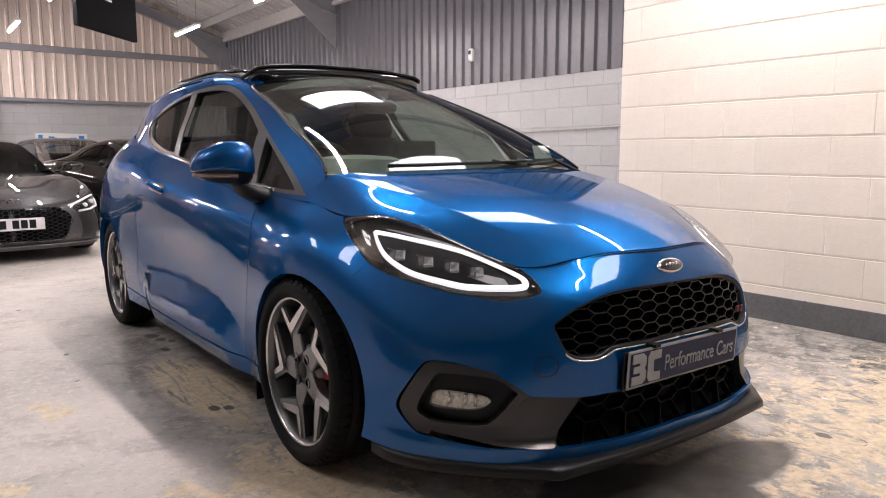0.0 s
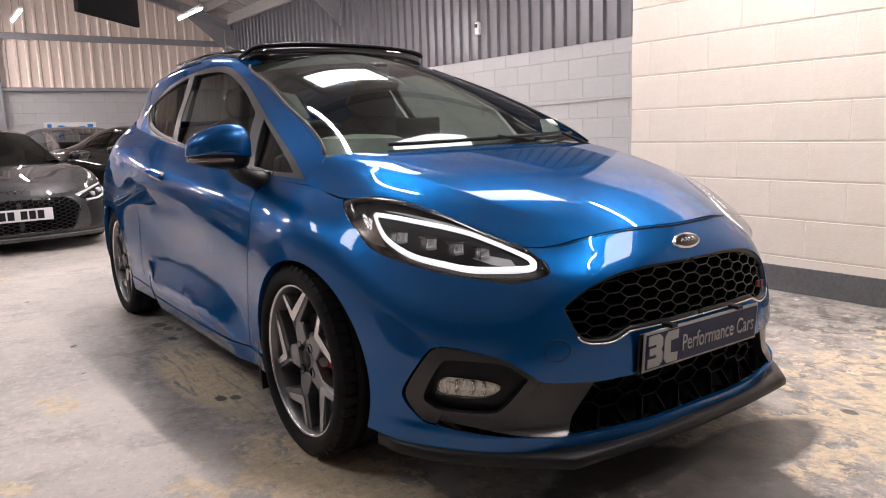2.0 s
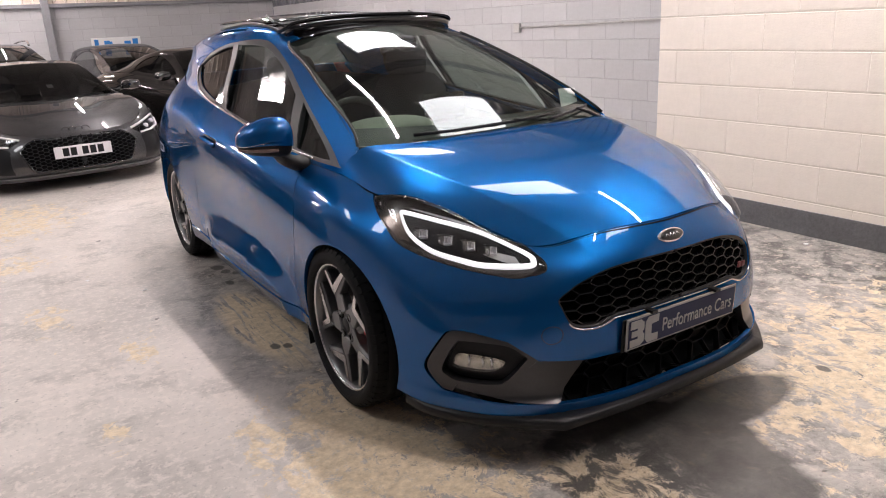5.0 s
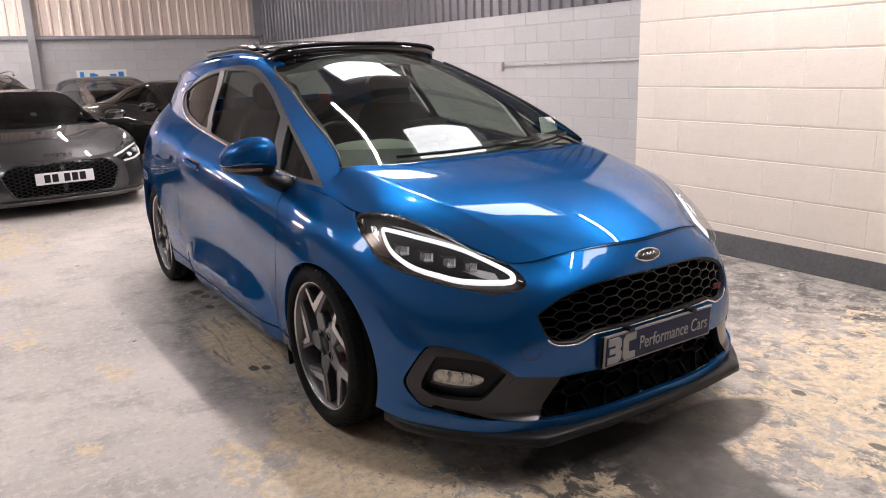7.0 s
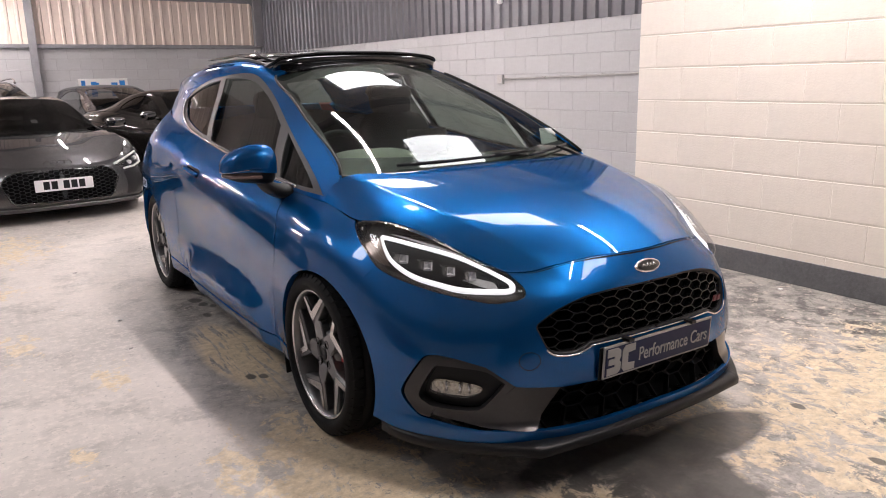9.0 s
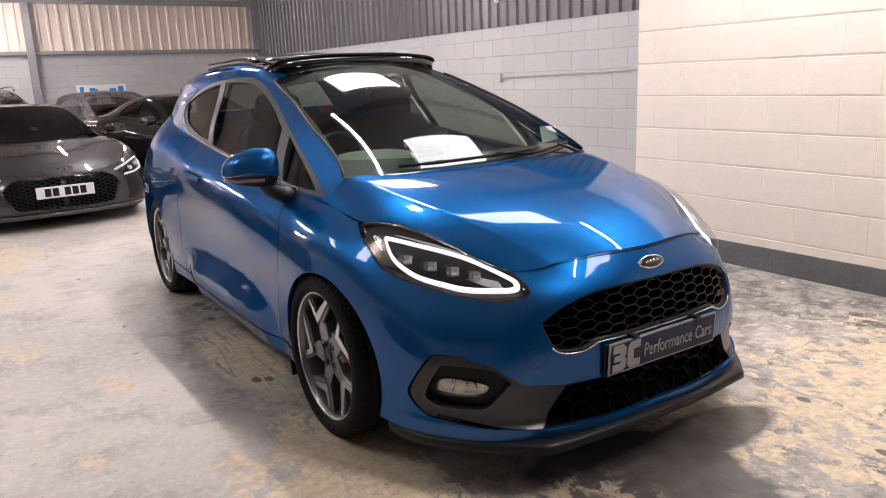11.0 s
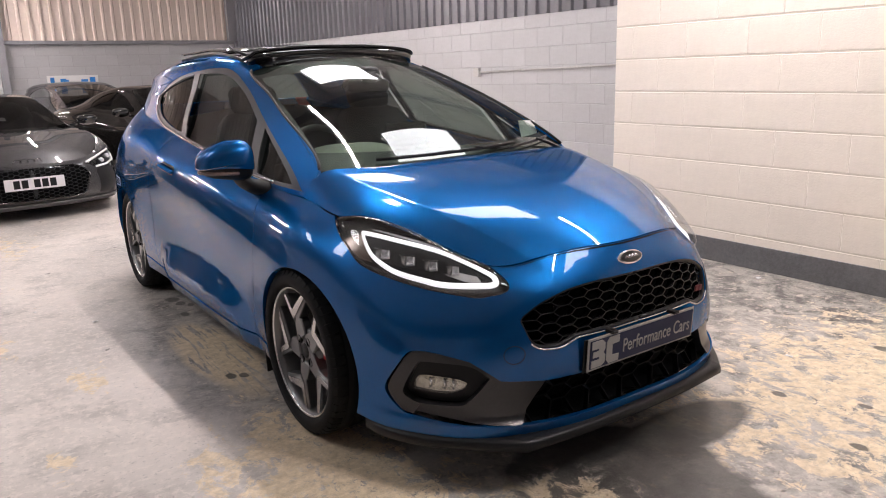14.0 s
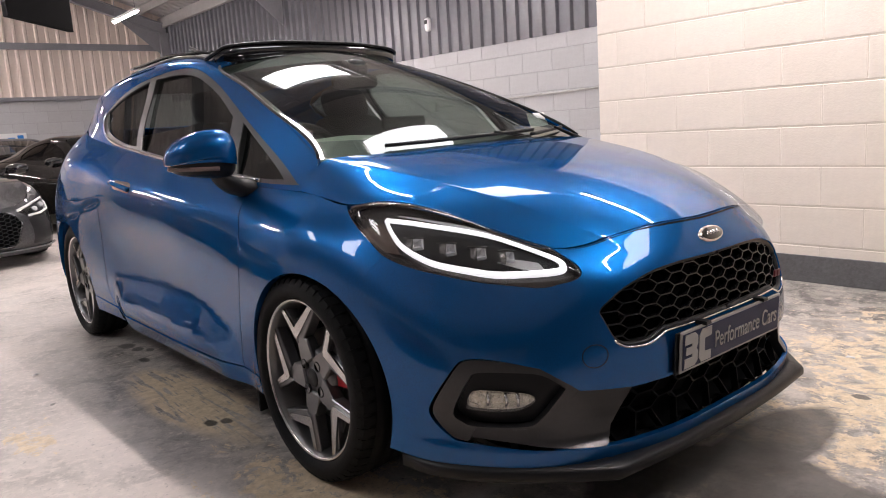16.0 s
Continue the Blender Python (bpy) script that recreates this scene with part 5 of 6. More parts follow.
def inset(loop, d):
    """A closed outline moved inwards by d."""
    p = np.array(loop, float)
    if np.sum(p[:, 0] * np.roll(p[:, 1], -1) - p[:, 1] * np.roll(p[:, 0], -1)) < 0:
        p = p[::-1]
    t = np.roll(p, -1, 0) - np.roll(p, 1, 0)
    t /= np.maximum(np.linalg.norm(t, axis=1, keepdims=True), 1e-9)
    return p + np.stack([-t[:, 1], t[:, 0]], 1) * d


class LensSheet(Sheet):
    """The lamp's outer lens: the body's surface, swelling out from the edge of the lamp's opening."""

    def __init__(self, base, loop, rise, reach):
        self.base, self.rise, self.reach = base, rise, reach
        self.P, self.ku, self.kv, self.u1, self.v1 = base.P, base.ku, base.kv, base.u1, base.v1
        self.a = np.array(loop, float)
        self.b = np.roll(self.a, -1, 0)

    def at(self, u, v):
        p = np.stack([np.atleast_1d(u), np.atleast_1d(v)], 1)[:, None]
        t = np.clip(((p - self.a) * (self.b - self.a)).sum(2) / np.maximum(((self.b - self.a) ** 2).sum(1), 1e-12), 0, 1)[..., None]
        far = np.linalg.norm(p - self.a - t * (self.b - self.a), axis=2).min(1)
        return self.base.at(u, v) + self.base.normal(u, v) * (self.rise * (1 - np.exp(-far / self.reach)))[:, None]


LAMP_LENS = LensSheet(SHELL, lamp_uv, 0.024, 0.035)
for s, m in ((-1, True), (1, False)):
    lamp = new("headlamp")
    lamp.parent = car
    tagged(lamp, "slanted headlamp with lit white daytime light guide")
    part("bowl", panel_mesh("bowl", SHELL, lamp_uv, LAMP_DARK, lift=-0.024, rim=0, cell=0.04, mirrored=m), LAMP_DARK, lamp)
    part("lamp_rim", panel_mesh("lamp_rim", SHELL, lamp_uv, GLOSS, holes=[inset(lamp_uv, 0.006)], lift=-0.003, rim=0.014, cell=0.03, mirrored=m), GLOSS, lamp, "gloss black lamp edge")
    lens = part("lens", panel_mesh("lens", LAMP_LENS, lamp_uv, LENS, lift=0.0005, rim=0, cell=0.014, mirrored=m), LENS, lamp, "clear outer lens")
    lens.visible_shadow = False
    mid, nor = place(SHELL, guide[:, 0], guide[:, 1], 0.004, s), SHELL.normal(guide[:, 0], guide[:, 1]) * (s, 1, 1)
    tan = np.gradient(mid, axis=0)
    tan /= np.linalg.norm(tan, axis=1, keepdims=True)
    across = np.cross(nor, tan) * s
    wide = np.interp(np.arange(len(mid)), (0, 12, 30, 45, len(mid)), (0.0036, 0.0062, 0.0085, 0.0085, 0.0070))[:, None]
    grid_part("light_guide", np.stack([mid - across * wide - nor * 0.004, mid + across * wide - nor * 0.010], 1), DRL, lamp, "lit white light guide", thick=0.004)
    inner = [tuple(p) for p in guide]
    k0 = len(guide) * 11 // 20
    fin = place(SHELL, guide[k0:-4, 0], guide[k0:-4, 1] + 0.034, -0.012, s)
    tube_part("upper_reflector", fin, [0.0015 + 0.004 * math.sin(math.pi * i / (len(fin) - 1)) for i in range(len(fin))], LAMP_GREY, lamp, "bright upper reflector strip", 6)
    part("reflector", panel_mesh("reflector", SHELL, inner, SATIN, lift=-0.022, rim=0, cell=0.03, mirrored=m), SATIN, lamp, "black inner bezel")
    for k, (x, z) in enumerate(((0.684, 0.733), (0.640, 0.718), (0.596, 0.707), (0.551, 0.697))):
        u, v = SHELL.find(x=x, z=z, umax=1.6, vmin=0.7)
        c, n = place(SHELL, u, v, -0.015, s)[0], SHELL.normal(u, v)[0] * (s, 1, 1)
        side = np.cross(n, (0, 0, 1))
        side /= np.linalg.norm(side)
        upv = np.cross(side, n)
        def frustum(outline, levels):
            bm = bmesh.new()
            vs = [[bm.verts.new(tuple(c + side * w * f + upv * h * f + n * d)) for w, h in outline] for f, d in levels]
            for r0, r1 in zip(vs, vs[1:]):
                for i in range(len(outline)):
                    j = (i + 1) % len(outline)
                    bm.faces.new((r0[i], r0[j], r1[j], r1[i]))
            bm.faces.new(vs[-1])
            return bm
        w = 0.030 - 0.002 * k
        # a silver scoop on the outboard side, a fluted glass block beside it, a black hood over both
        part("projector", frustum(((-w, -0.016), (-w * 0.05, -0.020), (w * 0.02, 0.012), (-w * 0.8, 0.017)), ((1.0, -0.010), (0.9, 0.004), (0.35, -0.006))), LAMP_GREY, lamp, "silver scooped reflector")
        part("projector_lens", frustum(((w * 0.02, -0.021), (w * 0.62, -0.017), (w * 0.72, 0.013), (w * 0.05, 0.013)), ((1.0, -0.010), (0.92, 0.006))), FLUTED, lamp, "fluted glass block")
        q = c + upv * 0.012
        tube_part("light_fin", [q - side * w + n * 0.004, q + side * w * 0.9 + n * 0.008], 0.0032, LAMP_DARK, lamp, "", 5)
    # grey fin behind the rear end of the light guide
    fin = on(SHELL, [(-0.20, 0.765), (-0.255, 0.742), (-0.31, 0.712), (-0.35, 0.705), (-0.31, 0.745), (-0.26, 0.785)], "yz", umin=0.55, umax=1.75)
    shelf = on(SHELL, [(0.500, 0.655), (0.545, 0.668), (0.575, 0.683), (0.535, 0.690), (0.500, 0.682)], "xz", umax=1.5, vmin=0.7)
    part("light_shelf", panel_mesh("light_shelf", SHELL, shelf, FROST, lift=-0.019, rim=0.004, cell=0.03, mirrored=m), FROST, lamp, "frosted grey shelf beside the light guide")
    part("side_reflector", panel_mesh("side_reflector", SHELL, fin, SMOKED, lift=-0.018, rim=0.01, cell=0.03, mirrored=m), SMOKED, lamp, "smoked side reflector")


# ---- wheels ----
def wheel():
    """One 18-inch wheel with its tyre round the x axis, outer face towards -x."""
    top = new("wheel")
    tyre = turned([(-0.070, 0.236), (-0.086, 0.2475), (-0.097, 0.252), (-0.1025, 0.270), (-0.098, 0.290), (-0.086, 0.303), (-0.076, 0.3075), (-0.052, 0.310), (-0.050, 0.303), (-0.042, 0.303), (-0.040, 0.311), (-0.003, 0.312), (-0.001, 0.304), (0.007, 0.304), (0.009, 0.312), (0.042, 0.311), (0.044, 0.303), (0.052, 0.303), (0.054, 0.310), (0.08, 0.306), (0.098, 0.29), (0.1025, 0.268), (0.095, 0.24), (0.085, 0.23)], steps=72)
    part("tyre", tyre, RUBBER, top, "low-profile black tyre", True)
    bm = bmesh.new()
    for k in range(54):
        a0, a1 = 2 * math.pi * k / 54, 2 * math.pi * (k + 0.72) / 54
        ring = [[bm.verts.new((x, r * math.cos(a), r * math.sin(a))) for x, r in ((-0.099, 0.289), (-0.088, 0.3055), (-0.054, 0.3125), (-0.054, 0.300))] for a in (a0, (a0 + a1) / 2, a1)]
        for p, q in zip(ring, ring[1:]):
            for i in range(4):
                bm.faces.new((p[i], p[(i + 1) % 4], q[(i + 1) % 4], q[i]))
        bm.faces.new(ring[0])
        bm.faces.new(ring[2][::-1])
    part("tread", bm, RUBBER, top, "notched tread shoulder")
    part("rim", turned([(-0.083, 0.246), (-0.086, 0.240), (-0.080, 0.233), (-0.060, 0.226), (0.02, 0.215), (0.08, 0.22), (0.085, 0.23)], steps=72), ALLOY, top, "", True)
    part("rim_lip", turned([(-0.0835, 0.2465), (-0.0880, 0.2440), (-0.0880, 0.2385), (-0.0835, 0.2355)], steps=72), SILVER, top, "machined silver rim lip", True)

    def plate_piece(name, poly, x0, x1, mat, label="", bevel=0.002):
        return poly_slab(name, [(x0, y, z) for y, z in poly], x1 - x0, mat, top, label, (1, 0, 0), bevel)

    def polar(r, deg):
        return (r * math.cos(radians(deg)), r * math.sin(radians(deg)))

    part("hub", turned([(-0.062, 0.0), (-0.062, 0.030), (-0.058, 0.034), (-0.054, 0.075), (-0.048, 0.085), (0.0, 0.09)], steps=40), ALLOY, top, "", True)
    part("centre_cap", turned([(-0.066, 0.0), (-0.066, 0.024), (-0.062, 0.029), (-0.058, 0.029)], steps=32), SATIN, top, "black centre cap", True)
    # five twisted spokes: a broad dark arm from the hub, forking into a short radial and a long slanted arm with machined edges
    for k in range(5):
        a, r0, v = 63.5 + 72 * k, 0.238, 0.134
        plate_piece("spoke", [polar(0.060, a - 46), polar(v - 0.030, a - 13), polar(v + 0.012, a - 5), polar(v + 0.012, a + 5), polar(v - 0.02, a + 21), polar(0.066, a + 40)], -0.064, -0.030, ALLOY, "", 0.005)
        plate_piece("spoke_arm", [polar(v - 0.022, a - 8), polar(r0, a - 13.5), polar(r0, a - 5.5), polar(v + 0.020, a + 2)], -0.068, -0.030, ALLOY, "", 0.003)
        plate_piece("spoke_arm", [polar(v + 0.016, a - 2), polar(r0, a + 33), polar(r0, a + 43), polar(v - 0.014, a + 14)], -0.068, -0.030, ALLOY, "", 0.003)
        plate_piece("machined_face", [polar(v - 0.006, a), polar(v + 0.004, a - 4), polar(r0 + 0.002, a - 10), polar(r0 + 0.002, a - 6.5), polar(v + 0.027, a + 2)], -0.0735, -0.068, SILVER, "bright machined spoke edge", 0.0)
        plate_piece("machined_face", [polar(v - 0.006, a), polar(v + 0.027, a + 2), polar(r0 + 0.002, a + 36.5), polar(r0 + 0.002, a + 41), polar(v + 0.002, a + 9)], -0.0735, -0.068, SILVER, "bright machined spoke edge", 0.0)
        # sunk pocket between the two arms
        plate_piece("spoke_pocket", [polar(v + 0.020, a + 2), polar(0.19, a - 6), polar(0.19, a + 22)], -0.052, -0.034, ALLOY, "", 0.0)
    for k in range(4):
        y, z = polar(0.054, 40 + 90 * k)
        nut = part("wheel_nut", turned([(-0.060, 0.0), (-0.060, 0.007), (-0.056, 0.0095), (-0.050, 0.0095)], steps=6), CHROME if k % 2 else TRIM, top)
        nut.location = (0, y, z)
        well = part("nut_well", turned([(-0.0655, 0.0135), (-0.0655, 0.0165), (-0.058, 0.0165)], steps=16), SATIN, top, "dark wheel nut well", True)
        well.location = (0, y, z)
    part("brake_disc", turned([(-0.012, 0.06), (-0.012, 0.139), (0.010, 0.139), (0.010, 0.06)], steps=48), DISC, top, "steel brake disc", True)
    bm = bmesh.new()
    prism(bm, [(r * math.cos(radians(t)), r * math.sin(radians(t))) for r, ts in ((0.155, range(150, 190, 8)), (0.095, range(186, 147, -8))) for t in ts], "x", -0.035, 0.03)
    part("caliper", bm, RED, top, "red brake caliper")
    return top


front = wheel()
front.parent = car
front.matrix_basis = pose(-0.748, 0, 0.309)
for x, y, turn in ((-0.738, 2.493, 0), (0.748, 0, 180), (0.738, 2.493, 180)):
    w = copy_thing(front, pose(x, y, 0.309, 0, 0, turn))
    w.parent = car

# wheel housings, underbody
for y in (-0.03, 2.493):
    for s in (-1, 1):
        bm = bmesh.new()
        rows = []
        for x in (0.50, 0.75 if y < 1 else 0.80):
            rows.append([bm.verts.new((s * x, y + 0.365 * math.cos(a), 0.30 + 0.365 * math.sin(a))) for a in np.linspace(-0.3, math.pi + 0.3, 22)])
        for i in range(21):
            bm.faces.new((rows[0][i], rows[0][i + 1], rows[1][i + 1], rows[1][i]))
        bm.faces.new(rows[0])
        part("arch_liner", bm, BLACK, car, "black wheel arch liner")
tray = [[(x, y, 0.205) for y in np.linspace(-0.815 + 0.62 * max(0, abs(x) - 0.30) ** 1.4, -0.30, 4)] for x in np.linspace(-0.50, 0.50, 15)]
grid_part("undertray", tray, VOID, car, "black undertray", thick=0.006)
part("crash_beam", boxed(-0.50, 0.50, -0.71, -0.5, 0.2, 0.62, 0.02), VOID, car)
part("underbody", boxed(-0.60, 0.60, -0.66, 2.95, 0.165, 0.24, 0.02), BLACK, car)
part("underbody", boxed(-0.79, 0.79, 0.34, 2.10, 0.185, 0.25, 0.02), BLACK, car)
for s in (-1, 1):
    poly_slab("mud_flap", [(s * 0.845, 0.325, 0.30), (s * 0.70, 0.325, 0.30), (s * 0.70, 0.335, 0.13), (s * 0.835, 0.335, 0.12)], 0.008, SATIN, car, "black mud flap", (0, 1, 0), 0.002)

# ---- mirrors, handles, wipers, roof ----
def blob(center, size, power, steps=(28, 18), shear=0.0, low=-1.0, high=1.0):
    """Rows of points of a rounded box, from its bottom to its top."""
    rows = []
    for v in np.linspace(low, high, steps[1]):
        v = max(min(v, 0.999), -0.999)
        r = (1 - abs(v) ** power) ** (1 / power)
        row = []
        for t in np.linspace(0, 2 * math.pi, steps[0], endpoint=False):
            c, s = math.cos(t), math.sin(t)
            k = (abs(c) ** power + abs(s) ** power) ** (-1 / power)
            row.append((center[0] + size[0] * r * k * c + shear * v * size[0], center[1] + size[1] * r * k * s, center[2] + size[2] * v))
        rows.append(row)
    return rows


for s in (-1, 1):
    mirror = new("door_mirror")
    mirror.parent = car
    tagged(mirror, "blue door mirror on a black foot")
    def bent(rows):
        out = []
        for r in rows:
            q = []
            for x, y, z in r:
                d = (x - 0.795) / 0.22
                z = 0.955 + (z - 0.955) * (1.18 - 0.42 * d)
                p = (x, y + 0.05 * d * d, z + 0.012 * math.sin(3 * d) - (0.018 * d if z > 0.96 else 0))
                if s > 0:  # folded in against the window
                    p = (0.765 + 0.7 * (p[1] - 0.44), 0.56 + 0.85 * (p[0] - 0.80), p[2] - 0.06)
                q.append((s * p[0], p[1], p[2]))
            out.append(q)
        return out
    grid_part("shell", bent(blob((0.888, 0.44, 0.972), (0.104, 0.080, 0.080), 2.9, low=-0.34)), PAINT, mirror, "blue mirror cap", close=True)
    grid_part("lower_shell", bent(blob((0.886, 0.442, 0.957), (0.098, 0.074, 0.062), 2.8, high=-0.12)), SATIN, mirror, "black lower mirror housing", close=True)
    ind = [(s * (0.893 + 0.094 * math.cos(t)), 0.44 - 0.069 * math.sin(t) + 0.05 * ((0.10 + 0.094 * math.cos(t)) / 0.22) ** 2, 0.936 + 0.004 * math.cos(t)) for t in np.linspace(0.05, 1.9, 14)]
    if s < 0:
        tube_part("indicator", ind, 0.008, INDICATOR, mirror, "clear and amber indicator strip", 6)
    foot = [(s * 0.735, 0.46, 0.858), (s * 0.775, 0.455, 0.865), (s * 0.815, 0.447, 0.885), (s * 0.845, 0.442, 0.915)]
    tube_part("foot", rounded(foot, False, 4), [0.062 - 0.0018 * i for i in range(13)], BLACK, mirror, "black mirror foot", 12, 0.55)
    handle = new("door_handle")
    handle.parent = car
    pts = on(SHELL, [(1.40, 0.838), (1.44, 0.846), (1.50, 0.853), (1.56, 0.858), (1.60, 0.862)], "yz")
    H = np.array([place(SHELL, u, v, l, s)[0] for (u, v), l in zip(pts, (0.004, 0.026, 0.034, 0.028, 0.004))])
    tube_part("grip", rounded(H, False, 4), 0.013, PAINT, handle, "blue grip", 10, 0.8)
    cup = on(SHELL, rounded([(1.40, 0.825), (1.50, 0.832), (1.60, 0.842), (1.61, 0.875), (1.50, 0.872), (1.40, 0.862)], True, 4), "yz")
    part("cup", panel_mesh("cup", SHELL, cup, GLOSS, lift=0.0012, rim=0, cell=0.03, mirrored=s < 0), GLOSS, handle, "dark recessed cup")

for x0, x1, y0, z0 in ((-0.42, 0.26, 0.06, 0.955), (0.20, 0.54, 0.10, 0.955)):
    wiper = new("wiper")
    wiper.parent = car
    xs = np.linspace(x0, x1, 12)
    vv = [WINDSCREEN.find(x=abs(x), y=None, z=0.958 + 0.016 * (x - x0) / (x1 - x0)) for x in xs]
    L = np.array([place(WINDSCREEN, u, v, 0.014, 1 if x >= 0 else -1)[0] for x, (u, v) in zip(xs, vv)])
    tube_part("blade", L, 0.0045, SATIN, wiper, "", 6, 1.6)
    mid = L[7]
    tube_part("arm", [(x1 + 0.02, y0 - 0.04, z0 - 0.03), (x1 - 0.05, y0 + 0.0, z0 + 0.01), tuple(mid + (0, -0.004, 0.008))], [0.010, 0.007, 0.0045], SATIN, wiper, "", 8)

# open panoramic roof: deflector, raised glass panel, rails
defl = rounded([(-0.475, 1.30, 1.375), (-0.472, 1.19, 1.392), (-0.42, 1.168, 1.418), (-0.217, 1.160, 1.436), (0, 1.158, 1.439), (0.217, 1.160, 1.436), (0.42, 1.168, 1.418), (0.472, 1.19, 1.392), (0.475, 1.30, 1.375)], False, 5)
tube_part("wind_deflector", defl, 0.0085, SATIN, car, "black frame of the raised wind deflector", 8, 0.7)
dl = [[(p[0] * 0.995, p[1] + 0.012, 1.372 - 0.028 * (p[0] / 0.48) ** 2), tuple(p)] for p in defl]
grid_part("deflector_mesh", dl, GLOSS, car, "black deflector mesh", thick=0.003)
slab = []
for x in np.linspace(-0.455, 0.455, 17):
    row = []
    for y in np.linspace(1.50, 2.36, 14):
        u, v = CABIN.find(x=abs(x), y=y)
        z = CABIN.at(u, v)[0][2] + 0.018 + 0.014 * min(1, (y - 1.5) / 0.3) + 0.012 * max(0, (y - 2.1) / 0.26)
        row.append((x, y, z))
    slab.append(row)
grid_part("sunroof_panel", slab, GLOSS, car, "raised gloss black sunroof glass", thick=0.012)
for s in (-1, 1):
    rail = [place(CABIN, *CABIN.find(x=0.465, y=y), 0.004, s)[0] for y in np.linspace(1.2, 2.3, 12)]
    tube_part("roof_rail", rail, 0.008, SATIN, car, "", 6)
    arm = [(s * 0.44, 1.30, 1.40), (s * 0.44, 1.45, 1.425), (s * 0.43, 1.56, 1.455)]
    tube_part("roof_arm", arm, 0.007, SATIN, car, "", 6)

# ---- inside the cabin ----
dash = []
for x in np.linspace(-0.64, 0.64, 25):
    hood = 0.055 * math.exp(-(((x + 0.34) / 0.16) ** 2))
    dash.append([(x, 0.10 + 0.1 * abs(x), 0.90), (x, 0.30, 0.935), (x, 0.48, 0.945 + hood), (x, 0.56, 0.93 + hood), (x, 0.60, 0.86), (x, 0.57, 0.70), (x, 0.50, 0.45)])
grid_part("dashboard", dash, SATIN, car, "dark moulded dashboard", thick=0.01)
grid_part("instrument_hood", blob((-0.36, 0.40, 0.955), (0.20, 0.13, 0.055), 2.6), HOOD_GREY, car, "pale grey instrument hood", close=True)
part("screen", boxed(-0.10, 0.12, 0.535, 0.55, 0.95, 1.07, 0.006), GLOSS, car, "upright black touch screen")
ring = [(-0.34 + 0.182 * math.cos(a), 0.72 + 0.06 * math.sin(a), 0.885 + 0.172 * math.sin(a)) for a in np.linspace(0, 2 * math.pi, 41)]
wheel_in = new("steering_wheel")
wheel_in.parent = car
tube_part("rim", ring, 0.016, SATIN, wheel_in, "black leather rim", 10)
grid_part("boss", blob((-0.34, 0.70, 0.875), (0.075, 0.03, 0.06), 3), SATIN, wheel_in, close=True)
for a in (0, 180, 270):
    e1 = (-0.34 + 0.175 * math.cos(radians(a)), 0.715 + 0.055 * math.sin(radians(a)), 0.88 + 0.165 * math.sin(radians(a)))
    tube_part("arm", [(-0.34, 0.70, 0.875), e1], 0.014, TRIM, wheel_in, "", 6)
for x in (-0.35, 0.35):
    seat = new("front_seat")
    seat.parent = car
    tagged(seat, "dark sports seat with high bolsters")
    grid_part("cushion", blob((x, 1.05, 0.48), (0.26, 0.27, 0.10), 4), TRIM_FABRIC, seat, close=True)
    rows = [[(px, py + 0.30 * (pz - 0.45), pz) for px, py, pz in r] for r in blob((x, 1.28, 0.80), (0.25, 0.075, 0.33), 3.2)]
    grid_part("backrest", rows, TRIM_FABRIC, seat, close=True)
    rows = [[(px, py + 0.30 * (pz - 0.45), pz) for px, py, pz in r] for r in blob((x, 1.28, 1.17), (0.13, 0.05, 0.085), 3.2)]
    grid_part("headrest", rows, TRIM_FABRIC, seat, close=True)
grid_part("rear_seat", [[(px, py + 0.25 * (pz - 0.5), pz) for px, py, pz in r] for r in blob((0, 2.05, 0.75), (0.60, 0.12, 0.36), 5)], TRIM_FABRIC, car, "dark rear bench", close=True)
part("floor_pan", boxed(-0.70, 0.70, 0.35, 2.7, 0.26, 0.32), BLACK, car)
part("bulkhead", boxed(-0.66, 0.66, 0.20, 0.26, 0.3, 0.88), BLACK, car)
for s in (-1, 1):
    grid_part("door_card", [[place(SHELL, *SHELL.find(y=y, z=z), -0.05, s)[0] for z in np.linspace(0.3, 0.84 + 0.06 * (y - 0.45), 7)] for y in np.linspace(0.42, 2.3, 14)], PALE_FABRIC if s > 0 else TRIM_FABRIC, car, "inner door trim", thick=0.01)
lining = [[place(CABIN, u, v, -0.03)[0] * (s, 1, 1) for v in np.linspace(CABIN.kv[4], CABIN.v1, 6)] for u in np.linspace(0.02, c_u1 - 0.05, 16) for s in (1,)]
for s in (-1, 1):
    grid_part("roof_lining", [[p * (s, 1, 1) for p in r] for r in lining], TRIM_FABRIC, car)
part("permit", boxed(-0.04, 0.04, 0, 0.002, 0, 0.12), WHITE, car, "white paper slip behind the screen").matrix_basis = pose(0.535, 0.27, 0.965, -45, 0, -30)
grid_part("rear_view_mirror", blob((0.0, 0.86, 1.235), (0.115, 0.02, 0.035), 3.5), SATIN, car, "rear view mirror", close=True)
grid_part("mirror_stem", blob((0.0, 0.86, 1.29), (0.05, 0.06, 0.04), 3), SATIN, car, close=True)


# ---- parked cars behind ----
GREY_PAINT = car_paint("grey_metallic_paint", (0.035, 0.035, 0.037), (0.115, 0.115, 0.12), 0.36, 0.85)
SLATE_PAINT = car_paint("slate_metallic_paint", (0.016, 0.017, 0.024), (0.032, 0.034, 0.046), 0.36, 0.5)
BLACK_PAINT = car_paint("black_paint", (0.008, 0.0075, 0.007), (0.02, 0.018, 0.017), 0.3, 0.4)
PLATE_WHITE = shader("white_number_plate", (0.78, 0.74, 0.76), 0.35, vary=0.04)
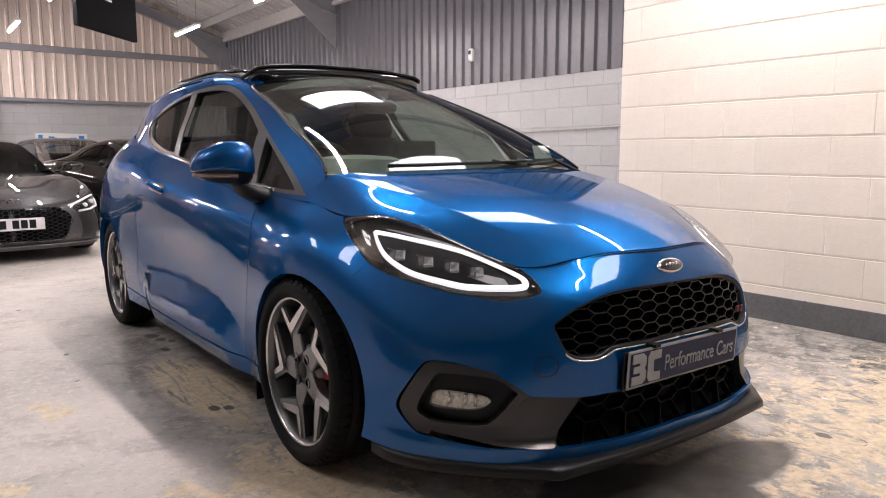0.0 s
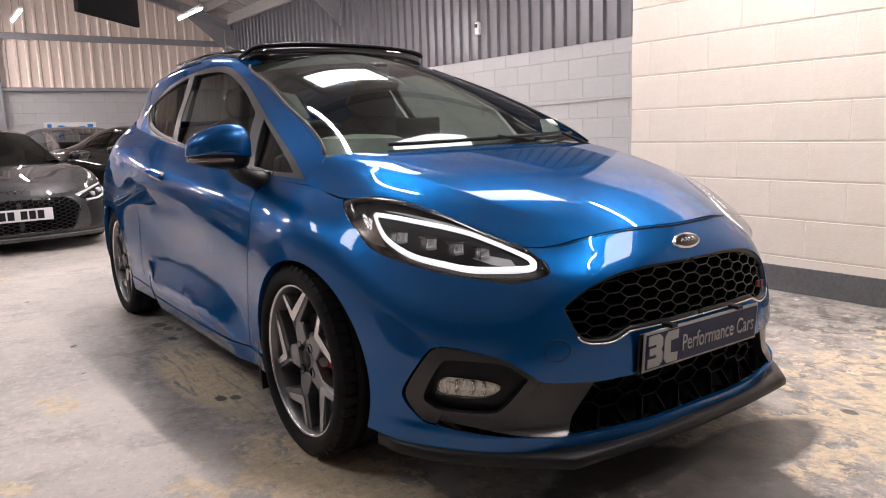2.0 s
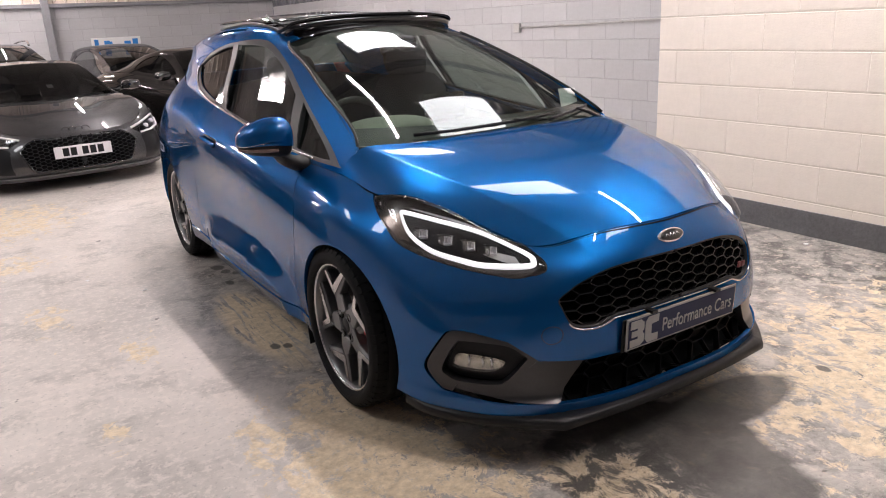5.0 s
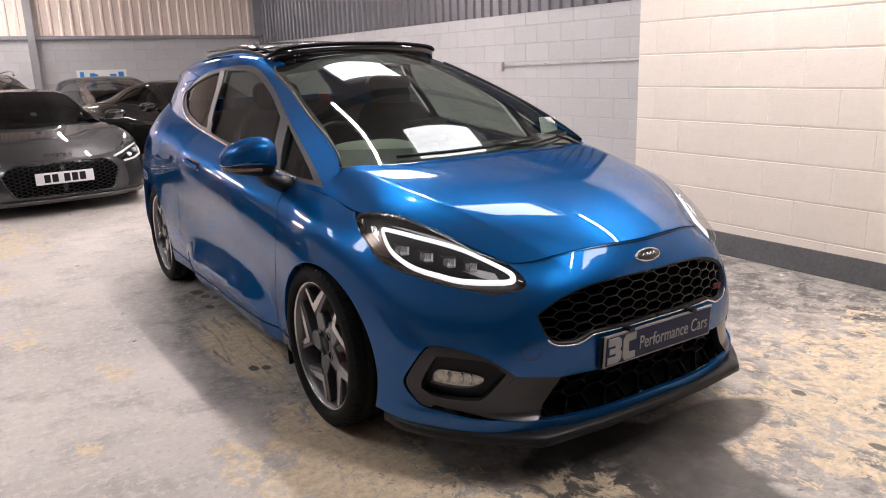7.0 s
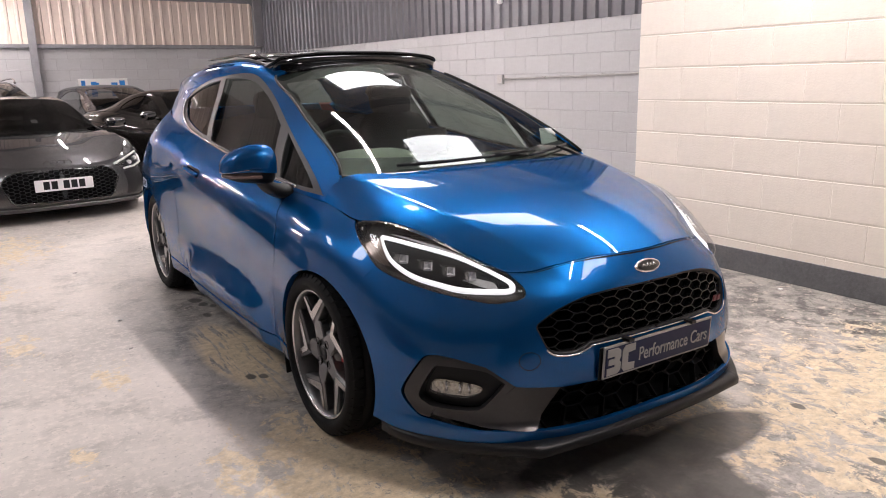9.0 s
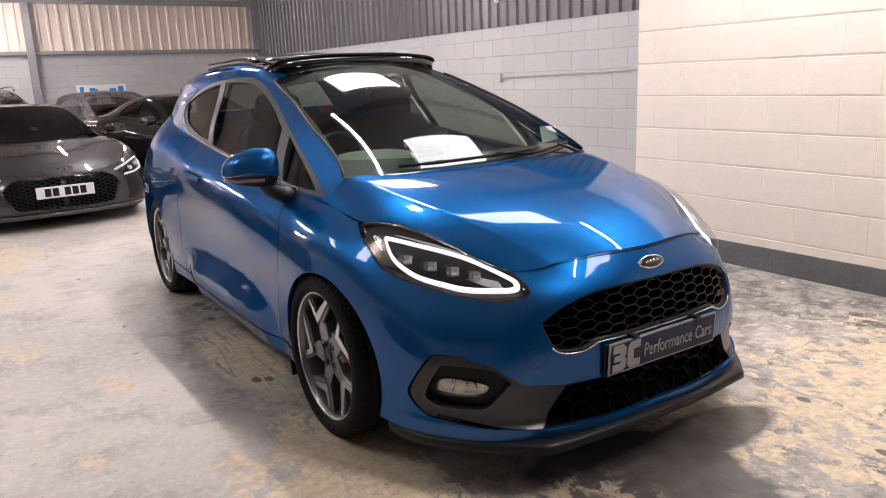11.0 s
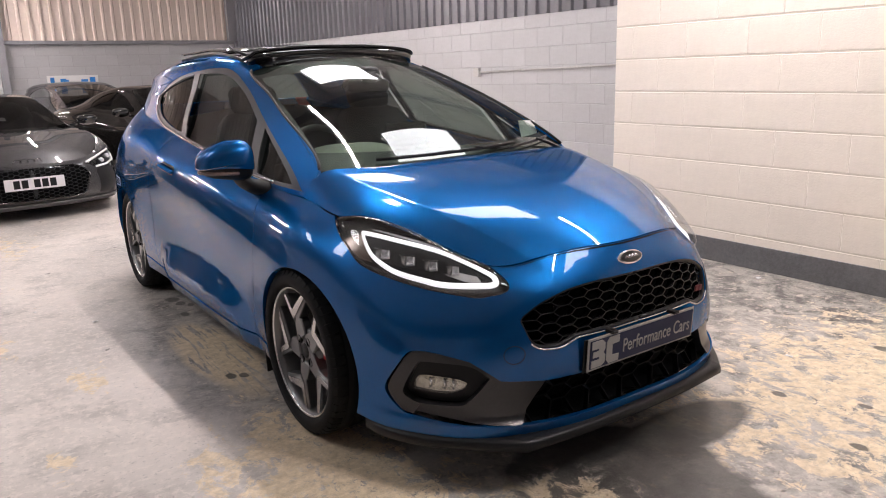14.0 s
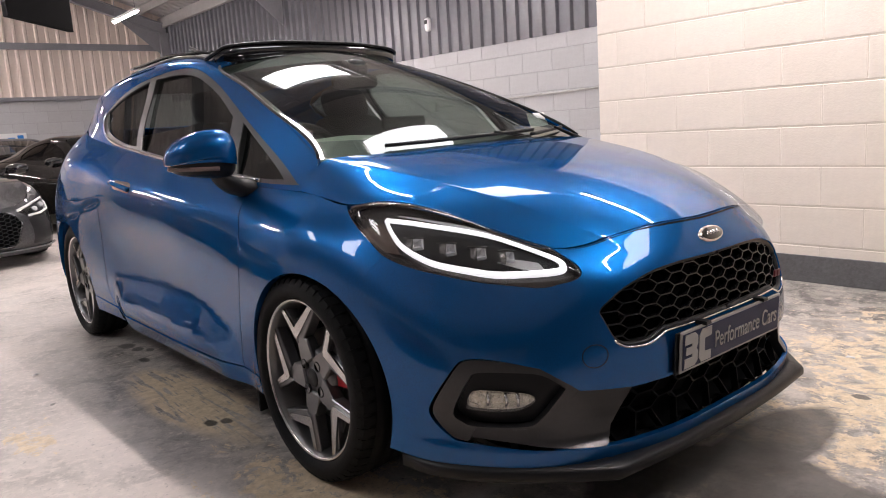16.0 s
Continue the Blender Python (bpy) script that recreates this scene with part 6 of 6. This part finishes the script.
COUPE = [
    [(0, -0.90, 0.12), (0, -0.945, 0.20), (0, -0.955, 0.29), (0, -0.945, 0.38), (0, -0.925, 0.45), (0, -0.90, 0.50), (0, -0.86, 0.53)],
    [(0.4, -0.88, 0.12), (0.4, -0.925, 0.20), (0.4, -0.93, 0.29), (0.4, -0.92, 0.38), (0.4, -0.895, 0.455), (0.4, -0.865, 0.505), (0.4, -0.82, 0.54)],
    [(0.66, -0.80, 0.12), (0.66, -0.845, 0.21), (0.66, -0.845, 0.30), (0.655, -0.82, 0.39), (0.65, -0.77, 0.475), (0.645, -0.72, 0.535), (0.63, -0.66, 0.58)],
    [(0.82, -0.62, 0.12), (0.84, -0.64, 0.21), (0.845, -0.63, 0.32), (0.84, -0.58, 0.42), (0.83, -0.5, 0.51), (0.81, -0.42, 0.59), (0.76, -0.36, 0.65)],
    [(0.90, -0.38, 0.12), (0.92, -0.38, 0.22), (0.93, -0.37, 0.34), (0.93, -0.34, 0.45), (0.92, -0.28, 0.555), (0.88, -0.22, 0.65), (0.80, -0.18, 0.715)],
    [(0.95, 0, 0.12), (0.96, 0, 0.24), (0.965, 0, 0.38), (0.965, 0, 0.50), (0.95, 0, 0.61), (0.90, 0, 0.70), (0.80, 0.0, 0.76)],
]
COUPE_BACK = [
    [(0.93, 0.45, 0.12), (0.945, 0.45, 0.24), (0.95, 0.45, 0.38), (0.95, 0.45, 0.50), (0.94, 0.45, 0.62), (0.89, 0.45, 0.72), (0.80, 0.45, 0.79)],
    [(0.91, 1.2, 0.12), (0.93, 1.2, 0.24), (0.935, 1.2, 0.38), (0.93, 1.2, 0.51), (0.915, 1.2, 0.64), (0.87, 1.2, 0.75), (0.80, 1.2, 0.82)],
    [(0.93, 2.0, 0.12), (0.95, 2.0, 0.24), (0.96, 2.0, 0.38), (0.96, 2.0, 0.54), (0.945, 2.0, 0.68), (0.90, 2.0, 0.80), (0.80, 2.0, 0.88)],
    [(0.95, 2.65, 0.14), (0.965, 2.65, 0.26), (0.97, 2.65, 0.42), (0.965, 2.65, 0.58), (0.94, 2.65, 0.72), (0.88, 2.65, 0.82), (0.76, 2.65, 0.89)],
    [(0.80, 3.25, 0.2), (0.84, 3.3, 0.3), (0.85, 3.3, 0.44), (0.84, 3.28, 0.6), (0.81, 3.24, 0.72), (0.76, 3.2, 0.80), (0.66, 3.15, 0.86)],
    [(0, 3.4, 0.22), (0, 3.45, 0.32), (0, 3.45, 0.46), (0, 3.43, 0.6), (0, 3.4, 0.72), (0, 3.37, 0.82), (0, 3.3, 0.87)],
]
C_SHELL = Sheet(COUPE + COUPE_BACK, mirror=True)
C_BONNET = Sheet([
    [(0, -0.86, 0.53), (0, -0.6, 0.62), (0, -0.25, 0.70), (0, 0.05, 0.755), (0, 0.25, 0.785)],
    [(0.4, -0.82, 0.54), (0.42, -0.55, 0.625), (0.44, -0.22, 0.70), (0.45, 0.07, 0.755), (0.45, 0.29, 0.79)],
    [(0.63, -0.66, 0.58), (0.76, -0.36, 0.65), (0.80, -0.18, 0.715), (0.80, 0.0, 0.76), (0.80, 0.45, 0.79)],
], mirror=True)
C_CABIN = Sheet([
    [(0.80, 0.45, 0.79), (0.72, 0.50, 0.83), (0.64, 0.75, 0.97), (0.57, 1.0, 1.09), (0.52, 1.10, 1.125), (0.3, 1.05, 1.15), (0, 1.03, 1.16)],
    [(0.80, 0.9, 0.805), (0.76, 0.92, 0.88), (0.69, 1.05, 0.98), (0.62, 1.2, 1.08), (0.54, 1.35, 1.15), (0.3, 1.35, 1.172), (0, 1.35, 1.18)],
    [(0.80, 1.5, 0.84), (0.75, 1.5, 0.91), (0.68, 1.55, 1.0), (0.61, 1.65, 1.075), (0.53, 1.75, 1.13), (0.3, 1.75, 1.16), (0, 1.75, 1.17)],
    [(0.80, 2.0, 0.88), (0.74, 2.0, 0.93), (0.67, 2.05, 0.98), (0.60, 2.15, 1.02), (0.52, 2.25, 1.05), (0.3, 2.3, 1.075), (0, 2.3, 1.085)],
    [(0.76, 2.65, 0.89), (0.70, 2.68, 0.90), (0.63, 2.72, 0.91), (0.56, 2.75, 0.915), (0.48, 2.8, 0.92), (0.3, 2.82, 0.93), (0, 2.83, 0.935)],
    [(0.66, 3.15, 0.86), (0.6, 3.17, 0.862), (0.53, 3.2, 0.864), (0.45, 3.22, 0.866), (0.35, 3.24, 0.867), (0.2, 3.27, 0.868), (0, 3.3, 0.87)],
], mirror_v=True)
C_SCREEN = Sheet([
    [(0, 0.22, 0.785), (0, 0.5, 0.92), (0, 0.78, 1.06), (0, 1.03, 1.16)],
    [(0.3, 0.26, 0.79), (0.3, 0.53, 0.92), (0.3, 0.8, 1.055), (0.3, 1.05, 1.15)],
    [(0.72, 0.50, 0.83), (0.66, 0.70, 0.94), (0.58, 0.97, 1.075), (0.52, 1.10, 1.125)],
], mirror=True)


def frame_of(sheet, n=30):
    return line((0, 0), (sheet.u1, 0), n) + line((sheet.u1, 0), (sheet.u1, sheet.v1), n // 2) + line((sheet.u1, sheet.v1), (0, sheet.v1), n) + line((0, sheet.v1), (0, 0), n // 2)


def simple_wheel(parent, x, y, r, name="wheel"):
    w = new(name)
    w.parent = parent
    part("tyre", turned([(-0.11, r * 0.76), (-0.12, r * 0.85), (-0.105, r * 0.97), (-0.06, r), (0.06, r), (0.105, r * 0.97), (0.12, r * 0.8)], steps=40), RUBBER, w, "", True)
    part("rim", turned([(-0.11, r * 0.76), (-0.10, r * 0.70), (-0.02, r * 0.64), (0.08, r * 0.66)], steps=40), SILVER, w, "", True)
    for k in range(10):
        a = radians(36 * k)
        c, s = math.cos(a), math.sin(a)
        poly_slab("spoke", [(-0.095, r * (p * c - q * s), r * (p * s + q * c)) for p, q in ((0.12, -0.05), (0.72, -0.03), (0.72, 0.03), (0.12, 0.05))], 0.03, TRIM, w, "", (1, 0, 0))
    w.matrix_basis = pose(x, y, r, 0, 0, 0 if x < 0 else 180)
    return w


def parked_car(name, label, paint, at, turn, sheets, dlo_yz, axle, arch_r, lamp_box, roof=1.0, scale=(1, 1, 1)):
    """A parked car from its four surfaces: body with arches, bonnet, cabin with windows, screen, lamps, mirrors, wheels."""
    shell, bonnet, cabin, screen = sheets
    top = thing(name, label, "car", at, turn)
    top.scale = scale
    # body outline with two wheel arches cut from the lower edge
    def arc(yc):
        pts = []
        for a in np.linspace(180, 0, 22):
            y, z = yc + arch_r * math.cos(radians(a)), 0.30 + (arch_r + 0.01) * math.sin(radians(a))
            pts.append(shell.find(y=y, z=z, umin=shell.u1 * 0.12, umax=shell.u1 * 0.93))
        return [(pts[0][0], 0.0)] + pts + [(pts[-1][0], 0.0)]
    a0, a1 = arc(0.0), arc(axle)
    low = [(u, 0.0) for u in np.linspace(0, a0[0][0], 24)][:-1] + a0 + [(u, 0.0) for u in np.linspace(a0[-1][0], a1[0][0], 20)][1:-1] + a1 + [(u, 0.0) for u in np.linspace(a1[-1][0], shell.u1, 16)][1:]
    body = low + line((shell.u1, 0), (shell.u1, shell.v1), 10)[1:] + [(u, shell.v1) for u in np.linspace(shell.u1, 0, 70)] + line((0, shell.v1), (0, 0), 10)[1:]
    part("body", panel_mesh("body", shell, body, paint, join=True, cell=0.06, rim=0.03), paint, top)
    part("bonnet", panel_mesh("bonnet", bonnet, frame_of(bonnet), paint, join=True, cell=0.06, rim=0, lift=0.001), paint, top)
    dl = on(cabin, rounded(dlo_yz, True, 3), "yz")
    part("cabin", panel_mesh("cabin", cabin, frame_of(cabin, 50), paint, holes=[dl], join=True, cell=0.06, rim=0.01), paint, top)
    for m in (True, False):
        part("side_glass", panel_mesh("side_glass", cabin, dl, PRIVACY, cell=0.08, rim=0, lift=-0.006, mirrored=m), PRIVACY, top, "tinted side window")
    part("windscreen", panel_mesh("windscreen", screen, frame_of(screen), PRIVACY, join=True, cell=0.08, rim=0), PRIVACY, top, "windscreen")
    part("interior", boxed(-0.6, 0.6, 0.6, axle, 0.25, 0.72, 0.04), BLACK, top)
    grid_part("dashboard", [[(x, 0.35 + 0.2 * abs(x), 0.78), (x, 0.62, 0.80), (x, 0.75, 0.72)] for x in np.linspace(-0.65, 0.65, 9)], BLACK, top, thick=0.01)
    for x in (-0.36, 0.36):
        grid_part("seat", [[(px, py + 0.25 * (pz - 0.5), pz) for px, py, pz in r] for r in blob((x, 1.28, 0.75), (0.23, 0.08, 0.33), 3, (16, 10))], TRIM_FABRIC, top, close=True)
    ring = [(-0.36 + 0.18 * math.cos(a), 0.80 + 0.05 * math.sin(a), 0.80 + 0.17 * math.sin(a)) for a in np.linspace(0, 2 * math.pi, 25)]
    tube_part("steering_wheel", ring, 0.015, SATIN, top, "", 6)
    part("underbody", boxed(-0.62, 0.62, -0.6, axle + 0.6, 0.14, 0.3, 0.02), BLACK, top)
    for s in (-1, 1):
        for y in (0, axle):
            simple_wheel(top, s * (shell.at(*shell.find(y=y, z=0.42))[0][0] - 0.135), y, arch_r - 0.035)
        m = blob((0.99, 0.62, 0.86), (0.11, 0.07, 0.06), 2.6, (18, 10))
        mirror = grid_part("mirror", [[(s * x, y, z) for x, y, z in r] for r in m], GLOSS, top, "gloss black door mirror", close=True)
        tube_part("mirror_arm", [(s * 0.80, 0.64, 0.80), (s * 0.90, 0.63, 0.83)], 0.02, GLOSS, top, "", 6)
    lamp = on(shell, lamp_box, "xz", umax=shell.u1 * 0.45)
    for m in (True, False):
        part("headlamp", panel_mesh("headlamp", shell, lamp, GLOSS, cell=0.05, rim=0.01, lift=0.003, mirrored=m), LAMP_DARK, top, "dark headlamp with bright edge strips")
        l2 = np.array(lamp)
        c = l2.mean(0)
        part("headlamp_lens", panel_mesh("headlamp_lens", shell, c + (l2 - c) * 0.98, LENS, cell=0.06, rim=0, lift=0.016, mirrored=m), LENS, top)
        k = len(lamp)
        P = place(shell, l2[:, 0] * 0.97 + c[0] * 0.03, l2[:, 1] * 0.97 + c[1] * 0.03, 0.010, -1 if m else 1)
        tube_part("light_guide", P, 0.011, WHITE, top, "", 6)
        for f in (0.3, 0.62):
            q = place(shell, c[0] + (f - 0.45) * np.ptp(l2[:, 0]), c[1], 0.006, -1 if m else 1)[0]
            grid_part("projector", blob(tuple(q), (0.028, 0.012, 0.024), 3, (12, 8)), LAMP_GREY, top, close=True)
    return top


C_LAMP = [(0.50, 0.505), (0.62, 0.535), (0.76, 0.565), (0.855, 0.58), (0.875, 0.53), (0.86, 0.475), (0.74, 0.455), (0.60, 0.45)]
C_DLO = [(0.72, 0.865), (0.95, 0.985), (1.2, 1.07), (1.5, 1.095), (1.8, 1.05), (1.95, 0.96), (1.8, 0.905), (1.4, 0.875), (0.9, 0.85)]
sports = parked_car("sports_car", "dark grey metallic mid-engined sports car with black mesh grille", GREY_PAINT, (-1.13, 6.50, 0), 6, (C_SHELL, C_BONNET, C_CABIN, C_SCREEN), C_DLO, 2.65, 0.365, C_LAMP)
# its hexagonal grille, plate, rings and lips
HEX = [(0, 0.50), (0.40, 0.495), (0.47, 0.46), (0.525, 0.40), (0.46, 0.24), (0.42, 0.205), (0, 0.20)]
hx = on(C_SHELL, HEX, "xz", umax=1.5)
part("grille_backing", panel_mesh("grille_backing", C_SHELL, hx, VOID, join=True, cell=0.06, lift=0.004, rim=0.01), VOID, sports)
honeycomb("grille_mesh", C_SHELL, HEX, 0.06, 0.034, 0.006, 0.012, 0.016, BLACK, sports, "black honeycomb grille")
ed = np.array(on(C_SHELL, HEX[1:], "xz", umax=1.5))
rim = place(C_SHELL, ed[:, 0], ed[:, 1], 0.008)
tube_part("grille_surround", np.concatenate([rim, (rim * (-1, 1, 1))[::-1], rim[:1]]), 0.012, GLOSS, sports, "", 6)
SIDE_IN = [(0.60, 0.42), (0.66, 0.44), (0.80, 0.43), (0.83, 0.36), (0.82, 0.24), (0.70, 0.20), (0.60, 0.20)]
for m in (True, False):
    part("side_intake", panel_mesh("side_intake", C_SHELL, on(C_SHELL, SIDE_IN, "xz", umax=1.9), SATIN, cell=0.06, rim=0.01, lift=0.004, mirrored=m), SATIN, sports, "black side intake")
lip = np.array(on(C_SHELL, [(x, 0.165) for x in np.linspace(0, 0.88, 22)], "xz", umax=1.9))
lp = place(C_SHELL, lip[:, 0], lip[:, 1], 0.014)
tube_part("front_lip", np.concatenate([(lp * (-1, 1, 1))[::-1], lp[1:]]), 0.012, ALLOY, sports, "grey front lip edge", 6, 0.6)
for k in range(4):
    u, v = C_BONNET.find(x=abs(-0.09 + 0.06 * k), y=-0.80)
    c = place(C_BONNET, u, v, 0.006, 1)[0]
    cx = -0.09 + 0.06 * k
    tube_part("emblem_ring", [(cx + 0.036 * math.cos(a), c[1] + 0.008 * math.sin(a), c[2] + 0.024 * math.sin(a)) for a in np.linspace(0, 2 * math.pi, 21)], 0.0045, GLOSS, sports, "dark emblem ring", 6)
np_ = tagged(new("number_plate"), "white number plate with black lettering bars")
np_.parent = sports
part("plate", boxed(-0.26, 0.26, -0.008, 0.0, -0.0555, 0.0555, 0.002), PLATE_WHITE, np_)
for x0, x1 in ((-0.155, -0.10), (-0.085, -0.03), (0.02, 0.075), (0.09, 0.145), (0.16, 0.215)):
    part("lettering_bar", boxed(x0 - 0.03, x1 - 0.03, -0.0105, -0.0085, -0.038, 0.038, 0.0008), SATIN, np_)
np_.matrix_basis = pose(0, -0.978, 0.368, -4, 0, 0)
part("permit", boxed(-0.03, 0.03, 0, 0.002, 0, 0.07), WHITE, sports, "small white permit in the windscreen").matrix_basis = pose(0.10, 0.52, 0.90, -62, 0, 0)

H_LAMP = [(0.42, 0.63), (0.47, 0.69), (0.56, 0.745), (0.66, 0.77), (0.70, 0.73), (0.68, 0.66), (0.58, 0.615), (0.48, 0.60)]
H_DLO = [(0.40, 0.93), (0.732, 1.10), (1.1, 1.25), (1.5, 1.32), (1.9, 1.30), (2.2, 1.22), (2.2, 1.12), (1.9, 1.04), (1.2, 0.97), (0.7, 0.93)]
hatch = (SHELL, BONNET, CABIN, WINDSCREEN)
parked_car("family_hatchback", "slate grey family hatchback parked nose out by the wall", SLATE_PAINT, (0.90, 11.55, 0), 8, hatch, H_DLO, 2.493, 0.345, H_LAMP, scale=(1.02, 1.0, 0.90))
parked_car("black_coupe", "gloss black low coupe parked nose out", BLACK_PAINT, (1.44, 7.83, 0), 20, (C_SHELL, C_BONNET, C_CABIN, C_SCREEN), C_DLO, 2.65, 0.365, C_LAMP, scale=(1.0, 0.85, 1.03))
estate = parked_car("dark_estate_car", "dark grey estate car with silver roof rails", SLATE_PAINT, (-1.22, 11.0, 0), 8, hatch, H_DLO, 2.493, 0.345, H_LAMP, scale=(1.05, 1.0, 0.97))
MAROON_PAINT = car_paint("maroon_metallic_paint", (0.035, 0.004, 0.008), (0.11, 0.012, 0.022), 0.4, 0.6)
parked_car("maroon_hatchback", "dark red hatchback parked nose out across the aisle", MAROON_PAINT, (-3.95, -0.35, 0), 90, hatch, H_DLO, 2.493, 0.345, H_LAMP, scale=(1.03, 0.9, 0.98))
# out of view: a dark car added so the blue flank mirrors less light
parked_car("black_hatchback", "unseen black hatchback added beside the sports car to darken reflections", BLACK_PAINT, (-3.75, 6.2, 0), 8, hatch, H_DLO, 2.493, 0.345, H_LAMP, scale=(1.03, 1.0, 0.98))
for s in (-1, 1):
    rail = [(s * 0.50, 1.25, 1.40), (s * 0.53, 1.5, 1.465), (s * 0.54, 2.0, 1.47), (s * 0.52, 2.4, 1.44)]
    tube_part("roof_rail", rounded(rail, False, 4), 0.016, SILVER, estate, "silver roof rail", 6)


# ---- block walls: every block a piece of its own ----
def block_mesh(w, h, d=0.012, gap=0.006, side=0.006):
    bm = bmesh.new()
    box(bm, 0, w - side, 0, d, gap, h)
    top = [f for f in bm.faces if f.normal.y < -0.5 or all(abs(v.co.y) < 1e-6 for v in f.verts)]
    bmesh.ops.bevel(bm, geom=list({e for f in top for e in f.edges}), offset=0.004, segments=1, affect="EDGES")
    return mesh_of("block", bm, None)


COURSE, LONG = 0.225, 0.45


def lay_blocks(parent, material, length, courses, base, pose_of, shift=0.0, gap=0.006, side=0.006):
    full = block_mesh(LONG, COURSE, 0.012, gap, side)
    full.materials.append(material)
    cut = {}
    for c in range(courses):
        x = -LONG * 0.5 * (c % 2) - shift
        while x < length - 0.02:
            a, b = max(x, 0.0), min(x + LONG, length)
            if b - a > 0.03:
                w = round(b - a, 3)
                if abs(w - LONG) > 0.002:
                    if w not in cut:
                        cut[w] = block_mesh(w, COURSE, 0.012, gap, side)
                        cut[w].materials.append(material)
                    me = cut[w]
                else:
                    me = full
                ob = new("block", me)
                ob.parent = parent
                ob.matrix_basis = pose_of(a, base + c * COURSE)
            x += LONG


# cream wall faces -x: blocks run from its far end towards the camera
lay_blocks(wall_cream, CREAM, 8.35, 10, -0.016, lambda a, z: pose(CREAM_X + 0.0025, CREAM_END - a, z, 0, 0, -90), shift=0.29, gap=0.008, side=0.0015)
lay_blocks(wall_east, GREY, NORTH - CREAM_END + 0.2, 9, -0.03, lambda a, z: pose(EAST + 0.0025, NORTH - a, z, 0, 0, -90))
lay_blocks(wall_north, GREY, 9.6, 9, 0.03, lambda a, z: pose(EAST - 9.6 + a, NORTH + 0.0025, z))

# conduit with its box, wall sensor, notice board
conduit = thing("conduit", "thin grey steel conduit clipped along the block wall", "pipe")
tube_part("pipe", [(EAST - 0.022, 5.76, 1.262), (EAST - 0.022, 3.6, 1.298), (EAST - 0.022, CREAM_END - 0.1, 1.345)], 0.011, GALV, conduit, "", 8)
for y, z in ((4.9, 1.276), (3.9, 1.293), (2.9, 1.312), (2.0, 1.333)):
    part("clip", boxed(EAST - 0.036, EAST - 0.004, y - 0.012, y + 0.012, z - 0.016, z + 0.016, 0.003), GALV, conduit)
part("junction_box", boxed(EAST - 0.05, EAST - 0.004, 5.75, 5.87, 1.20, 1.32, 0.006), GALV, conduit, "small grey junction box")
sensor = thing("wall_sensor", "small white movement detector on the dark cladding", "sensor")
part("housing", boxed(EAST - 0.10, EAST - 0.03, 5.73, 5.81, 2.24, 2.41, 0.018), WHITE, sensor)
part("sensor_window", boxed(EAST - 0.104, EAST - 0.098, 5.745, 5.795, 2.33, 2.38, 0.006), SATIN, sensor)
BLUE_PRINT = shader("blue_print", (0.02, 0.22, 0.62), 0.4, vary=0.05)
sign = thing("wall_sign", "white sign board with blue lettering bars on the block wall", "sign")
part("board", boxed(0.48, 1.47, NORTH - 0.035, NORTH - 0.008, 1.0, 1.425, 0.006), WHITE, sign)
for x0, x1, z0, z1 in ((0.54, 0.62, 1.05, 1.39), (0.73, 0.84, 1.05, 1.36), (0.84, 0.89, 1.2, 1.34), (1.13, 1.26, 1.05, 1.34), (1.30, 1.41, 1.05, 1.38)):
    part("lettering_bar", boxed(x0, x1, NORTH - 0.039, NORTH - 0.0355, z0, z1, 0.0008), BLUE_PRINT, sign)

# hanging screen under the rafters
tv = thing("hanging_screen", "large black flat screen hanging tilted from the roof", "screen", (0.43, 8.02, 2.5), 48.8)
part("panel", boxed(-0.70, 0.70, -0.02, 0.04, 0, 1.0, 0.006), VOID, tv)
part("screen_glass", boxed(-0.68, 0.68, -0.023, -0.0205, 0.03, 0.98, 0.001), VOID, tv)
for x in (-0.3, 0.3):
    part("bracket", boxed(x - 0.02, x + 0.02, 0.04, 0.07, 0.3, 2.2, 0.003), STEEL, tv)
part("logo_bar", boxed(-0.1, 0.08, -0.0245, -0.0232, 0.40, 0.425, 0.0005), WHITE, tv)
part("logo_bar", boxed(-0.12, 0.1, -0.0245, -0.0232, 0.58, 0.60, 0.0005), WHITE, tv)

# chalked marks and scraps on the floor
marks = thing("floor_marking", "faded white stencilled bars on the floor", "marking")
for k, (w, x) in enumerate(((0.035, 0.0), (0.03, 0.05), (0.012, 0.10), (0.035, 0.135), (0.035, 0.19))):
    part("marking_bar", boxed(1.50 + x, 1.50 + x + w, -0.355 + 0.10 * x, -0.315 + 0.10 * x, 0.0005, 0.0015), shader("chalk", (0.50, 0.47, 0.43), 0.8, vary=0.3, scale=50), marks)
random.seed(4)
for k, (x, y) in enumerate(((2.2, 0.05), (2.25, 0.62), (1.2, -0.75), (-1.45, 2.3), (-1.2, 1.9))):
    scrap = thing("paper_scrap", "tiny torn scrap of white paper on the floor", "scrap", (x, y, 0), 40 * k)
    grid_part("sheet", [[(0.014 * i + random.uniform(-0.005, 0.005), 0.010 * j + random.uniform(-0.004, 0.004), 0.002 + random.uniform(0, 0.008)) for j in range(3)] for i in range(3)], WHITE, scrap, thick=0.001)
